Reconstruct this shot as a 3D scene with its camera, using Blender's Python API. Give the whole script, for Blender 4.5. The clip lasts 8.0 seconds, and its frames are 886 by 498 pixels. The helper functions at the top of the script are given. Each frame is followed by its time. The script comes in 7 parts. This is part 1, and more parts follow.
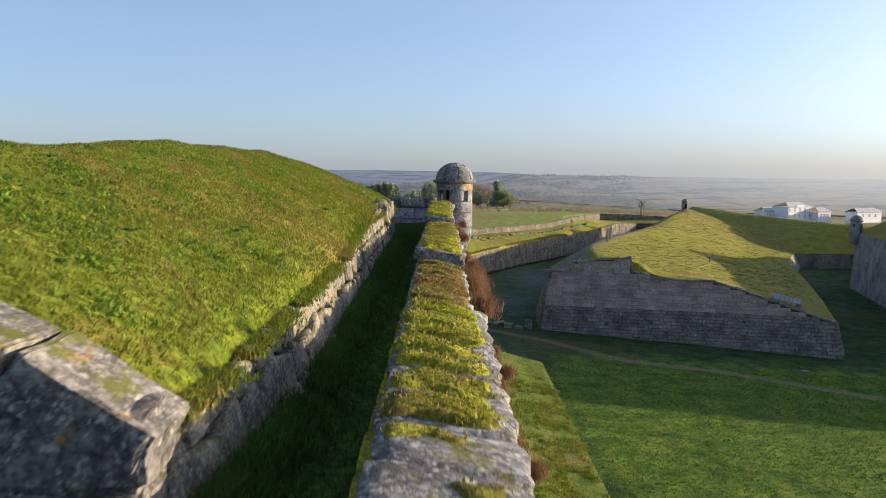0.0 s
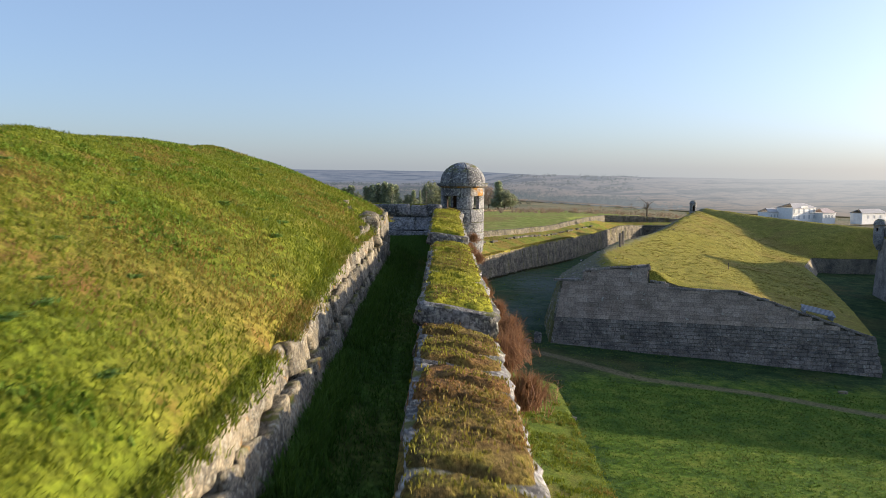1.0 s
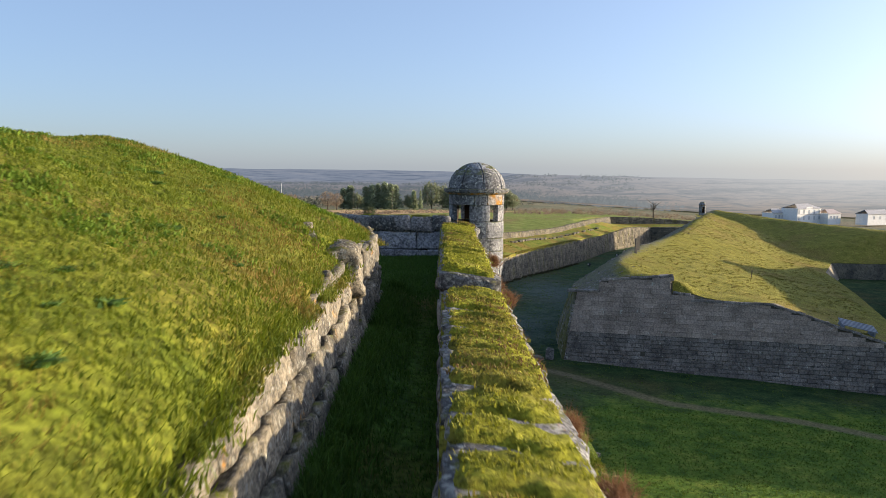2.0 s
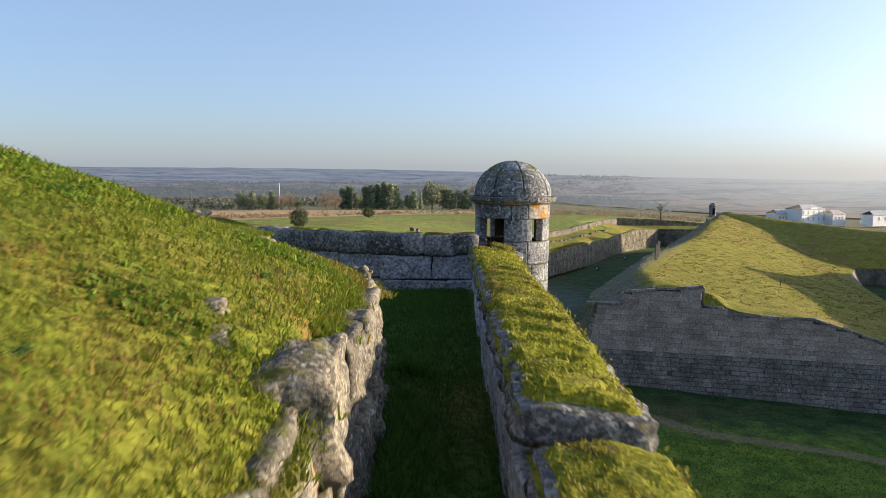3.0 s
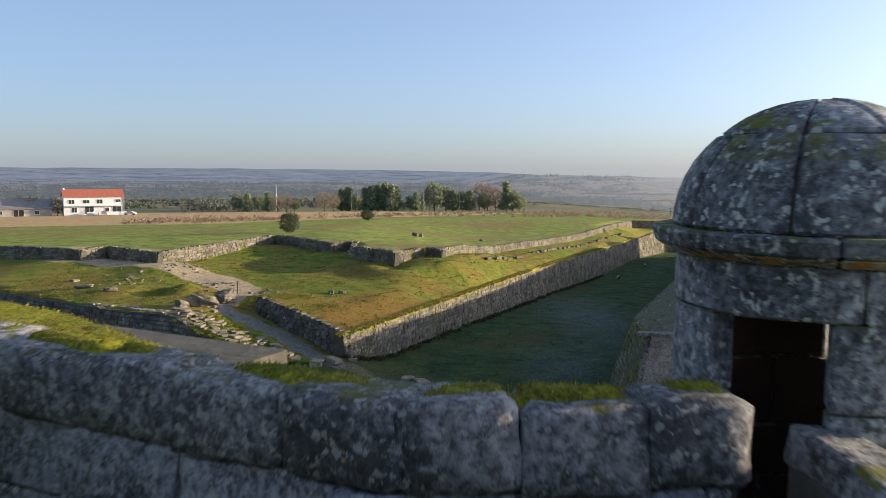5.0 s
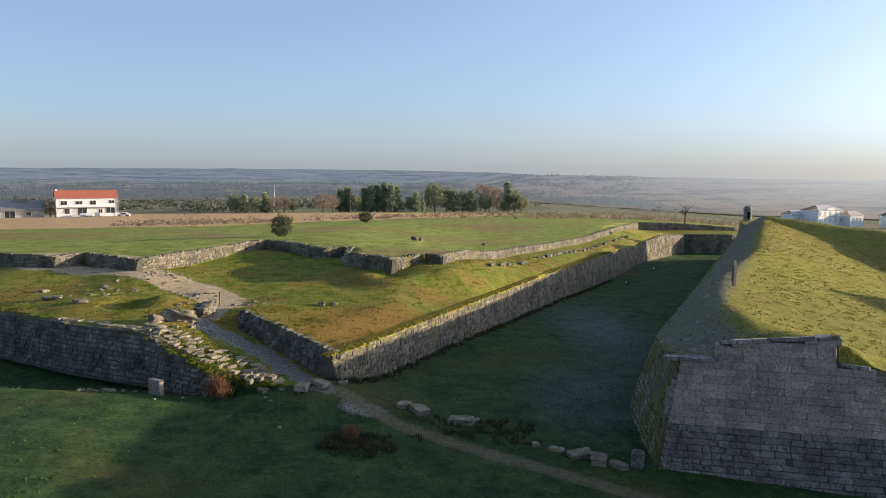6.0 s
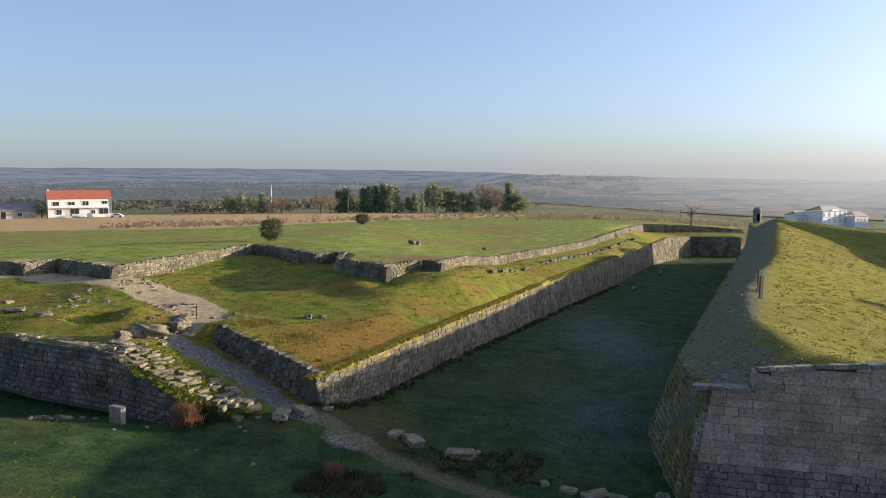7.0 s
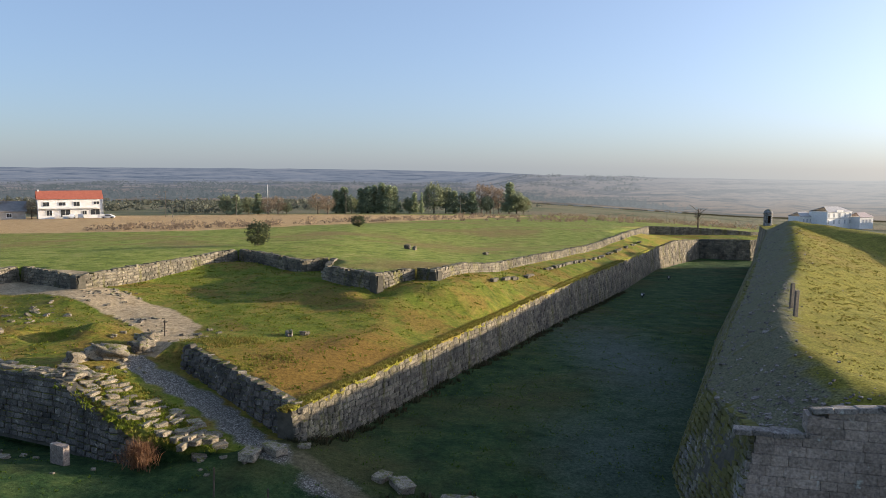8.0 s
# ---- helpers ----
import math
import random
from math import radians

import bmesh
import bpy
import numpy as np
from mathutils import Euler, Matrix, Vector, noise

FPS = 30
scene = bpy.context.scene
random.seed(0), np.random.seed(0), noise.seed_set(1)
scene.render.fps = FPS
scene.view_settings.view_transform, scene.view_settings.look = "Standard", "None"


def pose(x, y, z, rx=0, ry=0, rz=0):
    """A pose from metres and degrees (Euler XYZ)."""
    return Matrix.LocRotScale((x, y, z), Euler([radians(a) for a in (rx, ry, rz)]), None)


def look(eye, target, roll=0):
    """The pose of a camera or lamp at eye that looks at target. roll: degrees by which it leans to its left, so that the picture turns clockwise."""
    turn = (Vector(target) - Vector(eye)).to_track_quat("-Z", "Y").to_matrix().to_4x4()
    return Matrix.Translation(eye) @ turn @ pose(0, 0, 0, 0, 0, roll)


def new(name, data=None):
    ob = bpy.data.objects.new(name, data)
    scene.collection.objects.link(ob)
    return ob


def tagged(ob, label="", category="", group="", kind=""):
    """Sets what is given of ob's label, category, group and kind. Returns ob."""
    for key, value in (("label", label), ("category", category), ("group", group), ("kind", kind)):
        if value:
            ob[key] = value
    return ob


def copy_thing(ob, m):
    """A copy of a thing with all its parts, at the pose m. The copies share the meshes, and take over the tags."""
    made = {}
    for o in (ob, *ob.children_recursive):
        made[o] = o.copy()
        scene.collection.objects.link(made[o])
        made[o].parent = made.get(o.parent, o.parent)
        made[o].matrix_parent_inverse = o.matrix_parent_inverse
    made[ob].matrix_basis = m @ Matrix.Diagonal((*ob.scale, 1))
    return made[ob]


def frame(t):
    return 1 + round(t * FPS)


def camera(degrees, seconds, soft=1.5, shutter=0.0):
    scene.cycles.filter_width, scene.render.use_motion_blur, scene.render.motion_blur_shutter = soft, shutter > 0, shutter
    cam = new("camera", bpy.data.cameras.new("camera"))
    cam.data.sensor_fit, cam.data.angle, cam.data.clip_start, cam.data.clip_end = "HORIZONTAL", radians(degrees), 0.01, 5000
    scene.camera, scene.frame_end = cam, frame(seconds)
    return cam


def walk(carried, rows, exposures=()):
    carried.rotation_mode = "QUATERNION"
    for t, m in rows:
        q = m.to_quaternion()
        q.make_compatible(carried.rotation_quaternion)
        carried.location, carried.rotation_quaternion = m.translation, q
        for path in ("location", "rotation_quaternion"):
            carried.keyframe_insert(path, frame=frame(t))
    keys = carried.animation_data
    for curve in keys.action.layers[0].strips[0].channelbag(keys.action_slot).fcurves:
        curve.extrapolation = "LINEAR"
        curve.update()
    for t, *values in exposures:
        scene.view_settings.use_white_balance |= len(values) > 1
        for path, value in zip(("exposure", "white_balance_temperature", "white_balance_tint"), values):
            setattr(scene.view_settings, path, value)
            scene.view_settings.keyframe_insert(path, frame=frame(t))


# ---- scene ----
cam = camera(57.6, 8.0, soft=0.5, shutter=0.2)
METRES, EYE, TILT, LEAN, TURN = 54.0, 16.0, -5.8, -0.3, 0.0
ROWS = [
    (0.0, 0.0, 0.0, 0.0, 0.0, 0.0, -0.0),
    (0.5, -0.0026, 0.059, 0.0065, -0.01, 0.01, -0.07),
    (1.0, -0.0045, 0.1213, 0.0128, 0.0, 0.01, -0.07),
    (1.5, -0.0059, 0.1851, 0.0201, 0.02, 0.01, -0.07),
    (3.0, -0.0207, 0.3775, 0.0397, -0.03, -0.03, -0.22),
    (3.5, -0.025, 0.4381, 0.0448, 0.0, 0.0, -0.15),
    (4.0, -0.0292, 0.5033, 0.05, 0.01, 0.02, -0.09),
    (4.5, -0.0325, 0.5699, 0.0549, 0.04, 0.01, -0.13),
    (5.0, -0.0359, 0.6376, 0.0605, 0.04, 0.0, -0.15),
    (6.5, -0.0345, 0.8141, 0.08, 0.12, 0.0, -0.12),
    (7.0, -0.0315, 0.8701, 0.086, 0.12, -0.0, -0.15),
    (7.5, -0.0286, 0.9294, 0.0928, 0.12, -0.01, -0.19),
    (8.0, -0.0255, 0.9935, 0.0996, 0.14, -0.01, -0.2),
]
walk(cam, [(t, pose(0, 0, EYE, TILT, LEAN, TURN) @ pose(METRES * x, METRES * y, METRES * z, 90 + pitch, roll, yaw)) for t, x, y, z, yaw, pitch, roll in ROWS],
     exposures=[(0.0, 0.9, 6750, 14), (1.5, 0.93, 6750, 14), (3.5, 0.96, 6750, 14), (4.2, 0.95, 6750, 14), (5.0, 0.88, 6750, 14), (6.5, 0.84, 6750, 14), (8.0, 0.84, 6750, 14)])

from mathutils.geometry import delaunay_2d_cdt

# ---- world, sun, exposure ----
SUN_AZ, SUN_EL = 77.0, 9.1         # degrees from +y towards +x, degrees above the horizon
world = bpy.data.worlds.new("world")
scene.world = world
world.use_nodes = True
wn = world.node_tree.nodes
sky = wn.new("ShaderNodeTexSky")
sky.sky_type = "NISHITA"
sky.sun_disc = False
sky.sun_elevation, sky.sun_rotation = radians(SUN_EL), radians(SUN_AZ)
sky.altitude, sky.air_density, sky.dust_density, sky.ozone_density = 700, 1.0, 0.7, 3.2
haze = wn.new("ShaderNodeMix")                      # thin even haze over the whole sky
haze.data_type = "RGBA"
haze.inputs["Factor"].default_value = 0.56
haze.inputs[7].default_value = (1.28, 1.83, 2.71, 1)
world.node_tree.links.new(sky.outputs[0], haze.inputs[6])
glow = wn.new("ShaderNodeTexSky")                   # bright haze round the low sun
glow.sky_type = "NISHITA"
glow.sun_disc = False
glow.sun_elevation, glow.sun_rotation = radians(SUN_EL), radians(SUN_AZ)
glow.altitude, glow.air_density, glow.dust_density, glow.ozone_density = 700, 0.15, 8.5, 2.0
add = wn.new("ShaderNodeMix")
add.data_type, add.blend_type = "RGBA", "ADD"
add.inputs["Factor"].default_value = 0.62
world.node_tree.links.new(haze.outputs[2], add.inputs[6])
world.node_tree.links.new(glow.outputs[0], add.inputs[7])
world.node_tree.links.new(add.outputs[2], wn["Background"].inputs[0])
wn["Background"].inputs[1].default_value = 0.122
sun = new("sun", bpy.data.lights.new("sun", "SUN"))
sun.data.energy, sun.data.angle, sun.data.color = 5.0, radians(0.6), (1.0, 0.85, 0.6)
sun.matrix_world = look((0, 0, 60), (-math.sin(radians(SUN_AZ)) * 60, -math.cos(radians(SUN_AZ)) * 60, 60 - 60 * math.tan(radians(SUN_EL))))

# ---- materials ----


def nodes_of(name):
    m = bpy.data.materials.new(name)
    m.use_nodes = True
    nt = m.node_tree
    return m, nt, nt.nodes["Principled BSDF"]


def noise_node(nt, vec, scale, detail=4.0, rough=0.55, dist=0.0):
    n = nt.nodes.new("ShaderNodeTexNoise")
    n.inputs["Scale"].default_value, n.inputs["Detail"].default_value = scale, detail
    n.inputs["Roughness"].default_value, n.inputs["Distortion"].default_value = rough, dist
    nt.links.new(vec, n.inputs["Vector"])
    return n.outputs["Fac"]


def ramp_node(nt, fac, stops):
    r = nt.nodes.new("ShaderNodeValToRGB")
    while len(r.color_ramp.elements) < len(stops):
        r.color_ramp.elements.new(0.5)
    for e, (p, c) in zip(r.color_ramp.elements, stops):
        e.position, e.color = p, (c if len(c) == 4 else (*c, 1)) if isinstance(c, tuple) else (c, c, c, 1)
    nt.links.new(fac, r.inputs["Fac"])
    return r.outputs["Color"]


def mix_node(nt, fac, a, b, kind="MIX"):
    m = nt.nodes.new("ShaderNodeMix")
    m.data_type, m.blend_type = "RGBA", kind
    for sock, v in ((m.inputs["Factor"], fac), (m.inputs[6], a), (m.inputs[7], b)):
        if isinstance(v, (int, float)):
            sock.default_value = v
        elif isinstance(v, tuple):
            sock.default_value = (*v, 1)
        else:
            nt.links.new(v, sock)
    return m.outputs[2]


def math_node(nt, op, a, b):
    m = nt.nodes.new("ShaderNodeMath")
    m.operation = op
    for sock, v in zip(m.inputs, (a, b)):
        if isinstance(v, (int, float)):
            sock.default_value = v
        else:
            nt.links.new(v, sock)
    return m.outputs[0]


def place_node(nt):
    return nt.nodes.new("ShaderNodeNewGeometry").outputs["Position"]


def bump_node(nt, bsdf, height, strength, distance):
    b = nt.nodes.new("ShaderNodeBump")
    b.inputs["Strength"].default_value, b.inputs["Distance"].default_value = strength, distance
    nt.links.new(height, b.inputs["Height"])
    nt.links.new(b.outputs[0], bsdf.inputs["Normal"])


def attr_node(nt, name):
    a = nt.nodes.new("ShaderNodeAttribute")
    a.attribute_name = name
    return a.outputs["Fac"]


def stone_material(name, light, mid, dark, lichen=(0.5, 0.5, 0.44), lichen_amount=0.5, ochre=0.0, moss=0.0, scale=1.0, vary=0.25, crust=0.0, streak=0.0, spot=0.72):
    """Weathered granite: grain, dark and pale lichen, ochre lichen, moss on faces that look up."""
    m, nt, bsdf = nodes_of(name)
    p = place_node(nt)
    big = noise_node(nt, p, 0.9 * scale, 3)
    fine = noise_node(nt, p, 14 * scale, 6, 0.65)
    col = ramp_node(nt, big, [(0.3, dark), (0.5, mid), (0.7, light)])
    col = mix_node(nt, 0.8 if crust else 0.5, col, ramp_node(nt, fine, [(0.34, 0.1), (0.5, 0.5), (0.66, 0.92)]), "OVERLAY")
    spots = noise_node(nt, p, (20 if crust else 6.5) * scale, 6, 0.75, 0.3)
    if crust:                                               # fine dark crust in drifts
        drift = noise_node(nt, p, 1.7 * scale, 4, 0.6)
        spots = math_node(nt, "ADD", math_node(nt, "MULTIPLY", spots, 0.6), math_node(nt, "MULTIPLY", drift, 0.4))
    col = mix_node(nt, ramp_node(nt, spots, [(0.55 - 0.08 * crust, 0.0), (0.6 - 0.07 * crust, 1.0)]), col, mix_node(nt, spot, col, (0.035, 0.034, 0.032)))
    pale = noise_node(nt, p, (11 if crust else 4.2) * scale, 5, 0.65, 0.4)
    col = mix_node(nt, ramp_node(nt, pale, [(0.66 - 0.14 * lichen_amount, 0.0), (0.72 - 0.1 * lichen_amount, 1.0)]), col, lichen)
    if crust:                                               # round pale lichen spots of two sizes
        for size, reach in ((9.0, 0.24), (19.0, 0.3)):
            vo = nt.nodes.new("ShaderNodeTexVoronoi")
            vo.inputs["Scale"].default_value = size * scale
            warp = nt.nodes.new("ShaderNodeVectorMath")
            warp.operation = "ADD"
            nt.links.new(p, warp.inputs[0])
            wn_ = nt.nodes.new("ShaderNodeTexNoise")
            wn_.inputs["Scale"].default_value = 30.0
            nt.links.new(p, wn_.inputs["Vector"])
            sc = nt.nodes.new("ShaderNodeVectorMath")
            sc.operation = "SCALE"
            sc.inputs["Scale"].default_value = 0.05
            nt.links.new(wn_.outputs["Color"], sc.inputs[0])
            nt.links.new(sc.outputs[0], warp.inputs[1])
            nt.links.new(warp.outputs[0], vo.inputs["Vector"])
            sp = nt.nodes.new("ShaderNodeSeparateColor")
            nt.links.new(vo.outputs["Color"], sp.inputs[0])
            on = math_node(nt, "MULTIPLY", ramp_node(nt, vo.outputs["Distance"], [(reach, 1.0), (reach + 0.08, 0.0)]), ramp_node(nt, sp.outputs[0], [(0.76, 0.0), (0.78, 0.75)]))
            col = mix_node(nt, on, col, lichen)
    if ochre:
        o = noise_node(nt, p, 2.3 * scale, 5, 0.7, 0.2)
        col = mix_node(nt, ramp_node(nt, o, [(0.72 - 0.16 * ochre, 0.0), (0.78 - 0.14 * ochre, 1.0)]), col, (0.42, 0.2, 0.035))
    if moss:
        g = nt.nodes.new("ShaderNodeNewGeometry")
        sep = nt.nodes.new("ShaderNodeSeparateXYZ")
        nt.links.new(g.outputs["Normal"], sep.inputs[0])
        mo = noise_node(nt, p, 3.0, 5, 0.7)
        up = math_node(nt, "MULTIPLY", ramp_node(nt, sep.outputs["Z"], [(0.45, 0.0), (0.8, 1.0)]), ramp_node(nt, mo, [(0.62 - 0.3 * moss, 0.0), (0.7 - 0.26 * moss, 1.0)]))
        col = mix_node(nt, up, col, mix_node(nt, fine, (0.07, 0.085, 0.012), (0.16, 0.15, 0.03)))
    if streak:                                              # moss and damp running down the face
        mp = nt.nodes.new("ShaderNodeMapping")
        mp.inputs["Scale"].default_value = (1.0, 1.0, 0.22)
        nt.links.new(p, mp.inputs[0])
        run_ = noise_node(nt, mp.outputs[0], 0.55, 6, 0.72, 0.6)
        col = mix_node(nt, ramp_node(nt, run_, [(0.6 - 0.14 * streak, 0.0), (0.7 - 0.12 * streak, 0.85)]), col, mix_node(nt, fine, (0.06, 0.065, 0.01), (0.2, 0.18, 0.03)))
        wet = noise_node(nt, mp.outputs[0], 0.8, 5, 0.7)
        col = mix_node(nt, ramp_node(nt, wet, [(0.5, 0.0), (0.64, 0.35)]), col, (0.05, 0.047, 0.04))
    inf = nt.nodes.new("ShaderNodeObjectInfo")
    g2 = nt.nodes.new("ShaderNodeNewGeometry")
    rnd = math_node(nt, "FRACT", math_node(nt, "ADD", inf.outputs["Random"], g2.outputs["Random Per Island"]), 0.0)
    col = mix_node(nt, 1.0, col, ramp_node(nt, rnd, [(0.0, 1 - vary), (1.0, 1.0)]), "MULTIPLY")
    nt.links.new(col, bsdf.inputs["Base Color"])
    bsdf.inputs["Roughness"].default_value = 0.9
    bsdf.inputs["Specular IOR Level"].default_value = 0.25
    bump_node(nt, bsdf, mix_node(nt, 0.5, fine, noise_node(nt, p, 5 * scale, 5, 0.6)), 0.7, 0.05)
    return m


def grass_material(name, cols, dry=(0.2, 0.13, 0.04), dry_amount=0.3, scale=1.0, bump=0.08, soil=None, bare=None):
    m, nt, bsdf = nodes_of(name)
    p = place_node(nt)
    big = noise_node(nt, p, 0.11 * scale, 4, 0.6)
    mid = noise_node(nt, p, 0.9 * scale, 5, 0.65)
    fine = noise_node(nt, p, 9 * scale, 5, 0.7)
    col = ramp_node(nt, mid, [(0.3, cols[0]), (0.5, cols[1]), (0.7, cols[2])])
    col = mix_node(nt, ramp_node(nt, big, [(0.6 - 0.25 * dry_amount, 0.0), (0.78 - 0.2 * dry_amount, 0.8)]), col, dry)
    col = mix_node(nt, 0.75, col, ramp_node(nt, fine, [(0.34, 0.1), (0.5, 0.5), (0.66, 0.92)]), "OVERLAY")
    if soil:
        so = noise_node(nt, p, 0.45 * scale, 6, 0.7)
        col = mix_node(nt, ramp_node(nt, so, [(0.57, 0.0), (0.66, 0.85)]), col, soil)
    if bare:                                                # worn stony ground where the sheet says so
        wob = math_node(nt, "MULTIPLY", math_node(nt, "SUBTRACT", mid, 0.5), 2.0)
        col = mix_node(nt, ramp_node(nt, math_node(nt, "ADD", attr_node(nt, "bare"), wob), [(0.4, 0.0), (0.9, 0.75)]), col, mix_node(nt, ramp_node(nt, fine, [(0.35, 0.0), (0.65, 1.0)]), bare[0], bare[1]))
    nt.links.new(col, bsdf.inputs["Base Color"])
    bsdf.inputs["Roughness"].default_value = 0.95
    bsdf.inputs["Specular IOR Level"].default_value = 0.1
    bump_node(nt, bsdf, mix_node(nt, 0.5, fine, mid), 1.0, bump)
    return m


def blade_material(name, base, tip, dry, dry_amount=0.25):
    m, nt, bsdf = nodes_of(name)
    p = place_node(nt)
    rnd = nt.nodes.new("ShaderNodeNewGeometry").outputs["Random Per Island"]
    col = mix_node(nt, rnd, base, tip)
    big = noise_node(nt, p, 0.5, 4, 0.6)
    d = math_node(nt, "MULTIPLY", ramp_node(nt, big, [(0.6 - 0.2 * dry_amount, 0.0), (0.75 - 0.2 * dry_amount, 1.0)]), ramp_node(nt, rnd, [(0.3, 0.2), (0.6, 1.0)]))
    col = mix_node(nt, d, col, dry)
    nt.links.new(col, bsdf.inputs["Base Color"])
    bsdf.inputs["Roughness"].default_value = 0.7
    bsdf.inputs["Specular IOR Level"].default_value = 0.2
    tr = nt.nodes.new("ShaderNodeBsdfTranslucent")
    nt.links.new(col, tr.inputs["Color"])
    mx = nt.nodes.new("ShaderNodeMixShader")
    mx.inputs[0].default_value = 0.35
    nt.links.new(bsdf.outputs[0], mx.inputs[1])
    nt.links.new(tr.outputs[0], mx.inputs[2])
    nt.links.new(mx.outputs[0], nt.nodes["Material Output"].inputs["Surface"])
    return m


def plain_material(name, a, b, scale=3.0, rough=0.8, bump=0.02, metal=0.0):
    m, nt, bsdf = nodes_of(name)
    p = place_node(nt)
    f = noise_node(nt, p, scale, 6, 0.65)
    nt.links.new(ramp_node(nt, f, [(0.3, a), (0.7, b)]), bsdf.inputs["Base Color"])
    bsdf.inputs["Roughness"].default_value, bsdf.inputs["Metallic"].default_value = rough, metal
    bump_node(nt, bsdf, noise_node(nt, p, scale * 6, 4), 0.6, bump)
    return m


GRANITE = stone_material("granite_lichen", (0.32, 0.308, 0.298), (0.235, 0.223, 0.217), (0.128, 0.125, 0.123), lichen=(0.4, 0.39, 0.34), lichen_amount=0.65, ochre=0.4, moss=0.3, crust=1.0)
SENTRY = stone_material("granite_sentry", (0.32, 0.315, 0.319), (0.221, 0.22, 0.226), (0.113, 0.112, 0.116), lichen_amount=0.6, ochre=0.35, moss=0.55, vary=0.12, crust=0.6)
SENTRYOCHRE = stone_material("granite_ochre_lichen", (0.44, 0.4, 0.34), (0.34, 0.3, 0.26), (0.2, 0.18, 0.155), lichen_amount=0.45, ochre=1.45, moss=0.35, vary=0.1, crust=0.3)
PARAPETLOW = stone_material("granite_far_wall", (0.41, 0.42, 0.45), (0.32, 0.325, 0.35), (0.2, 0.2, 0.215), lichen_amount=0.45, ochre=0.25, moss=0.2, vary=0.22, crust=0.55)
RUBBLE = stone_material("granite_rubble", (0.3, 0.255, 0.175), (0.2, 0.17, 0.12), (0.085, 0.075, 0.056), lichen=(0.31, 0.3, 0.25), lichen_amount=0.6, ochre=0.55, moss=0.3, scale=1.3, crust=0.75)
ENDGRANITE = stone_material("granite_brown_lichen", (0.257, 0.225, 0.196), (0.18, 0.16, 0.14), (0.104, 0.095, 0.084), lichen=(0.42, 0.39, 0.33), lichen_amount=0.5, ochre=0.75, moss=0.35, scale=1.2, crust=0.55)
ASHLAR = stone_material("granite_ashlar", (0.44, 0.355, 0.295), (0.35, 0.285, 0.24), (0.26, 0.21, 0.175), lichen_amount=0.2, scale=0.6, vary=0.3, spot=0.22)
ROUGH = stone_material("granite_rough_courses", (0.31, 0.275, 0.245), (0.225, 0.2, 0.178), (0.13, 0.116, 0.105), lichen_amount=0.3, scale=0.7, vary=0.32)
SCARP = stone_material("granite_scarp", (0.31, 0.265, 0.185), (0.225, 0.195, 0.145), (0.105, 0.097, 0.077), lichen=(0.38, 0.33, 0.23), lichen_amount=0.3, scale=0.6, moss=0.35, vary=0.5, streak=0.4, spot=0.75)
BOULDERMAT = stone_material("granite_boulder", (0.33, 0.28, 0.205), (0.235, 0.2, 0.15), (0.13, 0.11, 0.085), lichen=(0.38, 0.34, 0.26), lichen_amount=0.4, ochre=0.35, moss=0.4, scale=1.0)
DARKWALL = stone_material("granite_dark_wall", (0.23, 0.205, 0.175), (0.135, 0.12, 0.104), (0.055, 0.053, 0.046), lichen=(0.36, 0.33, 0.27), lichen_amount=0.45, moss=0.6, scale=0.7, vary=0.4)
FACEMAT = stone_material("granite_mossy_face", (0.342, 0.31, 0.28), (0.237, 0.22, 0.202), (0.123, 0.125, 0.0952), lichen_amount=0.3, moss=0.9, scale=0.6, vary=0.3, streak=1.5)
MORTAR = plain_material("mortar_earth", (0.05, 0.045, 0.035), (0.11, 0.1, 0.075), 2.5, 1.0)
TURF = grass_material("bank_turf", ((0.05, 0.082, 0.007), (0.112, 0.14, 0.012), (0.175, 0.178, 0.022)), dry=(0.19, 0.13, 0.034), dry_amount=0.4, soil=(0.17, 0.085, 0.032))
WALKTURF = grass_material("walk_turf", ((0.03, 0.068, 0.01), (0.048, 0.098, 0.015), (0.07, 0.125, 0.02)), dry_amount=0.0)
BERMTURF = grass_material("berm_turf", ((0.045, 0.075, 0.01), (0.085, 0.12, 0.015), (0.14, 0.15, 0.022)), dry=(0.17, 0.12, 0.045), dry_amount=0.3, scale=1.2, bump=0.2)
RAVTURF = grass_material("dry_turf", ((0.12, 0.115, 0.018), (0.19, 0.178, 0.03), (0.26, 0.22, 0.045)), dry=(0.2, 0.14, 0.04), dry_amount=0.4, scale=0.8, bump=0.3, bare=((0.07, 0.075, 0.055), (0.2, 0.2, 0.17)))
LIPTURF = grass_material("edge_turf", ((0.1, 0.11, 0.013), (0.2, 0.19, 0.028), (0.3, 0.26, 0.05)), dry=(0.24, 0.17, 0.05), dry_amount=0.4, scale=1.2, bump=0.2)
MOSS = grass_material("moss", ((0.1, 0.105, 0.012), (0.22, 0.22, 0.021), (0.34, 0.32, 0.038)), dry=(0.12, 0.075, 0.03), dry_amount=0.3, scale=3.0, bump=0.06, soil=(0.09, 0.055, 0.03))
BLADES = blade_material("grass_blades", (0.075, 0.115, 0.009), (0.2, 0.225, 0.02), (0.26, 0.17, 0.046), 0.5)
WALKBLADES = blade_material("walk_grass_blades", (0.04, 0.095, 0.013), (0.088, 0.175, 0.026), (0.08, 0.12, 0.03), 0.0)
DRYBLADES = blade_material("dry_grass_blades", (0.13, 0.125, 0.02), (0.26, 0.23, 0.05), (0.27, 0.18, 0.05), 0.4)
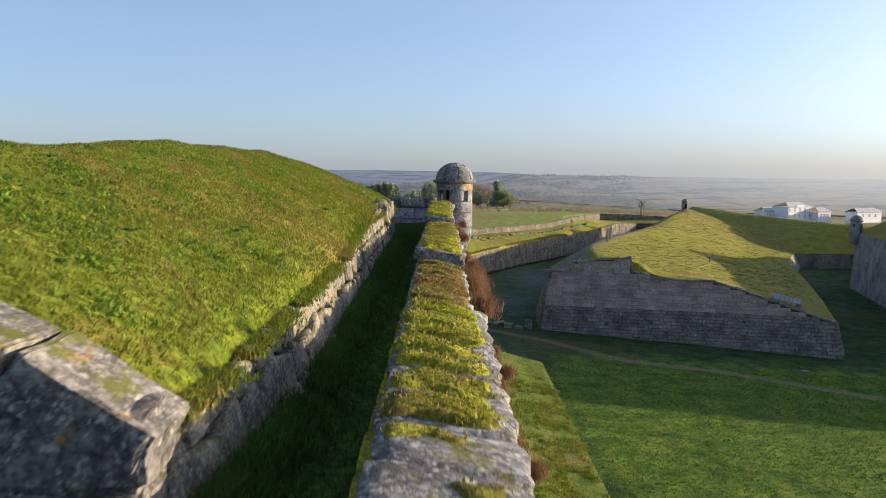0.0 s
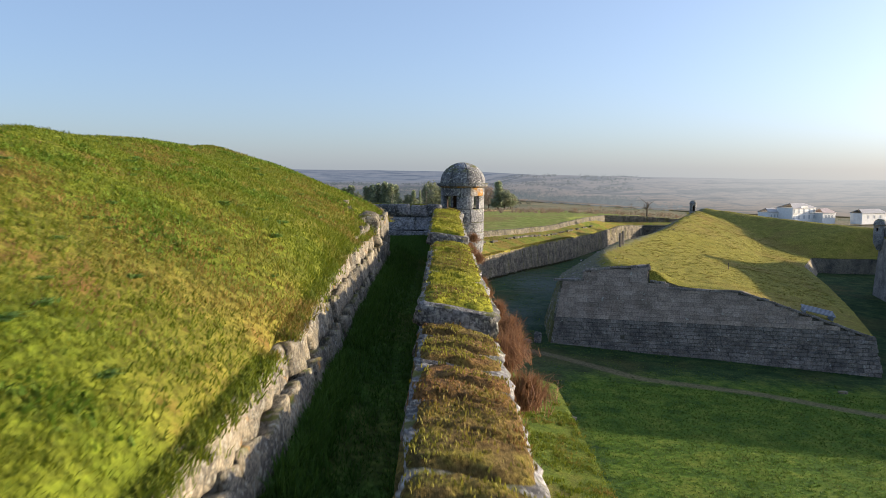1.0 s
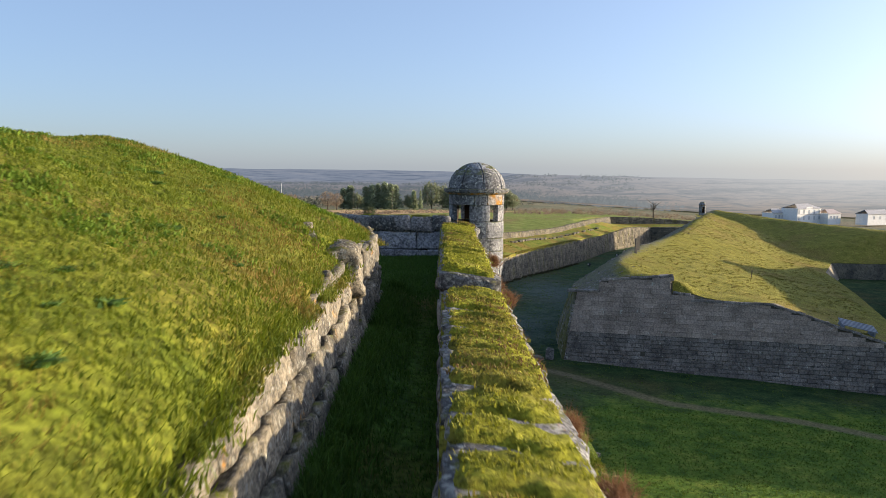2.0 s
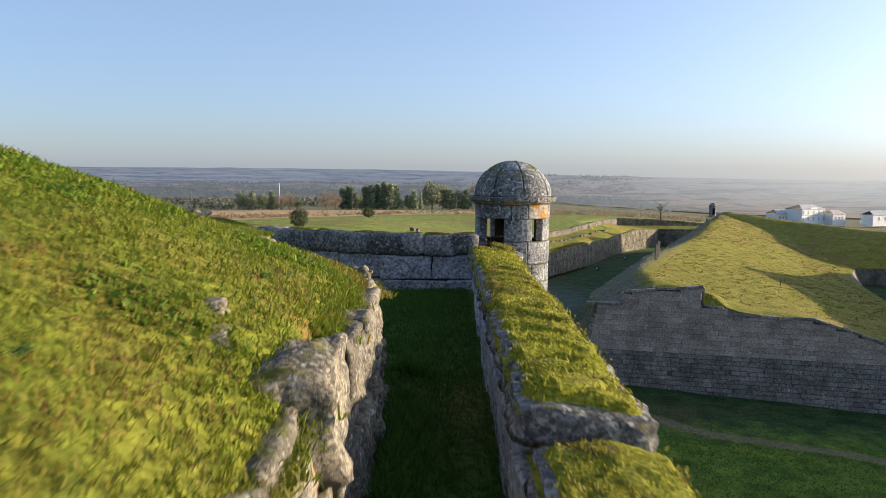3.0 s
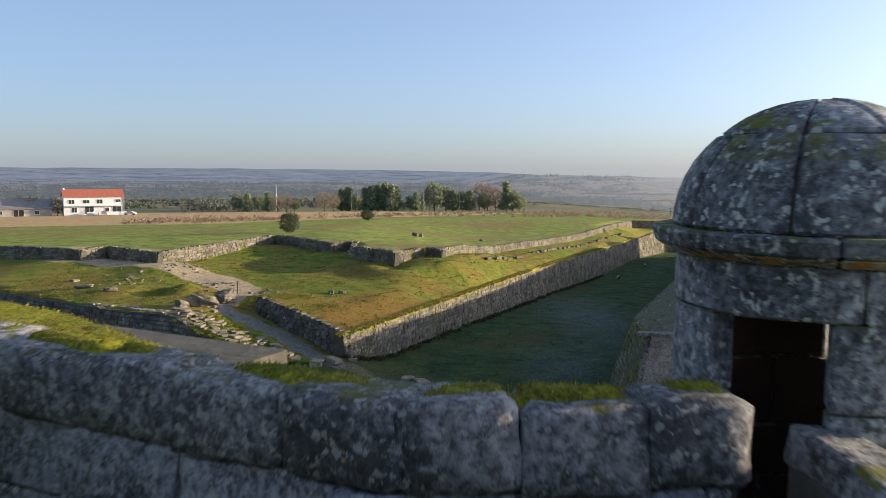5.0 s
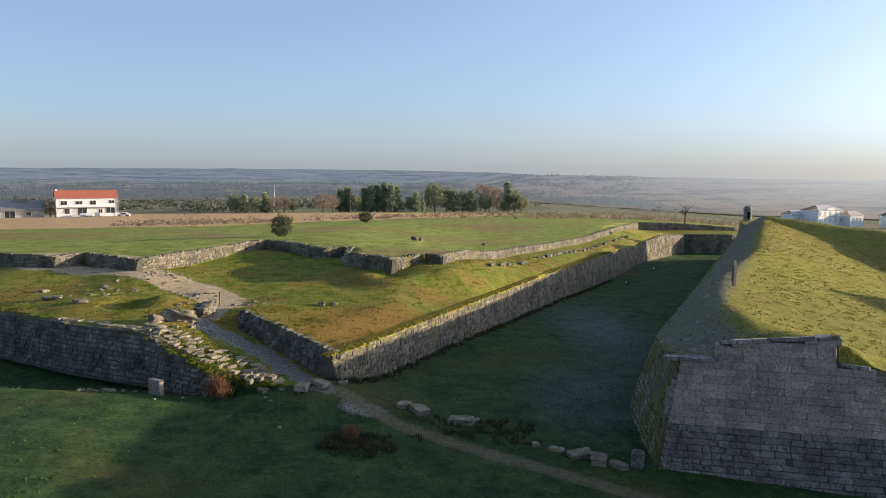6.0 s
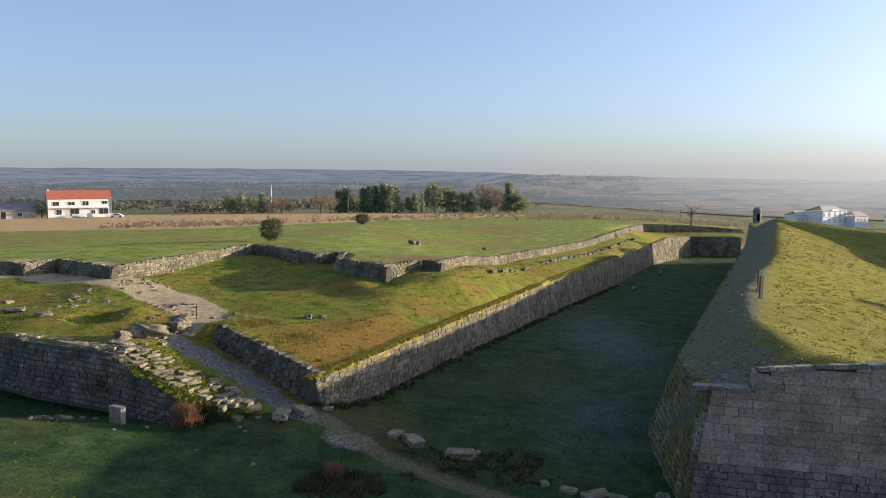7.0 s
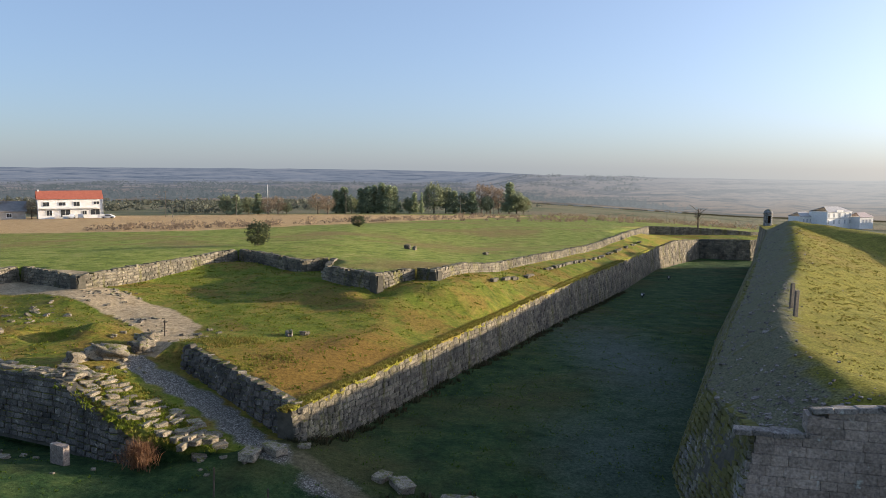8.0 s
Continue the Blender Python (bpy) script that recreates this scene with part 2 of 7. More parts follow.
MOSSBLADES = blade_material("moss_tufts", (0.15, 0.16, 0.013), (0.35, 0.34, 0.038), (0.15, 0.085, 0.035), 0.8)
DRYMOSS = grass_material("dry_moss", ((0.06, 0.045, 0.02), (0.13, 0.1, 0.03), (0.24, 0.22, 0.03)), dry=(0.15, 0.075, 0.03), dry_amount=0.6, scale=3.0, bump=0.06)
DRYMOSSBLADES = blade_material("dry_moss_tufts", (0.13, 0.12, 0.02), (0.3, 0.28, 0.04), (0.19, 0.095, 0.035), 0.75)
LEAF = blade_material("thistle_leaf", (0.08, 0.165, 0.028), (0.19, 0.3, 0.07), (0.1, 0.12, 0.04), 0.0)
WEED = blade_material("weed_leaf", (0.07, 0.13, 0.012), (0.18, 0.27, 0.03), (0.12, 0.14, 0.03), 0.1)
DITCHBLADES = blade_material("ditch_grass_blades", (0.045, 0.09, 0.013), (0.125, 0.185, 0.028), (0.1, 0.08, 0.03), 0.2)
BRACKEN = blade_material("dead_bracken", (0.16, 0.07, 0.035), (0.3, 0.15, 0.07), (0.22, 0.1, 0.04), 0.5)
TWIG = blade_material("dry_twigs", (0.15, 0.075, 0.045), (0.29, 0.16, 0.085), (0.24, 0.13, 0.05), 0.5)
WHITEWASH = plain_material("whitewash", (0.68, 0.66, 0.62), (0.8, 0.79, 0.76), 0.6)
DIRTYWASH = plain_material("stained_whitewash", (0.3, 0.27, 0.23), (0.5, 0.47, 0.42), 0.5)
ROOFTILE = plain_material("red_roof_tiles", (0.36, 0.09, 0.05), (0.47, 0.14, 0.08), 1.2)
# Roofs and glass of the distant houses, paled to stand in for haze.
PALEROOF = plain_material("haze_pale_grey", (0.36, 0.34, 0.33), (0.46, 0.44, 0.42), 0.7)
PALEGLASS = plain_material("haze_pale_glass", (0.3, 0.32, 0.34), (0.4, 0.42, 0.44), 1.0, 0.3)
HAZEROOF = plain_material("haze_pale_tiles", (0.42, 0.33, 0.3), (0.52, 0.43, 0.4), 1.0)
GREYROOF = plain_material("grey_roof", (0.16, 0.15, 0.14), (0.26, 0.24, 0.22), 0.7)
DARKGLASS = plain_material("dark_glass", (0.02, 0.025, 0.03), (0.05, 0.055, 0.06), 1.0, 0.15)
WOOD = plain_material("grey_weathered_wood", (0.075, 0.062, 0.05), (0.17, 0.145, 0.115), 8.0, 0.85)
BARK = plain_material("bark", (0.06, 0.045, 0.03), (0.12, 0.09, 0.065), 5.0, 0.9)
CONIFER = blade_material("conifer_needles", (0.2, 0.25, 0.15), (0.38, 0.42, 0.26), (0.24, 0.22, 0.1), 0.3)
BROADLEAF = blade_material("broad_leaves", (0.17, 0.2, 0.12), (0.29, 0.31, 0.18), (0.2, 0.15, 0.08), 0.3)
BUSHLEAF = blade_material("dark_bush_leaves", (0.05, 0.065, 0.035), (0.11, 0.125, 0.06), (0.1, 0.08, 0.04), 0.2)
BAREBRUSH = blade_material("bare_branches", (0.2, 0.15, 0.11), (0.32, 0.24, 0.16), (0.22, 0.15, 0.09), 0.3)
WOODS = blade_material("far_foliage", (0.09, 0.1, 0.08), (0.16, 0.165, 0.12), (0.12, 0.09, 0.055), 0.3)
BRAMBLE = blade_material("brambles", (0.035, 0.04, 0.02), (0.08, 0.07, 0.03), (0.09, 0.055, 0.03), 0.4)
SLATS = plain_material("blue_grey_paint", (0.13, 0.155, 0.19), (0.22, 0.25, 0.3), 2.0, 0.7, 0.005)
METAL = plain_material("painted_metal", (0.3, 0.31, 0.32), (0.5, 0.52, 0.54), 2.0, 0.4, 0.005, 0.6)

# ---- building helpers ----


def mesh_object(name, verts, faces, material, parent=None, label="", smooth=False):
    me = bpy.data.meshes.new(name)
    me.from_pydata([tuple(v) for v in verts], [], [tuple(f) for f in faces])
    me.materials.append(material)
    if smooth:
        me.polygons.foreach_set("use_smooth", [True] * len(me.polygons))
    me.update()
    ob = new(name, me)
    if parent:
        ob.parent = parent
    if label:
        tagged(ob, label)
    return ob


def part(name, bm, material, parent=None, label="", smooth=False):
    me = bpy.data.meshes.new(name)
    bm.to_mesh(me)
    bm.free()
    me.materials.append(material)
    if smooth:
        me.polygons.foreach_set("use_smooth", [True] * len(me.polygons))
    ob = new(name, me)
    if parent:
        ob.parent = parent
    if label:
        tagged(ob, label)
    return ob


def piece(name, me, m, parent):
    ob = new(name, me)
    ob.parent = parent
    ob.matrix_basis = m
    return ob


def box(bm, x0, x1, y0, y1, z0, z1, m=None):
    r = bmesh.ops.create_cube(bm, size=1)["verts"]
    for v in r:
        v.co = Vector(((x0 + x1) / 2 + v.co.x * (x1 - x0), (y0 + y1) / 2 + v.co.y * (y1 - y0), (z0 + z1) / 2 + v.co.z * (z1 - z0)))
        if m:
            v.co = m @ v.co
    return r


def stone_mesh(name, material, seed, cuts=1, jitter=0.06, bevel=0.1, smooth=False):
    """A unit block, -0.5..0.5, with chipped edges and uneven faces."""
    rng = random.Random(seed)
    bm = bmesh.new()
    bmesh.ops.create_cube(bm, size=1)
    bmesh.ops.bevel(bm, geom=bm.edges[:], offset=bevel, segments=1, affect="EDGES")
    if cuts > 1:
        bmesh.ops.subdivide_edges(bm, edges=bm.edges[:], cuts=cuts - 1, use_grid_fill=True)
    off = Vector((rng.uniform(0, 50), rng.uniform(0, 50), rng.uniform(0, 50)))
    for v in bm.verts:
        n = noise.noise_vector(v.co * 1.7 + off)
        v.co += n * jitter + Vector([rng.uniform(-jitter, jitter) * 0.35 for _ in range(3)])
    bmesh.ops.recalc_face_normals(bm, faces=bm.faces[:])
    bmesh.ops.triangulate(bm, faces=bm.faces[:])
    me = bpy.data.meshes.new(name)
    bm.to_mesh(me)
    bm.free()
    me.materials.append(material)
    if smooth:
        me.polygons.foreach_set("use_smooth", [True] * len(me.polygons))
    return me


def rock_mesh(name, material, seed, n=7, rough=0.1, square=5.0):
    """A unit rock, -0.5..0.5: a rounded block worn into hollows, ridges and pits."""
    bm = bmesh.new()
    bmesh.ops.create_cube(bm, size=1)
    bmesh.ops.subdivide_edges(bm, edges=bm.edges[:], cuts=n - 1, use_grid_fill=True)
    off = Vector((seed * 3.7, seed * 1.3, seed * 5.1))
    for v in bm.verts:
        p = v.co.copy()
        k = 0.5 / max(1e-6, sum(abs(c) ** square for c in p) ** (1 / square))
        q = p * (0.35 + 0.65 * k)
        d = noise.noise(q * 2.3 + off) + 0.5 * noise.noise(q * 5.5 + off) - 0.55 * abs(noise.noise(q * 3.6 - off)) + 0.3 * noise.noise(q * 12 + off)
        v.co = q * (1 + 1.6 * rough * d) + noise.noise_vector(q * 2.9 + off) * rough * 0.5
    bmesh.ops.recalc_face_normals(bm, faces=bm.faces[:])
    me = bpy.data.meshes.new(name)
    bm.to_mesh(me)
    bm.free()
    me.materials.append(material)
    me.polygons.foreach_set("use_smooth", [True] * len(me.polygons))
    return me


def stones_joined(name, base_meshes, mats, material, parent=None, smooth=False):
    """Many blocks as one mesh: base meshes laid down at each pose."""
    co, fa, k = [], [], 0
    data = []
    for me in base_meshes:
        v = np.empty(len(me.vertices) * 3)
        me.vertices.foreach_get("co", v)
        data.append((v.reshape(-1, 3), np.array([p.vertices[:] for p in me.polygons])))
    for i, m in enumerate(mats):
        v, f = data[i % len(data)]
        a = np.array(m)
        co.append(v @ a[:3, :3].T + a[:3, 3])
        fa.append(f + k)
        k += len(v)
    ob = mesh_object(name, np.concatenate(co).tolist(), np.concatenate(fa).tolist(), material, parent, smooth=smooth)
    return ob


def lerp(a, b, t):
    return a + (b - a) * t


def along(poly, s):
    """A point at length s on a polyline of tuples, and the segment's direction."""
    for a, b in zip(poly, poly[1:]):
        a, b = Vector(a), Vector(b)
        d = Vector((b.x - a.x, b.y - a.y, 0)).length
        if s <= d:
            return a.lerp(b, s / d), Vector((b.x - a.x, b.y - a.y, 0)).normalized()
        s -= d
    return b, Vector((b.x - a.x, b.y - a.y, 0)).normalized()


def run_length(poly):
    return sum(math.hypot(b[0] - a[0], b[1] - a[1]) for a, b in zip(poly, poly[1:]))


def wall_core(name, base, top, thick, material, side=-1):
    """A solid wall: base and top are polylines of equal count (x, y, z), the body lies on the left (side 1) or right (-1) of its run."""
    n = len(base)
    vs, fs = [], []
    for (bx, by, bz), (tx, ty, tz), i in zip(base, top, range(n)):
        j0, j1 = max(i - 1, 0), min(i + 1, n - 1)
        d = Vector((base[j1][0] - base[j0][0], base[j1][1] - base[j0][1], 0)).normalized()
        q = Vector((-d.y, d.x, 0)) * side * thick
        vs += [(bx, by, bz), (tx, ty, tz), (tx + q.x, ty + q.y, tz), (tx + q.x, ty + q.y, bz)]
    for i in range(n - 1):
        a, b = 4 * i, 4 * i + 4
        fs += [(a, b, b + 1, a + 1), (a + 1, b + 1, b + 2, a + 2), (a + 2, b + 2, b + 3, a + 3)]
    fs += [(0, 1, 2, 3), (4 * n - 1, 4 * n - 2, 4 * n - 3, 4 * n - 4)]
    return mesh_object(name, vs, fs, material)


def lay_courses(base, top, side, height, lengths, depth, rng, proud=0.03, low=0.0, high=1e9, s0=0.0, s1=None, tilt=0.6, joint=0.012):
    """Poses of the blocks of a coursed wall face between two polylines; the body's side as in wall_core."""
    total = run_length(base)
    ratio = run_length(top) / total
    out = []
    z = low
    while True:
        h = height * rng.uniform(0.85, 1.15)
        if z > high:
            break
        s = s0 - rng.uniform(0, lengths[0])
        any_fit = False
        while s < (total if s1 is None else s1):
            ln = rng.uniform(*lengths)
            l0, l1 = max(s, s0), min(s + ln, total if s1 is None else s1)
            s += ln
            ln, c = l1 - l0, (l0 + l1) / 2
            if ln < 0.12:
                continue
            b, d = along(base, c)
            t, _ = along(top, c * ratio)
            full = t.z - b.z
            if z + h * 0.55 > full:
                continue
            any_fit = True
            hh = min(h, full - z)
            f = (z + hh / 2) / full
            q = Vector((-d.y, d.x, 0)) * side
            ctr = b.lerp(t, f) + q * (depth / 2 - proud * rng.uniform(0.2, 1.6))
            up = (t - b).normalized()
            m = Matrix.Identity(4)
            for col, vec in ((0, d * (ln - joint)), (1, q * depth), (2, up * (hh - joint))):
                for r in range(3):
                    m[r][col] = vec[r]
            m.translation = ctr
            out.append(m @ pose(0, 0, 0, rng.gauss(0, tilt), rng.gauss(0, tilt), rng.gauss(0, tilt)))
        z += h
        if not any_fit:
            break
    return out


def inside(poly, x, y):
    r = False
    for (x0, y0), (x1, y1) in zip(poly, poly[1:] + poly[:1]):
        if (y0 > y) != (y1 > y) and x < (x1 - x0) * (y - y0) / (y1 - y0) + x0:
            r = not r
    return r


def shepard(pts, x, y, p=2.2):
    w = s = 0.0
    for px, py, pz in pts:
        d = ((x - px) ** 2 + (y - py) ** 2 + 0.3) ** (p / 2)
        w += 1 / d
        s += pz / d
    return s / w


def step(a, b, x):
    t = min(1, max(0, (x - a) / (b - a)))
    return t * t * (3 - 2 * t)


def shift_line(poly, d, closed=False):
    """A polyline moved d metres to its left."""
    n = len(poly)
    out = []
    for i, (x, y) in enumerate(poly):
        a = poly[(i - 1) % n] if closed or i else poly[0]
        b = poly[(i + 1) % n] if closed or i < n - 1 else poly[-1]
        d0 = Vector((x - a[0], y - a[1])).normalized() if (x, y) != a else Vector((b[0] - x, b[1] - y)).normalized()
        d1 = Vector((b[0] - x, b[1] - y)).normalized() if (x, y) != b else d0
        n0, n1 = Vector((-d0.y, d0.x)), Vector((-d1.y, d1.x))
        m = (n0 + n1)
        m = m / max(0.35, m.dot(n0)) if m.length > 1e-6 else n0
        out.append((x + m.x * d, y + m.y * d))
    return out


def dense(line, gap):
    out = []
    for a, b in zip(line, line[1:]):
        k = max(1, int(math.hypot(b[0] - a[0], b[1] - a[1]) / gap))
        out += [(lerp(a[0], b[0], i / k), lerp(a[1], b[1], i / k)) for i in range(k)]
    return out + [line[-1]]


def sheet(name, points, lines, height, material, attributes=None, keep=None):
    """A triangulated sheet through points and along lines, z = height(x, y)."""
    vs = [Vector(p) for p in points]
    es = []
    for ln in lines:
        k = len(vs)
        vs += [Vector(p) for p in ln]
        es += [(k + i, k + i + 1) for i in range(len(ln) - 1)]
    v2, _, f2, *_ = delaunay_2d_cdt(vs, es, [], 0, 1e-4)
    fs = [f for f in f2 if keep is None or keep(sum(v2[i].x for i in f) / 3, sum(v2[i].y for i in f) / 3)]
    used = sorted({i for f in fs for i in f})
    idx = {o: k for k, o in enumerate(used)}
    xyz = [(v2[i].x, v2[i].y, height(v2[i].x, v2[i].y)) for i in used]
    ob = mesh_object(name, xyz, [tuple(idx[i] for i in f) for f in fs], material, smooth=True)
    for key, fn in (attributes or {}).items():
        a = ob.data.attributes.new(key, "FLOAT", "POINT")
        a.data.foreach_set("value", [fn(x, y) for x, y, _ in xyz])
    return ob


def blades(name, spots, material, height=(0.05, 0.16), width=0.012, lean=0.5, seed=1, parent=None, per=3):
    """Grass: bent two-segment blades, several at each (x, y, z) spot."""
    rng = np.random.default_rng(seed)
    p = np.repeat(np.array(spots, float), per, axis=0)
    n = len(p)
    p[:, :2] += rng.normal(0, 0.03, (n, 2))
    h = rng.uniform(*height, n)[:, None]
    a = rng.uniform(0, 2 * np.pi, n)
    b = rng.uniform(0, 2 * np.pi, n)
    l = (rng.uniform(0.1, 1, n) * lean)[:, None]
    w = width * rng.uniform(0.6, 1.4, n)[:, None]
    side = np.stack([np.cos(a), np.sin(a), 0 * a], 1) * w
    way = np.stack([np.cos(b), np.sin(b), 0 * b], 1)
    upv = np.array([0, 0, 1.0])
    mid = p + upv * h * 0.55 + way * h * l * 0.35
    tip = p + upv * h * (1 - 0.3 * l) + way * h * l
    v = np.stack([p - side, p + side, mid + side * 0.7, mid - side * 0.7, tip], 1).reshape(-1, 3)
    k = np.arange(n)[:, None] * 5
    f4 = (k + np.array([[0, 1, 2, 3]]))
    f3 = (k + np.array([[3, 2, 4]]))
    me = bpy.data.meshes.new(name)
    me.vertices.add(len(v))
    me.vertices.foreach_set("co", v.ravel())
    loops = np.concatenate([f4, f3], 1).ravel()
    me.loops.add(len(loops))
    me.loops.foreach_set("vertex_index", loops.astype(np.int32))
    me.polygons.add(2 * n)
    st = (np.arange(n)[:, None] * 7 + np.array([[0, 4]])).ravel()
    me.polygons.foreach_set("loop_start", st.astype(np.int32))
    me.update(calc_edges=True)
    me.validate()
    me.materials.append(material)
    ob = new(name, me)
    if parent:
        ob.parent = parent
    return ob

# ---- ground: ditch, covered way and glacis in one sheet ----
CS = [(-100, 146), (-36.8, 106.3), (-30.4, 102.3), (-24.0, 99.3), (-17.6, 95.1), (-12.2, 95.0), (-9.6, 97.6), (1.3, 123.6), (12.0, 149),
      (27.6, 186), (43.6, 224), (60, 247), (71, 243), (86, 254), (100, 247), (132, 120), (160, 60)]
DITCH = shift_line(CS, 0.65) + [(160, -90), (-100, -90)]
OW = [(-140, 172), (-70, 140), (-49.6, 130.1), (-44.2, 127.9), (-43.0, 132.2), (-34.7, 126.3), (-26.2, 150.4), (-16.8, 139.9), (-14.1, 142.7),
      (-13.8, 135.2), (-7.7, 128.6), (-4.2, 134.2), (-2.1, 132.6), (5.5, 154), (26, 200), (44, 240), (50, 256), (78, 262), (92, 272), (110, 264),
      (150, 130), (260, 60)]
COVERED = shift_line(OW, 0.38) + [(260, -90), (-140, -90)]
RAMP = [(-24.1, 99.8), (-17.6, 95.1), (-12.2, 95.0), (-9.2, 98.1), (-18.4, 107.0), (-22.0, 110.0), (-26.5, 106.0)]
ROADWALL = [(-9.75, 97.9), (-18.9, 106.4)]
ROAD = [(-10.3, 95.6), (-12.7, 98.5), (-15.9, 101.8), (-19.5, 103.9), (-22.0, 106.2)]
DIRT = [((-21.0, 108.0), 0.8), ((-21.3, 111.5), 1.5), ((-23.0, 116.5), 2.5), ((-26.5, 120.5), 2.9), ((-31.5, 124.5), 3.0), ((-37.5, 128.0), 3.4), ((-46.0, 129.5), 3.6)]
PATH = [(-9, 95.5), (-4, 91), (2, 86.5), (9.2, 82), (16.8, 74), (26, 70.7), (36.5, 64.6), (60, 55)]
COVER_Z = [(95, 256, -2), (122, 180, -4), (142, 125, -5), (88, 260, -1), (-9.7, 98.5, 2.3), (0.9, 124, 1.9), (11.5, 149, 1.4), (27, 187, 0.4), (43, 225, -0.8), (60, 249, -0.9), (-24, 100.5, 3.4), (-38, 108, 3.4),
           (-60, 121, 3.4), (-18.9, 107, 3.8), (-24.5, 109, 3.3), (-21, 116, 3.1), (-25, 128, 3.5), (-34, 124, 4.2), (-46, 126, 4.2), (-26, 146, 4.4),
           (-16, 138, 4.2), (-8, 126.5, 4.4), (-3, 131, 4.4), (7.5, 154, 2.3), (27, 198.5, 1.2), (45, 238, 0.0), (0, 118, 2.4), (-10, 112, 3.0), (-12, 124, 3.3)]


def table(rows, v):
    for (a, za), (b, zb) in zip(rows, rows[1:]):
        if v <= b:
            return lerp(za, zb, max(0, (v - a) / (b - a)))
    return rows[-1][1]


def near_line(line, x, y):
    best = 1e9
    for a, b in zip(line, line[1:]):
        d = (b[0] - a[0], b[1] - a[1])
        t = min(1, max(0, ((x - a[0]) * d[0] + (y - a[1]) * d[1]) / (d[0] ** 2 + d[1] ** 2)))
        best = min(best, math.hypot(x - a[0] - t * d[0], y - a[1] - t * d[1]))
    return best


def ditch_z(x, y):
    z = 0.55 * step(-15, -24, x) - 1.0 - 0.05 * max(-40, min(70, x))
    if y > 92:                                              # the ditch deepens towards the ravelin's point
        deep = table([(92, -0.95), (104, -0.95), (110, -1.05), (119, -1.35), (133, -2.05), (153, -2.85), (177, -4.2), (188, -4.7), (229, -5.5)], y)
        side = step(30, 18, x - 13.2 - 0.425 * (y - 97.5))
        z = lerp(z + 0.032 * max(0, min(100, y - 95)), lerp(z, deep, step(92, 101, y)), side)
    mound = 1.5 * math.exp(-((x + 11) ** 2 + (y - 97.2) ** 2) / 26) if -24 < x < 2 and 88 < y < 108 else 0
    return z + mound + 0.08 * noise.noise((x * 0.15, y * 0.15, 0))


def ramp_z(x, y):
    return min(3.4, max(ditch_z(x, y), 0.3 - 0.2 * (x + 10.5) + 0.06 * (y - 97.2)))


def cover_z(x, y):
    hump = 1.1 * math.exp(-((x - 0.6) ** 2 / 7 + (y - 125.5) ** 2 / 8)) + 0.5 * math.exp(-((x + 33) ** 2 / 30 + (y - 112) ** 2 / 12)) + 1.0 * math.exp(-((x + 27.0) ** 2 / 2.2 + (y - 112.2) ** 2 / 3.0))
    pit = -1.1 * math.exp(-((x + 7.8) ** 2 / 3.0 + (y - 127.2) ** 2 / 4)) - 2.3 * math.exp(-(((x + 29.8) / 1.2) ** 2 + ((y - 111.0) / 1.5) ** 2) ** 2)
    z = shepard(COVER_Z, x, y) + 0.45 * step(8, 0.6, near_line(OW, x, y)) * step(158, 142, y) + hump + pit + 0.12 * noise.noise((x * 0.3, y * 0.3, 3))
    if -12 < x < 48 and 96 < y < 226:                       # an even edge along the counterscarp
        d = near_line(CS[6:11], x, y)
        if d < 5:
            edge = 2.35 - (y - 98) * 0.0165 - max(0, y - 160) * 0.016
            z = lerp(z, edge + 0.03 * noise.noise((x, y, 3)), step(5, 0.8, d))
    if x > -6 and y > 128:                                  # turf banked against the long low wall
        d = near_line(OW[12:16], x, y)
        z = lerp(z, plain_z(x, y) - 0.95, step(6, 1.2, d)) if d < 6 else z
    return z


def plain_z(x, y):
    d = max(0, math.hypot(x, y - 100) - 60)
    z = 5.7 - 0.042 * min(d, 300) - 0.029 * max(0, min(d - 300, 800)) - 0.006 * max(0, min(d - 1100, 2000))
    dip = 1.9 * step(-20, 8, x) * step(135, 156, y) * step(245, 190, y)          # the field falls towards the covered way
    return z - dip - 0.05 * max(0, min(220, x - 60)) + 0.12 * noise.noise((x * 0.12, y * 0.12, 5)) + step(300, 900, d) * 3 * noise.noise((x * 0.004, y * 0.004, 8))


def ground_z(x, y):
    if inside(DITCH, x, y):
        return ditch_z(x, y)
    if inside(RAMP, x, y):
        return ramp_z(x, y)
    if inside(COVERED, x, y):
        return cover_z(x, y)
    return plain_z(x, y) - 14 * step(790, 1000, math.hypot(x, y - 100))     # sinks below the distant plain


def zone(x, y):
    return 0 if inside(DITCH, x, y) else 1 if inside(COVERED, x, y) or inside(RAMP, x, y) else 2


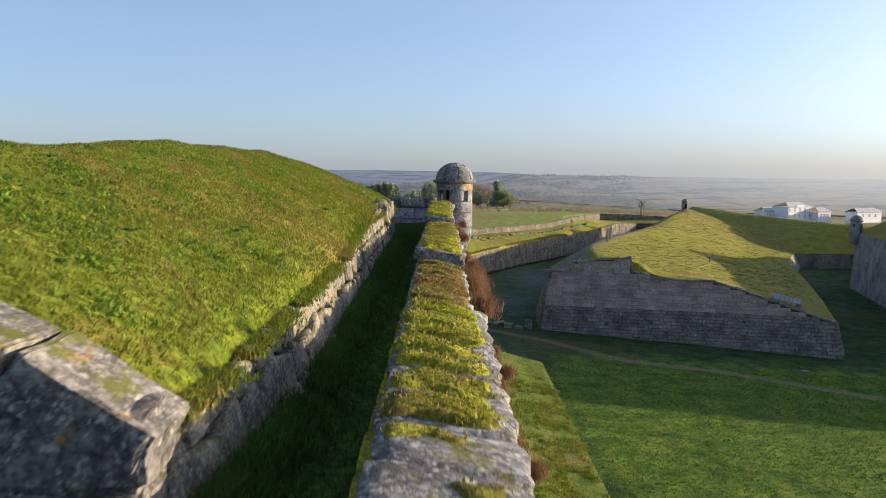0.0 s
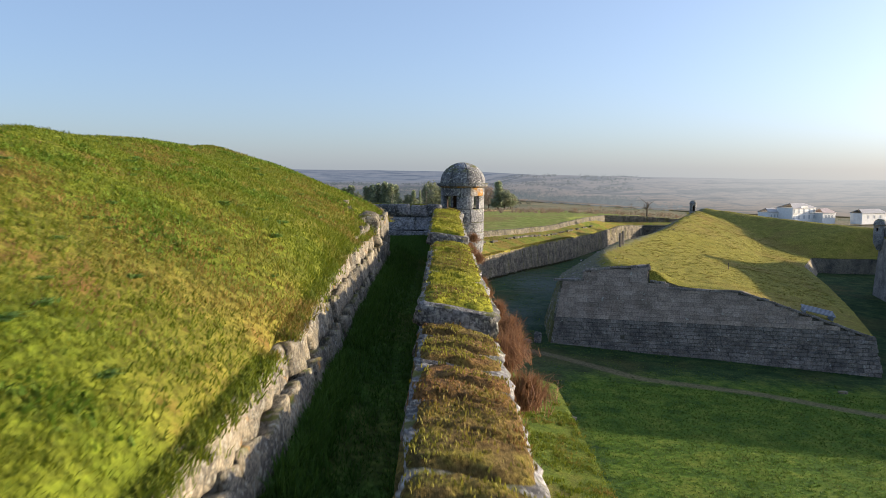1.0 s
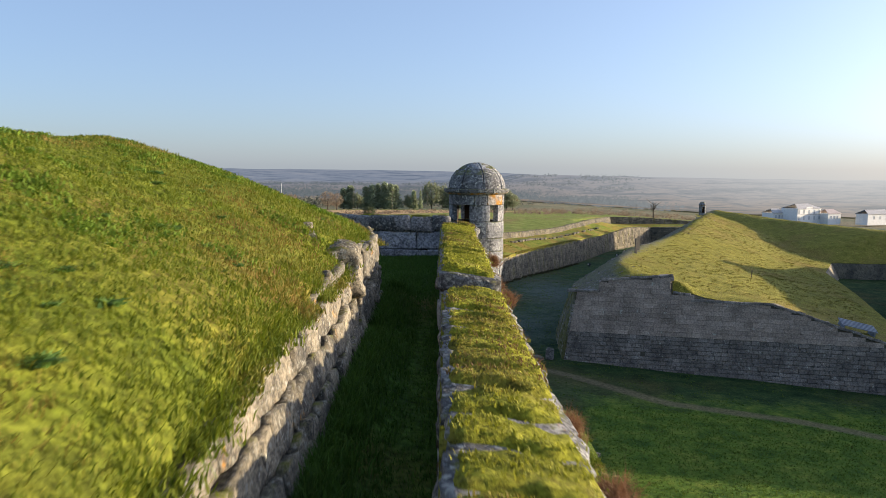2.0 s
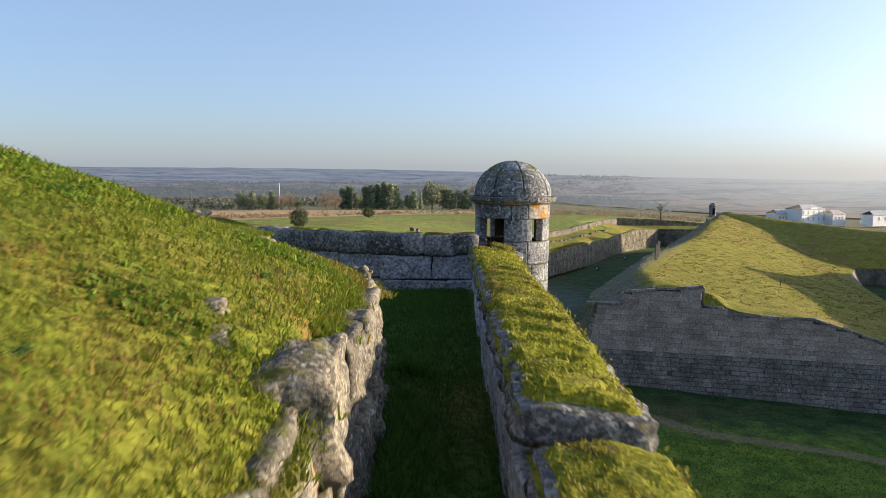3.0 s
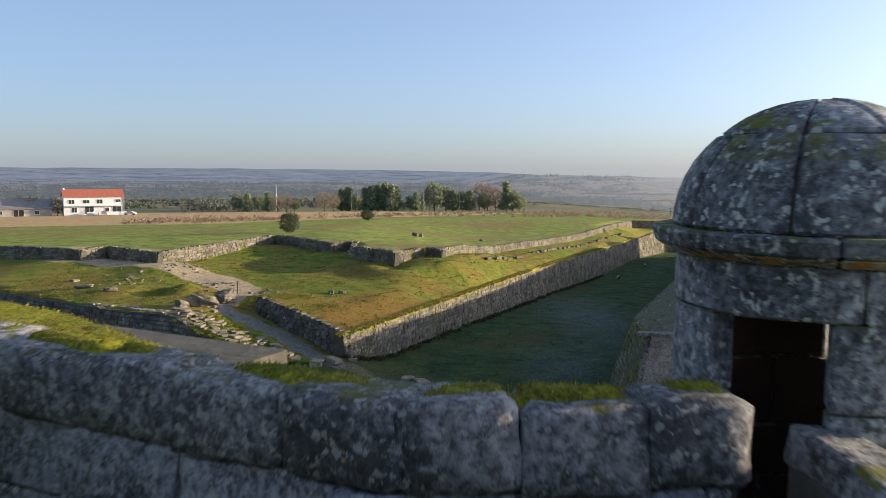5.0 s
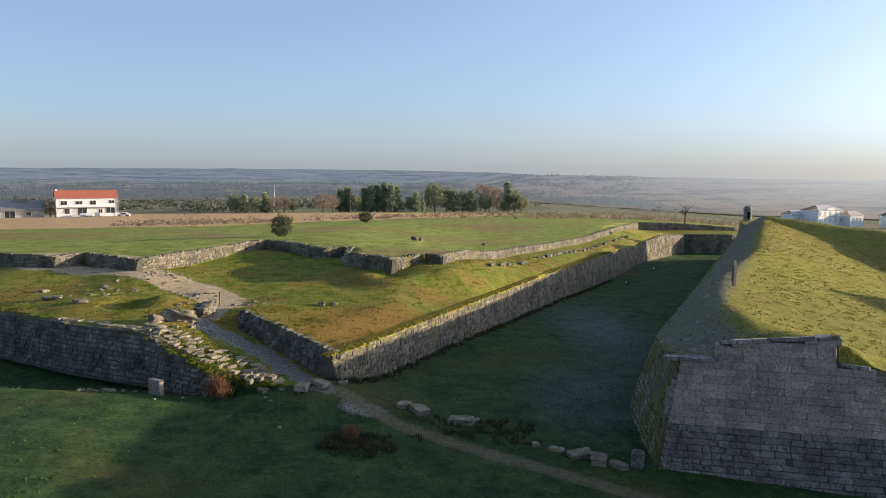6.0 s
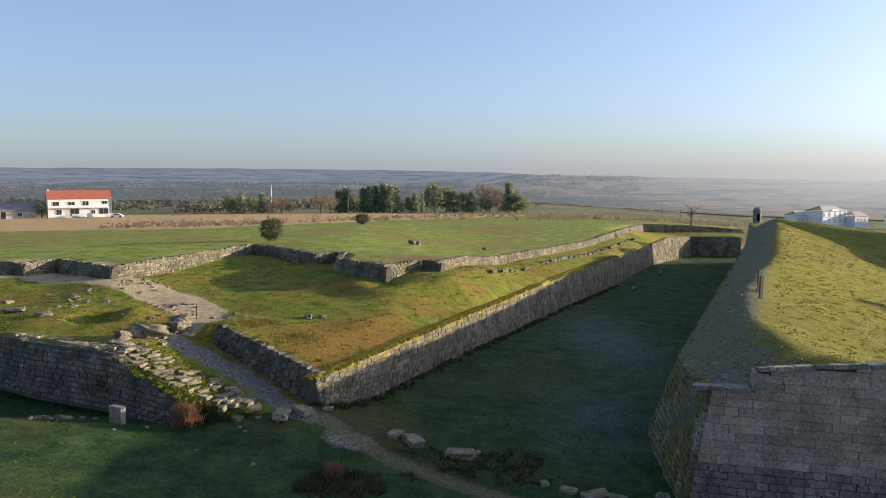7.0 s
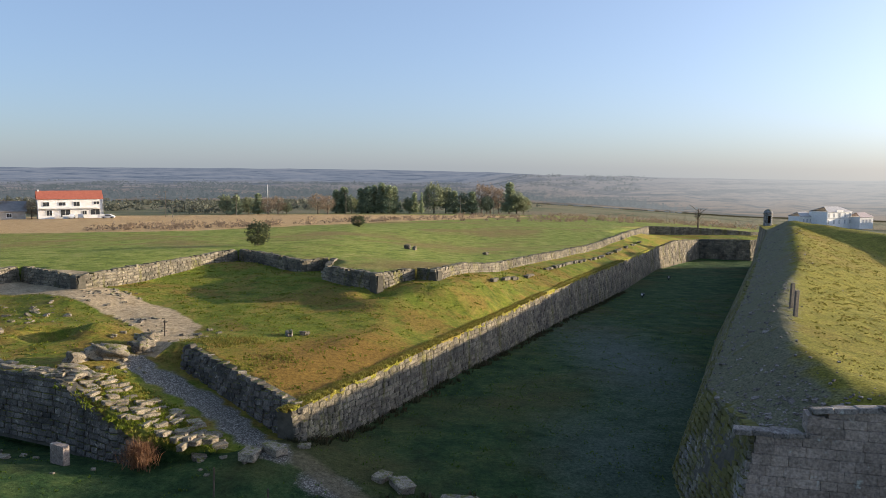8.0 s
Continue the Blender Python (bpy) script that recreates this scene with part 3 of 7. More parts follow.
def ground_material():
    m, nt, bsdf = nodes_of("ground_turf")
    p = place_node(nt)
    big, mid, fine = noise_node(nt, p, 0.07, 5, 0.6), noise_node(nt, p, 0.45, 7, 0.78), noise_node(nt, p, 4.0, 7, 0.8)
    wob = math_node(nt, "MULTIPLY", math_node(nt, "SUBTRACT", mid, 0.5), 0.9)

    def mask(name, lo, hi):
        return ramp_node(nt, math_node(nt, "ADD", attr_node(nt, name), wob), [(lo, 0.0), (hi, 1.0)])
    col = ramp_node(nt, mid, [(0.36, (0.012, 0.032, 0.012)), (0.5, (0.03, 0.062, 0.02)), (0.64, (0.065, 0.095, 0.03))])
    col = mix_node(nt, ramp_node(nt, big, [(0.5, 0.0), (0.66, 0.6)]), col, (0.085, 0.07, 0.025))
    col = mix_node(nt, mask("pale", 0.3, 0.9), col, mix_node(nt, fine, (0.032, 0.052, 0.042), (0.125, 0.15, 0.125)))
    lush = ramp_node(nt, mid, [(0.36, (0.03, 0.075, 0.01)), (0.5, (0.075, 0.135, 0.015)), (0.64, (0.14, 0.175, 0.025))])
    col = mix_node(nt, mask("lush", 0.35, 0.75), col, lush)
    cov = ramp_node(nt, mid, [(0.36, (0.065, 0.095, 0.012)), (0.5, (0.145, 0.155, 0.024)), (0.64, (0.22, 0.175, 0.042))])
    patch = noise_node(nt, p, 0.16, 5, 0.7, 0.4)
    cov = mix_node(nt, ramp_node(nt, patch, [(0.42, 0.75), (0.5, 0.0)]), cov, mix_node(nt, fine, (0.12, 0.075, 0.018), (0.25, 0.165, 0.045)))
    cov = mix_node(nt, ramp_node(nt, patch, [(0.54, 0.0), (0.62, 0.7)]), cov, mix_node(nt, fine, (0.06, 0.1, 0.01), (0.16, 0.2, 0.02)))
    col = mix_node(nt, mask("cover", 0.35, 0.65), col, cov)
    col = mix_node(nt, mask("brown", 0.35, 0.75), col, mix_node(nt, fine, (0.1, 0.06, 0.016), (0.25, 0.155, 0.035)))
    fld = ramp_node(nt, mid, [(0.36, (0.09, 0.12, 0.02)), (0.5, (0.18, 0.22, 0.042)), (0.64, (0.29, 0.275, 0.085))])
    fld = mix_node(nt, ramp_node(nt, noise_node(nt, p, 0.035, 6, 0.65), [(0.5, 0.0), (0.62, 0.8)]), fld, mix_node(nt, mid, (0.14, 0.09, 0.035), (0.28, 0.2, 0.08)))
    col = mix_node(nt, mask("field", 0.4, 0.6), col, fld)
    col = mix_node(nt, mask("dry", 0.35, 0.65), col, ramp_node(nt, mid, [(0.3, (0.28, 0.165, 0.075)), (0.6, (0.5, 0.345, 0.17))]))
    far = ramp_node(nt, noise_node(nt, p, 0.012, 6, 0.7), [(0.35, (0.08, 0.095, 0.05)), (0.5, (0.17, 0.16, 0.09)), (0.62, (0.21, 0.165, 0.1)), (0.7, (0.11, 0.12, 0.07))])
    col = mix_node(nt, mask("far", 0.4, 0.7), col, far)
    drt = ramp_node(nt, noise_node(nt, p, 1.3, 7, 0.78), [(0.35, (0.24, 0.18, 0.105)), (0.65, (0.45, 0.36, 0.235))])
    col = mix_node(nt, mask("dirt", 0.42, 0.62), col, drt)
    vo = nt.nodes.new("ShaderNodeTexVoronoi")
    vo.inputs["Scale"].default_value = 10.0
    nt.links.new(p, vo.inputs["Vector"])
    grv = mix_node(nt, ramp_node(nt, vo.outputs["Distance"], [(0.3, 0.0), (0.55, 0.85)]), ramp_node(nt, noise_node(nt, p, 5.0, 6, 0.75), [(0.35, (0.25, 0.23, 0.195)), (0.65, (0.42, 0.39, 0.335))]), (0.085, 0.075, 0.06))
    col = mix_node(nt, mask("gravel", 0.45, 0.7), col, grv)
    col = mix_node(nt, math_node(nt, "MULTIPLY", mask("path", 0.35, 0.85), 0.85), col, mix_node(nt, fine, (0.09, 0.075, 0.04), (0.2, 0.165, 0.1)))
    col = mix_node(nt, 0.7, col, ramp_node(nt, fine, [(0.3, 0.12), (0.5, 0.5), (0.7, 0.88)]), "OVERLAY")
    nt.links.new(col, bsdf.inputs["Base Color"])
    bsdf.inputs["Roughness"].default_value = 0.95
    bsdf.inputs["Specular IOR Level"].default_value = 0.1
    bump_node(nt, bsdf, mix_node(nt, 0.6, fine, mid), 1.0, 0.3)
    return m


def make_ground():
    rng = random.Random(4)
    pts = []
    for i in range(66):
        for j in range(92):
            pts.append((-66 + 2 * i + rng.uniform(-0.5, 0.5), 36 + 2 * j + rng.uniform(-0.5, 0.5)))
    for i in range(36):
        for j in range(40):
            pts.append((-38 + i + rng.uniform(-0.3, 0.3), 92 + j + rng.uniform(-0.3, 0.3)))
    for i in range(-40, 44):
        for j in range(-12, 58):
            x, y = i * 8, j * 8
            if not (-66 < x < 66 and 36 < y < 220):
                pts.append((x + rng.uniform(-2, 2), y + rng.uniform(-2, 2)))
    for off in (-1.2, -0.6, 0.0, 0.6, 1.2):
        pts += dense(shift_line(PATH, off) if off else PATH, 0.7)
    r = 480
    while r < 4900:
        for k in range(120):
            a = 2 * math.pi * k / 120
            pts.append((r * math.sin(a), 100 + r * math.cos(a)))
        r *= 1.12
    lines = [dense(shift_line(CS, 0.6), 1.5), dense(shift_line(CS, 0.72), 1.5), dense(shift_line(OW, 0.33), 1.5), dense(shift_line(OW, 0.55), 1.5),
             dense(shift_line(ROADWALL, -0.5), 1), dense(shift_line(ROADWALL, -0.9), 1)]
    attrs = {
        "cover": lambda x, y: 1.0 if zone(x, y) == 1 else 0.0,
        "field": lambda x, y: 1.0 if zone(x, y) == 2 else 0.0,
        "brown": lambda x, y: (1.15 * math.exp(-((x + 6) ** 2 / 90 + (y - 106) ** 2 / 110)) + 1.0 * math.exp(-((x - 1) ** 2 / 36 + (y - 166) ** 2 / 90))
                               + 0.5 * math.exp(-((x + 26) ** 2 / 90 + (y - 108) ** 2 / 25))) if zone(x, y) else 0.0,
        "dry": lambda x, y: step(-6, 6, y - (209 + 1.9 * max(0, x + 50))) * (1 - step(300, 360, math.hypot(x + 60, y - 60))) if x < 60 and zone(x, y) == 2 else 0.0,
        # The last term pales the far ditch floor to paint in distance haze.
        "pale": lambda x, y: (0.65 * math.exp(-((x - 8) ** 2 / 36 + (y - 99) ** 2 / 130)) + 0.75 * math.exp(-((x - 15.5) ** 2 / 40 + (y - 124) ** 2 / 500)) + 0.28 * step(112, 150, y)) if zone(x, y) == 0 else 0.0,
        "lush": lambda x, y: step(84, 66, y) * step(6, 12, x) if zone(x, y) == 0 else 0.0,
        "far": lambda x, y: step(300, 400, math.hypot(x, y - 60)),
        "path": lambda x, y: 1 - step(0.2, 1.3, near_line(PATH, x, y)),
        "gravel": lambda x, y: max(1 - step(0.7, 1.5, near_line(ROAD, x, y)), 0.9 * math.exp(-((x + 7.2) ** 2 / 5 + (y - 93.2) ** 2 / 3))),
        "dirt": lambda x, y: max(1 - step(0.55, 1.25, near_line([a[0], b[0]], x, y) / ((a[1] + b[1]) / 2)) for a, b in zip(DIRT, DIRT[1:])),
    }
    ob = sheet("ground", pts, lines, ground_z, ground_material(), attrs)
    return tagged(ob, "grassy ditch floor, worn turf and fields running to the horizon", "ground", kind="structure")


ground = make_ground()

# ---- our bastion: walk, bank, scarp ----
BANK_EDGE = [(-1.86, 4.42), (-1.86, 6), (-1.88, 14), (-2.0, 20), (-2.0, 24.9), (-2.08, 25.3), (-2.02, 30.2), (-2.4, 31.0), (-3.3, 31.75), (-4.4, 32.0), (-5.6, 32.5), (-5.6, 33.0), (-5.15, 33.2),
             (-5.05, 34.6), (-4.85, 35.7), (-4.6, 36.8), (-4.9, 37.5), (-5.6, 38.3), (-6.6, 39.3), (-7.8, 40.5)]
REV_FACE = [(-5.3, 32.6), (-4.85, 33.4), (-4.75, 34.6), (-4.5, 35.8), (-4.2, 36.8)]
BANK = BANK_EDGE + [(-26, 50), (-26, 4.42)]


def bank_z(x, y):
    e = table([(4, 14.72), (6.5, 14.5), (14, 14.52), (20, 14.82), (24.5, 14.74), (25.3, 14.97), (29, 14.86), (31, 14.58), (32.5, 14.45), (33.2, 14.6), (36, 14.5), (37.5, 14.3), (40, 14.15)], y)
    h = table([(4, 16.35), (12, 16.38), (16, 16.54), (20, 16.5), (24, 16.52), (28, 16.45), (29.5, 15.85), (30.3, 15.4), (31, 14.95), (31.8, 14.62), (32.5, 14.65), (33.3, 14.85), (36, 14.8), (38, 14.85), (41, 14.75)], y)
    d = max(0, -1.95 - x)
    t = min(1, d / 4.1)
    far = max(0, d - 4.1)
    return e + (h - e) * t * (1.35 - 0.35 * t) + (0.3 * step(30, 33, y) * min(max(0, d - 5.0), 3.4) - 0.07 * step(32, 28, y) * min(far, 9) - 0.1 * step(20, 14, y) * t) + (0.07 * noise.noise((x * 0.9, y * 0.9, 2)) + 0.1 * noise.noise((x * 0.35, y * 0.35, 7))) * min(1, d * 2 + 0.2) - 0.16 * math.exp(-max(0, -1.9 - x) / 0.14)


def walk_z(x, y):
    foot = 0.3 * step(-0.85, -1.5, x) * step(31.5, 30, y) + 0.25 * step(1.2, 0.2, near_line(REV_FACE, x, y)) * step(31, 32.5, y)
    return 13.3 + 0.35 * step(9, 4, y) + foot + 0.05 * noise.noise((x * 0.8, y * 0.8, 1))


def make_bank():
    rng = random.Random(8)
    pts = [(x, y) for x in np.arange(-12, -1.9, 0.3) for y in np.arange(4, 41, 0.3)]
    pts += [(x, y) for x in np.arange(-26, -12, 1.2) for y in np.arange(5, 50, 1.2)]
    pts = [(x + rng.uniform(-0.1, 0.1), y + rng.uniform(-0.1, 0.1)) for x, y in pts if inside(BANK, x, y) and near_line(BANK + BANK[:1], x, y) > 0.12]
    edge = dense(BANK + BANK[:1], 0.3)
    ob = sheet("grass_bank", pts, [edge], bank_z, TURF, keep=lambda x, y: inside(BANK, x, y))
    bm = bmesh.new()
    bm.from_mesh(ob.data)
    rim = [e for e in bm.edges if e.is_boundary]
    ret = bmesh.ops.extrude_edge_only(bm, edges=rim)["geom"]
    for v in ret:
        if isinstance(v, bmesh.types.BMVert):
            v.co.z = 12.9
    bm.to_mesh(ob.data)
    bm.free()
    return tagged(ob, "sloping grass bank behind the wall walk", "bank", kind="structure")


bank = make_bank()


def make_walk():
    edge = [(-0.1, -12), (-0.1, 39.4), (-2.3, 39.3), (-7.2, 41.6), (-14, 45.2), (-30, 53), (-30, -12)]
    pts = [(x, y) for x in np.arange(-9, -0.15, 0.4) for y in np.arange(-11.6, 41, 0.4) if inside(edge, x, y)]
    ob = sheet("wall_walk", pts, [dense(edge + edge[:1], 0.6)], walk_z, WALKTURF, keep=lambda x, y: inside(edge, x, y))
    return tagged(ob, "grass-grown walk between parapet and bank", "walkway", kind="structure")


wall_walk = make_walk()


def make_scarp():
    """The bastion's body below the parapet: battered faces down to the ditch."""
    top = [(0.35, -14), (0.35, 40.2), (-7.6, 42.9), (-32, 55), (-32, -14)]
    low = [(2.6, -14), (2.6, 42.6), (-7.2, 45.8), (-33, 58), (-33, -14)]
    vs = [(x, y, 13.2) for x, y in top] + [(x, y, -3) for x, y in low]
    fs = [tuple(range(5))] + [(i, i + 5, (i + 1) % 5 + 5, (i + 1) % 5) for i in range(5)]
    ob = mesh_object("wall_scarp", vs, fs, SCARP)
    return tagged(ob, "battered granite scarp of the bastion", "wall", kind="structure")


scarp = make_scarp()

# ---- parapet ----
SECTIONS = [(-8.0, 9.45, 14.44, 14.46), (9.45, 16.35, 14.14, 14.12), (16.35, 25.8, 14.42, 14.22), (25.8, 36.7, 14.5, 14.45)]   # y0, y1, top at each end


def parapet_top(y):
    for y0, y1, z0, z1 in SECTIONS:
        if y <= y1:
            return lerp(z0, z1, (y - y0) / (y1 - y0))
    return SECTIONS[-1][3]


def parapet_surface(x, y):
    return parapet_top(y) - 0.06 - 0.2 * (x + 0.5) + 0.05 * math.cos(3.0 * x)


PARAPETFACE = stone_material("granite_parapet_face", (0.5, 0.51, 0.535), (0.385, 0.392, 0.412), (0.235, 0.238, 0.246), lichen_amount=0.5, ochre=0.2, moss=0.3, vary=0.2, crust=0.4)
COURSE = [stone_mesh("course_block", PARAPETFACE, 40 + i, cuts=2, jitter=0.05, bevel=0.07) for i in range(5)]
SLABS = [stone_mesh("coping_slab", GRANITE, 60 + i, cuts=4, jitter=0.05, bevel=0.1, smooth=True) for i in range(5)]


JOINTS = []


def make_parapet():
    rng = random.Random(11)
    vs, fs = [], []
    ys = []
    for y0, y1, z0, z1 in SECTIONS:
        ys += [(y0, z0), (y1, z1)]
    for y, z in ys:
        vs += [(-0.44, y, 13.0), (-0.44, y, z - 0.34), (0.34, y, z - 0.42), (0.5, y, 13.0)]
    for i in range(len(ys) - 1):
        a = 4 * i
        fs += [(a, a + 1, a + 5, a + 4), (a + 1, a + 2, a + 6, a + 5), (a + 2, a + 3, a + 7, a + 6), (a + 3, a, a + 4, a + 7)]
    k = len(vs)                                             # narrowed end beside the sentry box
    vs += [(-0.02, 37.75, 13.0), (-0.02, 37.75, 14.08), (0.34, 37.75, 14.02), (0.5, 37.75, 13.0)]
    vs += [(0.12, 39.2, 13.0), (0.12, 39.2, 14.05), (0.4, 39.2, 14.02), (0.55, 39.2, 13.0)]
    for j in (k, k + 4):
        fs += [(j - 4, j - 3, j + 1, j), (j - 3, j - 2, j + 2, j + 1), (j - 2, j - 1, j + 3, j + 2)]
    fs += [(0, 3, 2, 1), (k + 4, k + 5, k + 6, k + 7)]
    par = tagged(mesh_object("wall_parapet", vs, fs, MORTAR), "granite parapet with a mossy slab coping", "wall", kind="structure")
    for y0, y1, z0, z1 in SECTIONS:
        y = y0
        first = True
        while y < y1 - 0.2:
            ln = min(rng.uniform(0.5, 0.85), y1 - y)
            if y1 - y - ln < 0.4:
                ln = y1 - y
            c = y + ln / 2
            z = lerp(z0, z1, (c - y0) / (y1 - y0)) + 0.03 * math.sin(len(JOINTS) * 12.7)
            big = 1.06 if first else 1.0
            m = pose((0.02 if y < 9.4 else -0.05 if y < 25.7 else -0.13) + rng.uniform(-0.015, 0.015), c, z - 0.24, rng.gauss(0, 0.8), 9.5 + rng.gauss(0, 1.2), rng.gauss(0, 1.5)) @ Matrix.Diagonal(((0.92 if y < 9.4 else 0.98 if y < 25.7 else 0.93) * big, ln * 1.02, 0.32, 1))
            piece("coping_slab", rng.choice(SLABS), m, par)
            first = False
            y += ln
            JOINTS.append(y)
    piece("coping_slab", SLABS[2], pose(0.1, 36.98, 14.2, 0, 9, -12) @ Matrix.Diagonal((0.8, 0.62, 0.32, 1)), par)
    piece("coping_slab", SLABS[4], pose(0.2, 37.5, 14.17, 0, 8, -20) @ Matrix.Diagonal((0.56, 0.56, 0.3, 1)), par)
    piece("coping_slab", SLABS[1], pose(0.3, 38.2, 14.12, 0, 6, -4) @ Matrix.Diagonal((0.4, 0.86, 0.26, 1)), par)
    piece("coping_slab", SLABS[3], pose(0.32, 38.95, 14.12, 0, 6, 3) @ Matrix.Diagonal((0.4, 0.7, 0.26, 1)), par)
    base, top = [(-0.02, 37.8, 13.15), (-0.42, 36.75, 13.15), (-0.45, 35.0, 13.15), (-0.52, 30.0, 13.15), (-0.54, 26.0, 13.15), (-0.52, 25.6, 13.15), (-0.52, 16.4, 13.15), (-0.5, 16.3, 13.15), (-0.5, 9.5, 13.15), (-0.47, 9.4, 13.15), (-0.47, -4, 13.15)], [(-0.02, 37.8, 14.05), (-0.45, 36.75, 14.18), (-0.48, 35.0, 14.2), (-0.54, 30.0, 14.2), (-0.55, 26.0, 14.2), (-0.52, 25.6, 13.98), (-0.52, 16.4, 14.12), (-0.5, 16.3, 13.88), (-0.5, 9.5, 13.88), (-0.47, 9.4, 14.16), (-0.47, -4, 14.16)]
    for m in lay_courses(base, top, 1, 0.42, (0.5, 1.1), 0.3, rng, proud=0.03, tilt=0.5):
        piece("face_block", rng.choice(COURSE), m, par)
    return par


parapet = make_parapet()


def moss_cover(y0, y1, material, tufts, label, seed, left=-0.54, right=0.44):
    """Cushions of moss over a stretch of the coping, thin or missing at edges and joints."""
    vs, fs, spots = [], [], []
    rng = random.Random(seed)
    step_ = 0.045
    nx, ny = int((right - left) / step_), int((y1 - y0) / step_)
    for j in range(ny + 1):
        y = y0 + j * step_
        for i in range(nx + 1):
            x = left + i * step_
            gap = min(abs(y + 0.03 * math.sin(9 * x) - q) for q in JOINTS)
            cover = 0.8 * noise.noise((x * 1.6, y * 1.3, 4.0)) + 0.55 * noise.noise((x * 5, y * 5, 9.0)) + 0.95
            cover -= 1.7 * max(step(right - 0.1, right + 0.02, x), step(left + 0.14, left + 0.02, x)) + 2.0 * step(0.15, 0.03, gap) + 1.3 * step(5.1, 4.5, y) + 0.9 * step(0.3, 0.0, min(abs(y - q[0]) for q in SECTIONS))
            slab = sum(1 for q in JOINTS if q < y)
            tilt = 0.03 * math.sin(slab * 12.7) + 0.05 * math.sin(slab * 5.3) * (y - (JOINTS[slab - 1] if slab else y)) + 0.03 * math.sin(slab * 3.1) * x
            hgt = max(-0.06, min(0.075, 0.085 * cover)) + 0.022 * noise.noise((x * 16, y * 16, 1)) + tilt - 0.03 * step(0.12, 0.0, gap)
            z = parapet_top(y) - 0.07 - 0.17 * x - 0.22 * x * x + hgt
            vs.append((x, y, z))
            if hgt > 0.02 and rng.random() < 0.6 + 0.9 * noise.noise((x * 3, y * 3, 8)):
                spots.append((x, y, z - 0.01))
    for j in range(ny):
        for i in range(nx):
            a = j * (nx + 1) + i
            fs.append((a, a + 1, a + nx + 2, a + nx + 1))
    tagged(mesh_object("moss", vs, fs, material, smooth=True), label + " moss cushions on the parapet coping", "moss", kind="stuff")
    tagged(blades("moss_tufts", spots, tufts, (0.015, 0.055), 0.008, 1.0, seed, None, 4), "short " + label + " moss tufts on the coping", "moss", kind="stuff")


moss_cover(-2.0, 9.4, MOSS, MOSSBLADES, "yellow-green", 5, -0.46)
moss_cover(16.37, 25.79, MOSS, MOSSBLADES, "yellow-green", 5)
moss_cover(25.82, 36.68, MOSS, MOSSBLADES, "yellow-green", 5, -0.6, 0.34)
moss_cover(36.7, 37.72, MOSS, MOSSBLADES, "yellow-green", 7, -0.14)
moss_cover(9.47, 16.34, DRYMOSS, DRYMOSSBLADES, "dry brown", 6)

# ---- retaining wall of the bank, near block, far wall ----
ROUGHBLOCK = [rock_mesh("rubble_stone", RUBBLE, 80 + i, 6, 0.075, 12.0) for i in range(7)]


BIGROCK = [rock_mesh("outcrop_rock", RUBBLE, 210 + i, 11, 0.12, 7.0) for i in range(4)]


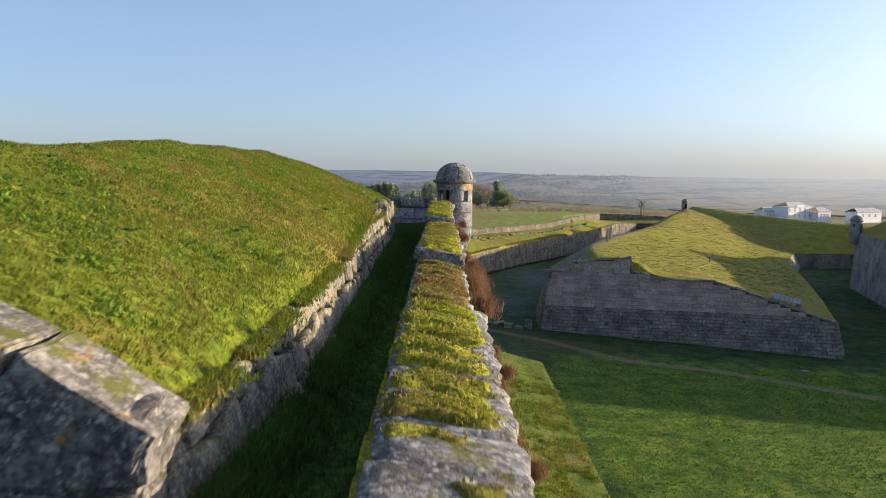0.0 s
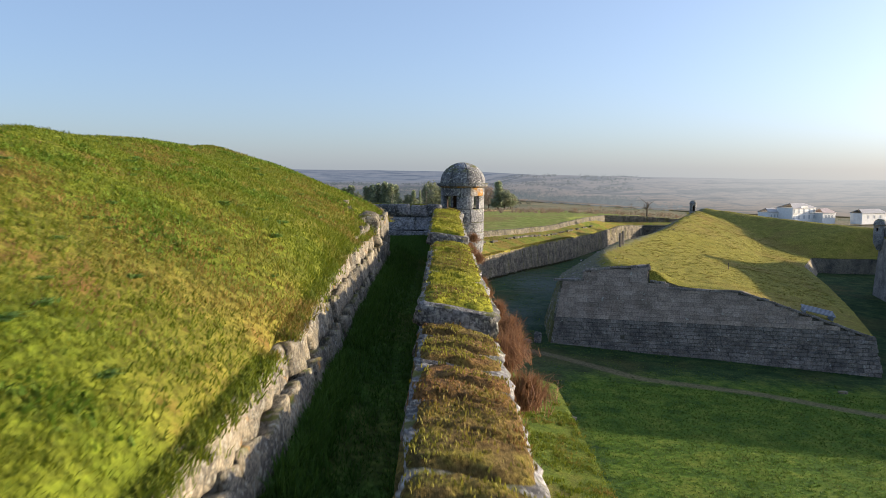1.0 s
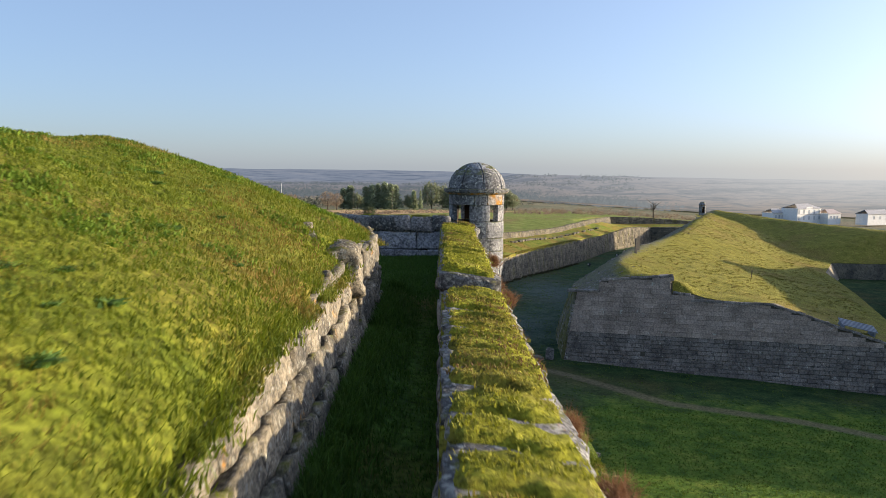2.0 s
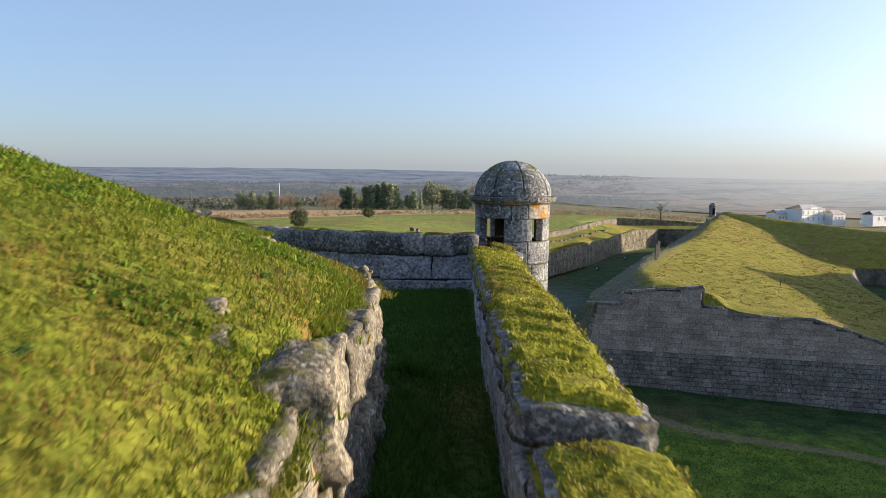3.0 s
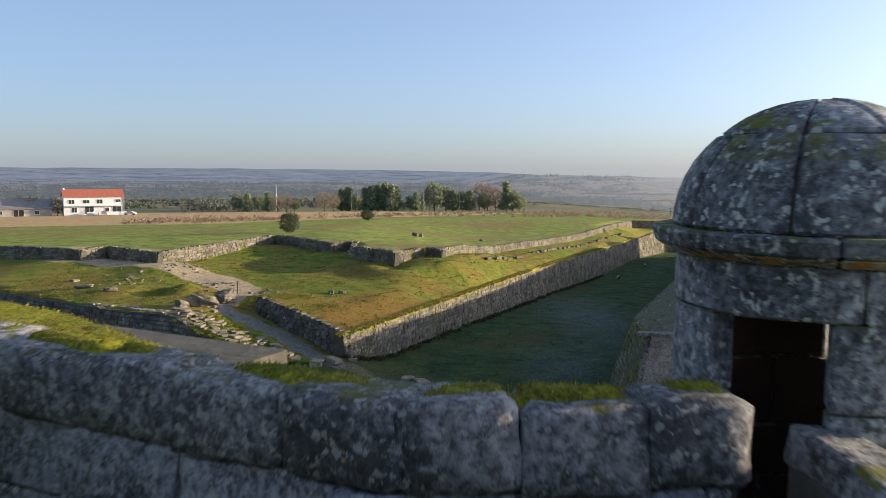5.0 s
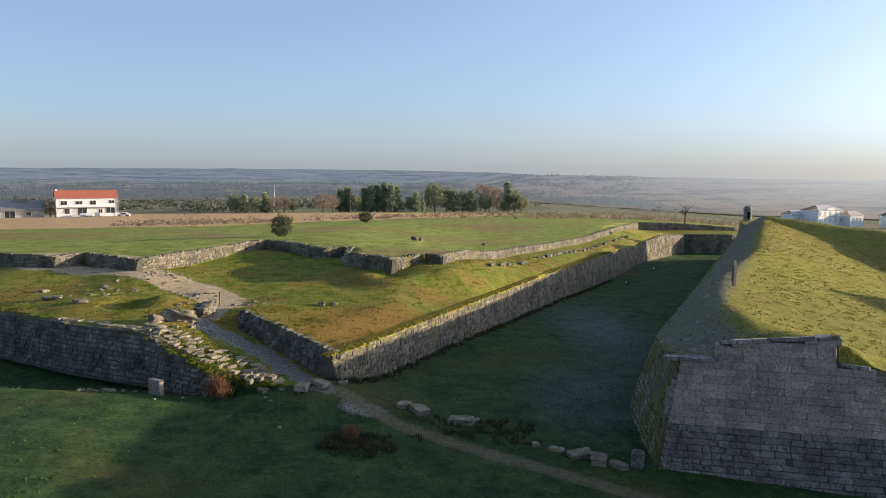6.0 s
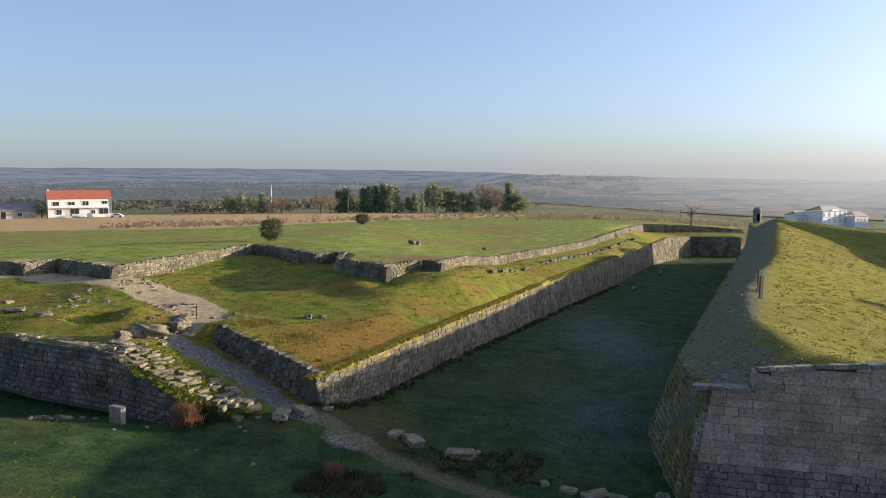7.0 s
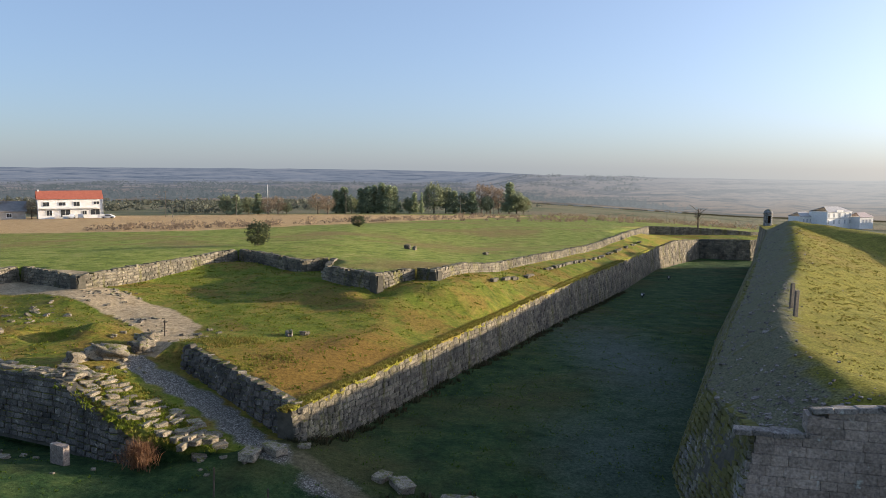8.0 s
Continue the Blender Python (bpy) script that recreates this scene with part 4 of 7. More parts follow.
def make_retaining():
    rng = random.Random(21)
    wall = wall_core("wall_retaining", [(-2.15, 31, 13), (-1.8, 28, 13), (-1.74, 25.6, 13), (-1.6, 14, 13), (-1.52, 4.6, 13)],
                     [(-2.35, 31, 14.2), (-2.05, 28, 14.45), (-2.0, 25.6, 14.5), (-1.9, 14, 14.15), (-1.8, 4.6, 14.15)], 0.5, RUBBLE, -1)
    tagged(wall, "rough granite retaining wall below the grass bank", "wall", kind="structure")
    base = [(-1.56, 25.4, 13.15), (-1.5, 20, 13.15), (-1.42, 14, 13.2), (-1.4, 4.6, 13.4)]
    top = [(-1.98, 25.4, 14.72), (-1.97, 20, 14.56), (-1.87, 14, 14.24), (-1.77, 4.6, 14.26)]
    poses = lay_courses(base, top, -1, 0.34, (0.35, 0.85), 0.36, rng, proud=0.04, tilt=1.8)
    base = [(-2.0, 31.1, 13.15), (-1.84, 29.8, 13.15), (-1.72, 28.2, 13.15), (-1.72, 25.2, 13.15)]
    top = [(-2.22, 31.1, 14.4), (-2.06, 29.8, 14.74), (-1.95, 28.2, 14.85), (-1.95, 25.2, 14.86)]
    for m in lay_courses(base, top, -1, 0.52, (0.5, 1.1), 0.42, rng, proud=0.06, tilt=4):
        piece("rubble_stone", rng.choice(BIGROCK), m @ Matrix.Diagonal((1.14, 1.2, 1.14, 1)), wall)
    for x, y, z, sx, sy, sz, tx, ty, a in ((-2.15, 25.1, 14.55, 0.9, 0.6, 0.8, 10, -8, 10), (-2.8, 25.15, 14.85, 0.95, 0.6, 0.62, 16, -6, 16), (-3.45, 25.35, 15.12, 0.75, 0.5, 0.42, 14, -8, 24)):
        piece("rubble_stone", rng.choice(BIGROCK), pose(x, y, z, tx, ty, a) @ Matrix.Diagonal((sx, sy, sz, 1)), wall)
    y = 25.4
    while y < 30.8:                                         # broad uneven top rocks
        ln = rng.uniform(0.7, 1.15)
        z = table([(25, 14.66), (28, 14.62), (29.8, 14.52), (31, 14.3)], y + ln / 2) + rng.uniform(-0.04, 0.04)
        piece("rubble_stone", rng.choice(BIGROCK), pose(-1.95 - 0.27 * step(27.8, 31, y + ln / 2) + rng.uniform(-0.03, 0.03), y + ln / 2, z - 0.1, rng.uniform(-4, 4), rng.uniform(-9, -2), rng.uniform(-8, 8)) @ Matrix.Diagonal((rng.uniform(0.4, 0.52) + 0.22 * step(29, 30.5, y), ln * 1.12, 0.56, 1)), wall)
        y += ln
    for m in poses:
        piece("rubble_stone", rng.choice(ROUGHBLOCK), m @ Matrix.Diagonal((1.12, 1.1, 1.14, 1)), wall)
    for k in range(4):                                      # uneven pale top stones, half sunk in the turf
        y = 5 + k * 1.4 + rng.uniform(-0.2, 0.2)
        x = lerp(-1.86, -2.06, step(8, 20, y)) + rng.uniform(-0.05, 0.03)
        piece("rubble_stone", rng.choice(ROUGHBLOCK), pose(x, y, table([(4, 14.36), (14, 14.4), (20, 14.64), (26, 14.74)], y) + rng.uniform(-0.24, -0.12), rng.uniform(-5, 5), rng.uniform(0, 12), rng.uniform(-10, 10))
              @ Matrix.Diagonal((rng.uniform(0.22, 0.32), rng.uniform(0.35, 0.65), rng.uniform(0.16, 0.24), 1)), wall)
    for k in range(5):                                      # where the higher end of the wall begins
        piece("rubble_stone", rng.choice(ROUGHBLOCK), pose(-1.95 - 0.13 * k, 25.2 + rng.uniform(-0.1, 0.15), 14.62 + 0.03 * k + rng.uniform(-0.05, 0.1), rng.uniform(-6, 6), rng.uniform(-8, 8), rng.uniform(-20, 20))
              @ Matrix.Diagonal((0.34, 0.5, 0.36, 1)), wall)
    for k in range(22):                                     # broken end of the wall, turning into the bank
        u = rng.random()
        piece("rubble_stone", rng.choice(ROUGHBLOCK), pose(lerp(-2.2, -3.0, u), 31.05 + 0.55 * u + rng.uniform(-0.06, 0.06), rng.uniform(13.2, 14.42 - 0.15 * u), rng.uniform(-8, 8), rng.uniform(-12, 12), 30 + rng.uniform(-15, 15))
              @ Matrix.Diagonal((rng.uniform(0.3, 0.5), 0.4, rng.uniform(0.24, 0.34), 1)), wall)
    return wall


retaining = make_retaining()


ENDCOURSE = [stone_mesh("course_block", ENDGRANITE, 180 + i, cuts=3, jitter=0.06, bevel=0.07) for i in range(4)]
ENDSLABS = [stone_mesh("coping_slab", ENDGRANITE, 190 + i, cuts=4, jitter=0.035, bevel=0.05) for i in range(4)]


def make_near_block():
    """The end wall of the bank: its coping climbs with the slope of the turf."""
    rng = random.Random(31)

    def rise(x):
        return bank_z(x - 0.3, 4.5) + 0.1
    xs = [-1.58 - 0.4 * k for k in range(22)]
    core = wall_core("wall_bank_end", [(x, 4.03, 12.9) for x in xs[::-1]], [(x, 4.03, rise(x) - 0.14) for x in xs[::-1]], 0.45, ENDGRANITE, 1)
    tagged(core, "granite end wall of the bank with a sloping coping", "wall", kind="structure")
    z = 12.95
    while z < 16.4:
        h = rng.uniform(0.42, 0.6)
        x = -1.52
        while x > -10:
            ln = rng.uniform(0.6, 1.2)
            c = x - ln / 2
            if z + h < rise(x) + 0.05 or z + h * 0.5 < rise(c) - 0.25:
                piece("face_block", rng.choice(ENDCOURSE), pose(c, 4.2 - rng.uniform(0, 0.02), min(z + h / 2, rise(c) - 0.2 - h / 2 + 0.2), rng.gauss(0, 0.7), rng.gauss(0, 0.7), rng.gauss(0, 0.7)) @ Matrix.Diagonal((ln - 0.015, 0.42, h - 0.015, 1)), core)
            x -= ln
        z += h
    x = -1.5
    while x > -8.5:
        ln = rng.uniform(0.55, 0.95)
        c = x - ln / 2
        sl = math.degrees(math.atan2(rise(c - 0.1) - rise(c + 0.1), 0.2))
        piece("coping_slab", rng.choice(ENDSLABS), pose(c, 4.28, rise(c) - 0.12, rng.gauss(0, 1), sl + rng.gauss(0, 1), rng.gauss(0, 1)) @ Matrix.Diagonal((ln * 1.1, 0.62, 0.3, 1)), core)
        x -= ln
    return core


near_block = make_near_block()

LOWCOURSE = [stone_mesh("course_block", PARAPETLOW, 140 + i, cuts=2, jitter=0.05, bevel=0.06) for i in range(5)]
FARWALL = [(-0.3, 38.75), (-2.15, 38.6), (-7.1, 41.2), (-14, 44.8)]


TOPBLOCK = [stone_mesh("coping_block", GRANITE, 250 + i, cuts=3, jitter=0.045, bevel=0.1, smooth=True) for i in range(6)]


def make_far_wall():
    """Three courses of large blocks; the rounded top blocks carry moss, and the wall thickens away from the sentry box."""
    rng = random.Random(41)
    line = FARWALL[::-1]
    core = wall_core("wall_far_parapet", [(x, y + 0.12, 12.9) for x, y in line], [(x, y + 0.14, 14.36) for x, y in line], 0.36, MORTAR, 1)
    tagged(core, "low granite parapet of large lichen-spotted blocks", "wall", kind="structure")
    thick = [(-14, 45.1), (-7.1, 41.5), (-3.6, 39.7)]
    back = wall_core("back_masonry", [(x, y + 0.12, 12.9) for x, y in thick], [(x, y + 0.14, 14.34) for x, y in thick], 1.0, MORTAR, 1)
    back.parent = core
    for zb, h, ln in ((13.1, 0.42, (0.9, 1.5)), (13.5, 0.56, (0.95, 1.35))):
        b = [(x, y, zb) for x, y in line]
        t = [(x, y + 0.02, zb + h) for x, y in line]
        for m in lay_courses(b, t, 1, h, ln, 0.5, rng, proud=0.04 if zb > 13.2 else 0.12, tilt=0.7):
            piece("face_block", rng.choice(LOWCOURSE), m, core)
    path = [(x, y, 14.28) for x, y in line]
    total, s, joints = run_length(path), 0.0, []
    while s < total - 0.1:
        ln = min(rng.uniform(0.52, 0.86), total - s)
        p, d = along(path, s + ln / 2)
        q = Vector((-d.y, d.x, 0))
        piece("coping_block", rng.choice(TOPBLOCK), Matrix.Translation(p + q * 0.2 + Vector((0, 0, rng.uniform(-0.02, 0.03)))) @ pose(0, 0, 0, rng.gauss(-2, 2), rng.gauss(0, 1.2), math.degrees(math.atan2(d.y, d.x)) + rng.gauss(0, 1.5))
              @ Matrix.Diagonal((ln * 1.02, 0.54, 0.49, 1)), core)
        s += ln
        joints.append(s)
    vs, fs, spots = [], [], []
    n, w = int(total / 0.07), 16
    for i in range(n + 1):
        s = i * 0.07
        p, d = along(path, s)
        q = Vector((-d.y, d.x, 0))
        wide = lerp(1.2, 0.46, step(8.5, 12.0, s))
        gap = min(abs(s - g) for g in joints)
        for j in range(w):
            off = 0.02 + (wide - 0.02) * j / (w - 1)
            c = p + q * off
            cov = 0.9 * noise.noise((c.x * 1.3, c.y * 1.3, 3)) + 0.5 * noise.noise((c.x * 6, c.y * 6, 3)) + 0.42 + 0.4 * step(0.3, 0.7, off) - 1.3 * step(0.2, 0.04, off) - 0.9 * step(0.1, 0.03, gap) * step(0.6, 0.4, off)
            hgt = max(-0.07, min(0.055, 0.09 * cov))
            vs.append((c.x, c.y, 14.515 - 0.09 * step(0.3, 0.55, off) + hgt))
            if hgt > 0.015:
                spots += [(c.x, c.y, 14.5 - 0.09 * step(0.3, 0.55, off) + hgt)] * 2
    for i in range(n):
        for j in range(w - 1):
            a = i * w + j
            fs.append((a, a + w, a + w + 1, a + 1))
    tagged(mesh_object("moss", vs, fs, MOSS, smooth=True), "moss and short turf on top of the far parapet", "moss", kind="stuff")
    tagged(blades("moss_tufts", spots, MOSSBLADES, (0.01, 0.04), 0.006, 1.0, 5, None, 4), "short mossy tufts on the far parapet", "moss", kind="stuff")
    return core


far_wall = make_far_wall()

# ---- sentry box ----
SX, SY = 0.57, 40.0


def ring_block(a0, a1, r0, r1, z0, z1, rng, seg=0, rough=0.012, r0t=None, r1t=None):
    """A curved block between two angles (degrees from -y towards +x), inner and outer radius, and heights."""
    bm = bmesh.new()
    n = seg or max(2, int(abs(a1 - a0) / 8))
    r0t, r1t = r0t or r0, r1t or r1
    g = []
    for i in range(n + 1):
        a = radians(lerp(a0, a1, i / n))
        row = []
        for (r, z) in ((r0, z0), (r1, z0), (lerp(r1, r1t, 0.5), (z0 + z1) / 2), (r1t, z1), (r0t, z1)):
            row.append(bm.verts.new((r * math.sin(a), -r * math.cos(a), z)))
        g.append(row)
    for i in range(n):
        for j in range(5):
            bm.faces.new((g[i][j], g[i + 1][j], g[i + 1][(j + 1) % 5], g[i][(j + 1) % 5]))
    bm.faces.new(g[0][::-1])
    bm.faces.new(g[-1])
    bmesh.ops.recalc_face_normals(bm, faces=bm.faces[:])
    bmesh.ops.bevel(bm, geom=[e for e in bm.edges if e.calc_face_angle(0) > 0.9], offset=0.018, segments=1, affect="EDGES")
    off = Vector((rng.uniform(0, 90), 0, 0))
    for v in bm.verts:
        v.co += noise.noise_vector(v.co * 3 + off) * rough
    return bm


def dome_block(a0, a1, e0, e1, r_in, r_out, zc, squash, rng, rough=0.012):
    bm = bmesh.new()
    n, k = max(3, int((a1 - a0) / 7)), 6
    out, inn = [], []
    for i in range(n + 1):
        a = radians(lerp(a0, a1, i / n))
        for lst, r in ((out, r_out), (inn, r_in)):
            row = []
            for j in range(k + 1):
                e = radians(lerp(e0, e1, j / k))
                row.append(bm.verts.new((r * math.cos(e) * math.sin(a), -r * math.cos(e) * math.cos(a), zc + r * squash * math.sin(e))))
            lst.append(row)
    for i in range(n):
        for j in range(k):
            bm.faces.new((out[i][j], out[i + 1][j], out[i + 1][j + 1], out[i][j + 1]))
            bm.faces.new((inn[i][j + 1], inn[i + 1][j + 1], inn[i + 1][j], inn[i][j]))
        bm.faces.new((out[i][0], inn[i][0], inn[i + 1][0], out[i + 1][0]))
        bm.faces.new((out[i + 1][k], inn[i + 1][k], inn[i][k], out[i][k]))
    for j in range(k):
        bm.faces.new((out[0][j + 1], inn[0][j + 1], inn[0][j], out[0][j]))
        bm.faces.new((out[n][j], inn[n][j], inn[n][j + 1], out[n][j + 1]))
    bmesh.ops.remove_doubles(bm, verts=bm.verts[:], dist=0.002)
    bmesh.ops.recalc_face_normals(bm, faces=bm.faces[:])
    bmesh.ops.bevel(bm, geom=[e for e in bm.edges if len(e.link_faces) == 2 and e.calc_face_angle(0) > 0.9], offset=0.022, segments=1, affect="EDGES")
    off = Vector((rng.uniform(0, 90), 5, 0))
    for v in bm.verts:
        v.co += noise.noise_vector(v.co * 3 + off) * rough
    return bm


def make_sentry(name, label, m):
    rng = random.Random(51)
    box_ = new(name)
    tagged(box_, label, "sentry box")
    R, T = 0.89, 0.2
    door, wins = (-64, -17), [(27, 48), (124, 146), (-146, -124)]
    gaps = sorted([door] + wins)
    # corbel and lower courses
    for z0, z1, r0, r1 in ((11.4, 12.0, 0.3, 0.62), (12.0, 12.5, 0.62, 0.84), (12.5, 13.05, 0.84, 0.92)):
        for k in range(6):
            part("corbel_block", ring_block(k * 60 + 0.4, k * 60 + 59.6, 0.1, r0, z0, z1 - 0.008, rng, r1t=r1, r0t=0.1), SENTRY, box_, smooth=False)
    part("floor_slab", ring_block(0, 359.9, 0.02, 0.86, 13.05, 13.2, rng, 32), SENTRY, box_)
    for z0, z1, sh in ((13.06, 13.38, 10), (13.38, 13.8, 38), (13.8, 14.34, 0)):
        a = door[1]
        cuts = [door[1]] + sorted(rng.uniform(-6, 6) + door[1] + (360 + door[0] - door[1]) * q / 6 + (sh % 30 - 15) for q in range(1, 6)) + [door[0] + 360]
        for a0, a1 in zip(cuts, cuts[1:]):
            part("wall_block", ring_block(a0 + 0.35, a1 - 0.35, R - T, R, z0 + 0.004, z1 - 0.004, rng), SENTRY, box_)
    solid = []
    for (_, b), (c, _) in zip(gaps, gaps[1:] + [(gaps[0][0] + 360, 0)]):
        solid.append((b, c))
    for b, c in solid:
        part("jamb_block", ring_block(b, c, R - T, R, 14.344, 14.868, rng), SENTRY, box_)
    for k, (a0, a1) in enumerate(((-72, -6), (-6, 20), (20, 66), (66, 118), (118, 160), (160, 205), (205, 250), (250, 290))):
        part("lintel_block", ring_block(a0 + 0.3, a1 - 0.3, R - T, R + 0.01, 14.87, 15.2, rng), SENTRYOCHRE if k in (2, 6) else SENTRY, box_)
    for k in range(8):
        a0, a1 = k * 45 - 17, k * 45 + 28
        part("cornice_block", ring_block(a0 + 0.3, a1 - 0.3, R - T, R + 0.03, 15.205, 15.262, rng, r1t=1.03), SENTRYOCHRE, box_)
        part("cornice_lip", ring_block(a0 + 0.3, a1 - 0.3, R - T, 1.04, 15.264, 15.38, rng, r1t=1.07), SENTRY, box_)
    for k in range(8):
        a0, a1 = k * 45 - 33, k * 45 + 12
        part("dome_block", dome_block(a0 + 0.7, a1 - 0.7, 0, 46, 0.72, 0.93, 15.38, 0.92, rng), SENTRY, box_)
        part("dome_block", dome_block(a0 + 0.9, a1 - 0.9, 46.8, 86, 0.72, 0.925, 15.38, 0.92, rng), SENTRY, box_)
    part("dome_core", dome_block(0, 360, 0, 89.5, 0.7, 0.885, 15.38, 0.89, rng, 0), MORTAR, box_)
    box_.matrix_basis = m
    return box_


BROWNINSIDE = plain_material("dark_brown_inside", (0.055, 0.032, 0.02), (0.1, 0.06, 0.038), 2.0, 0.95)


def line_inside(box_):
    """The faces that look to the axis, and those in the doorway, are a darker brown."""
    for ob in box_.children:
        if ob.name.split(".")[0] not in ("wall_block", "jamb_block", "lintel_block"):
            continue
        ob.data.materials.append(BROWNINSIDE)
        for f in ob.data.polygons:
            c = f.center.copy()
            c.z = 0
            if f.normal.dot(c.normalized()) < -0.7:
                f.material_index = 1


sentry_box = make_sentry("sentry_box", "round granite sentry box with ribbed dome, doorway and slit windows", pose(SX, SY, 0))
line_inside(sentry_box)
tagged(sentry_box, group="sentry boxes")

# ---- ravelin across the ditch ----
RAV = [(12.0, 87.15), (20.9, 85.1), (29.0, 83.0), (39.8, 80.0), (44.8, 94), (52, 115), (60.5, 141), (66.5, 151.5), (88, 150.5), (98, 160), (86, 172), (78, 190), (74, 228), (67.5, 231), (64, 217), (13.2, 97.5), (11.9, 89)]
RAV_Z = [(11.5, 86, 4.4), (11.5, 90, 4.1), (13, 97.5, 3.9), (38.5, 157, 3.7), (63.5, 217, 3.5), (67.5, 232, 3.9), (75, 229, 4.3), (13.8, 88.6, 4.9), (16, 87.4, 5.7), (20.4, 86.2, 6.4), (17.6, 88.9, 6.3), (17.4, 91.5, 6.45), (17.9, 98.5, 6.5), (20.1, 105.5, 6.5), (22.7, 112, 6.5), (14.6, 93.5, 4.9), (15.1, 97.5, 4.75),
         (28.6, 124, 6.2), (36.9, 140.5, 6.2), (44, 157, 6.4), (51.3, 175, 6.7), (58.7, 193.5, 6.6), (66, 212, 6.2), (33, 132.2, 6.15), (40.5, 148.7, 6.25), (47.6, 166, 6.7), (55, 184, 6.6), (25.8, 127.3, 3.7), (19.4, 112.4, 3.8), (51, 187, 3.6), (32.2, 142, 3.7), (44.7, 172, 3.6), (57.3, 202, 3.5), (22.3, 84.5, 4.6), (29.3, 82.4, 4.2), (34.3, 81, 2.2), (39.9, 79.5, 0.5), (23.8, 88, 4.8), (30, 88, 3.9), (36, 89, 2.2), (45.2, 94, 0.6), (30, 100, 4.5), (35, 110, 3.7), (42, 121, 2.1),
         (52.3, 115, 0.4), (50, 135, 1.4), (60.8, 141, -0.2), (58, 152, 1.6), (66.5, 151.4, 0.1), (80, 152, 0.0), (88, 150.3, 0.0), (50, 165, 5.5), (42, 140, 5.1), (57, 172, 4.0), (62, 200, 4.6),
         (64.5, 190, 4.2), (64.5, 172, 2.6), (62.5, 158, 1.3), (70, 215, 5.4), (71.5, 190, 5.5), (75, 172, 5.4), (80, 160, 5.2), (88, 156, 4.6), (99, 160, 3.6), (87, 173, 4.0), (79, 190, 4.5)]
RAV_TRI = delaunay_2d_cdt([Vector((x, y)) for x, y, _ in RAV_Z], [], [], 0, 0.001)[2]


def rav_z(x, y):
    """Planes between the control heights, softened by a little unevenness."""
    z = None
    for i, j, k in RAV_TRI:
        (x0, y0, z0), (x1, y1, z1), (x2, y2, z2) = RAV_Z[i], RAV_Z[j], RAV_Z[k]
        det = (y1 - y2) * (x0 - x2) + (x2 - x1) * (y0 - y2)
        u = ((y1 - y2) * (x - x2) + (x2 - x1) * (y - y2)) / det
        v = ((y2 - y0) * (x - x2) + (x0 - x2) * (y - y2)) / det
        if u >= -0.001 and v >= -0.001 and u + v <= 1.001:
            z = u * z0 + v * z1 + (1 - u - v) * z2
            break
    if z is None:
        z = shepard(RAV_Z, x, y, 3.0)
    return z + 0.07 * noise.noise((x * 0.5, y * 0.5, 6)) + 0.05 * noise.noise((x * 1.3, y * 1.3, 2))


def make_ravelin():
    rng = random.Random(61)
    pts = [(x + rng.uniform(-0.3, 0.3), y + rng.uniform(-0.3, 0.3)) for x in np.arange(10, 62, 1.0) for y in np.arange(76, 150, 1.0)]
    pts += [(x + rng.uniform(-0.6, 0.6), y + rng.uniform(-0.6, 0.6)) for x in np.arange(20, 100, 1.8) for y in np.arange(66, 232, 1.8) if x > 62 or y > 150]
    pts = [p for p in pts if inside(RAV, *p) and near_line(RAV + RAV[:1], *p) > 0.4]
    top = sheet("ravelin_top", pts, [dense(RAV + RAV[:1], 1.0)], rav_z, RAVTURF, {"bare": lambda x, y: step(6.0, 3.2, near_line(RAV[-3:], x, y))}, keep=lambda x, y: inside(RAV, x, y))
    tagged(top, "dry tussocky grass covering the ravelin", "bank", kind="structure")
    line = RAV + RAV[:1]
    vs, fs = [], []
    ring = dense(line, 1.0)[:-1]
    for x, y in ring:
        if y < 86.5 and x < 41:
            gx, gy = x - 0.15, y - 0.4
        else:
            west = x < 45 + 0.3 * (y - 150)
            gx, gy = (x - 0.9, y + 0.5) if west else (x + 1.6, y - 0.4)
            x += 0.5 if west else 0.0
        vs += [(x, y, rav_z(x, y) - 0.05), (gx, gy, ditch_z(x, y) - 0.6)]
    n = len(ring)
    for i in range(n):
        a, b = 2 * i, 2 * ((i + 1) % n)
        fs.append((a, a + 1, b + 1, b))
    body = mesh_object("ravelin_body", vs, fs, SCARP)
    tagged(body, "battered stone body of the ravelin", "wall", kind="structure")


make_ravelin()

ASHBLOCK = [stone_mesh("ashlar_block", ASHLAR, 90 + i, cuts=1, jitter=0.02, bevel=0.03) for i in range(5)]
ROUGHCOURSE = [stone_mesh("rough_block", ROUGH, 100 + i, cuts=1, jitter=0.05, bevel=0.08) for i in range(5)]
SCARPBLOCK = [stone_mesh("scarp_stone", SCARP, 110 + i, cuts=1, jitter=0.06, bevel=0.09) for i in range(6)]
PROFILE = [(0.0, 4.8), (3.0, 4.85), (3.1, 5.85), (9.35, 6.5), (9.4, 4.95), (10.9, 4.85), (10.95, 4.35), (18.0, 4.25), (25.0, 2.0), (29.5, 0.55)]


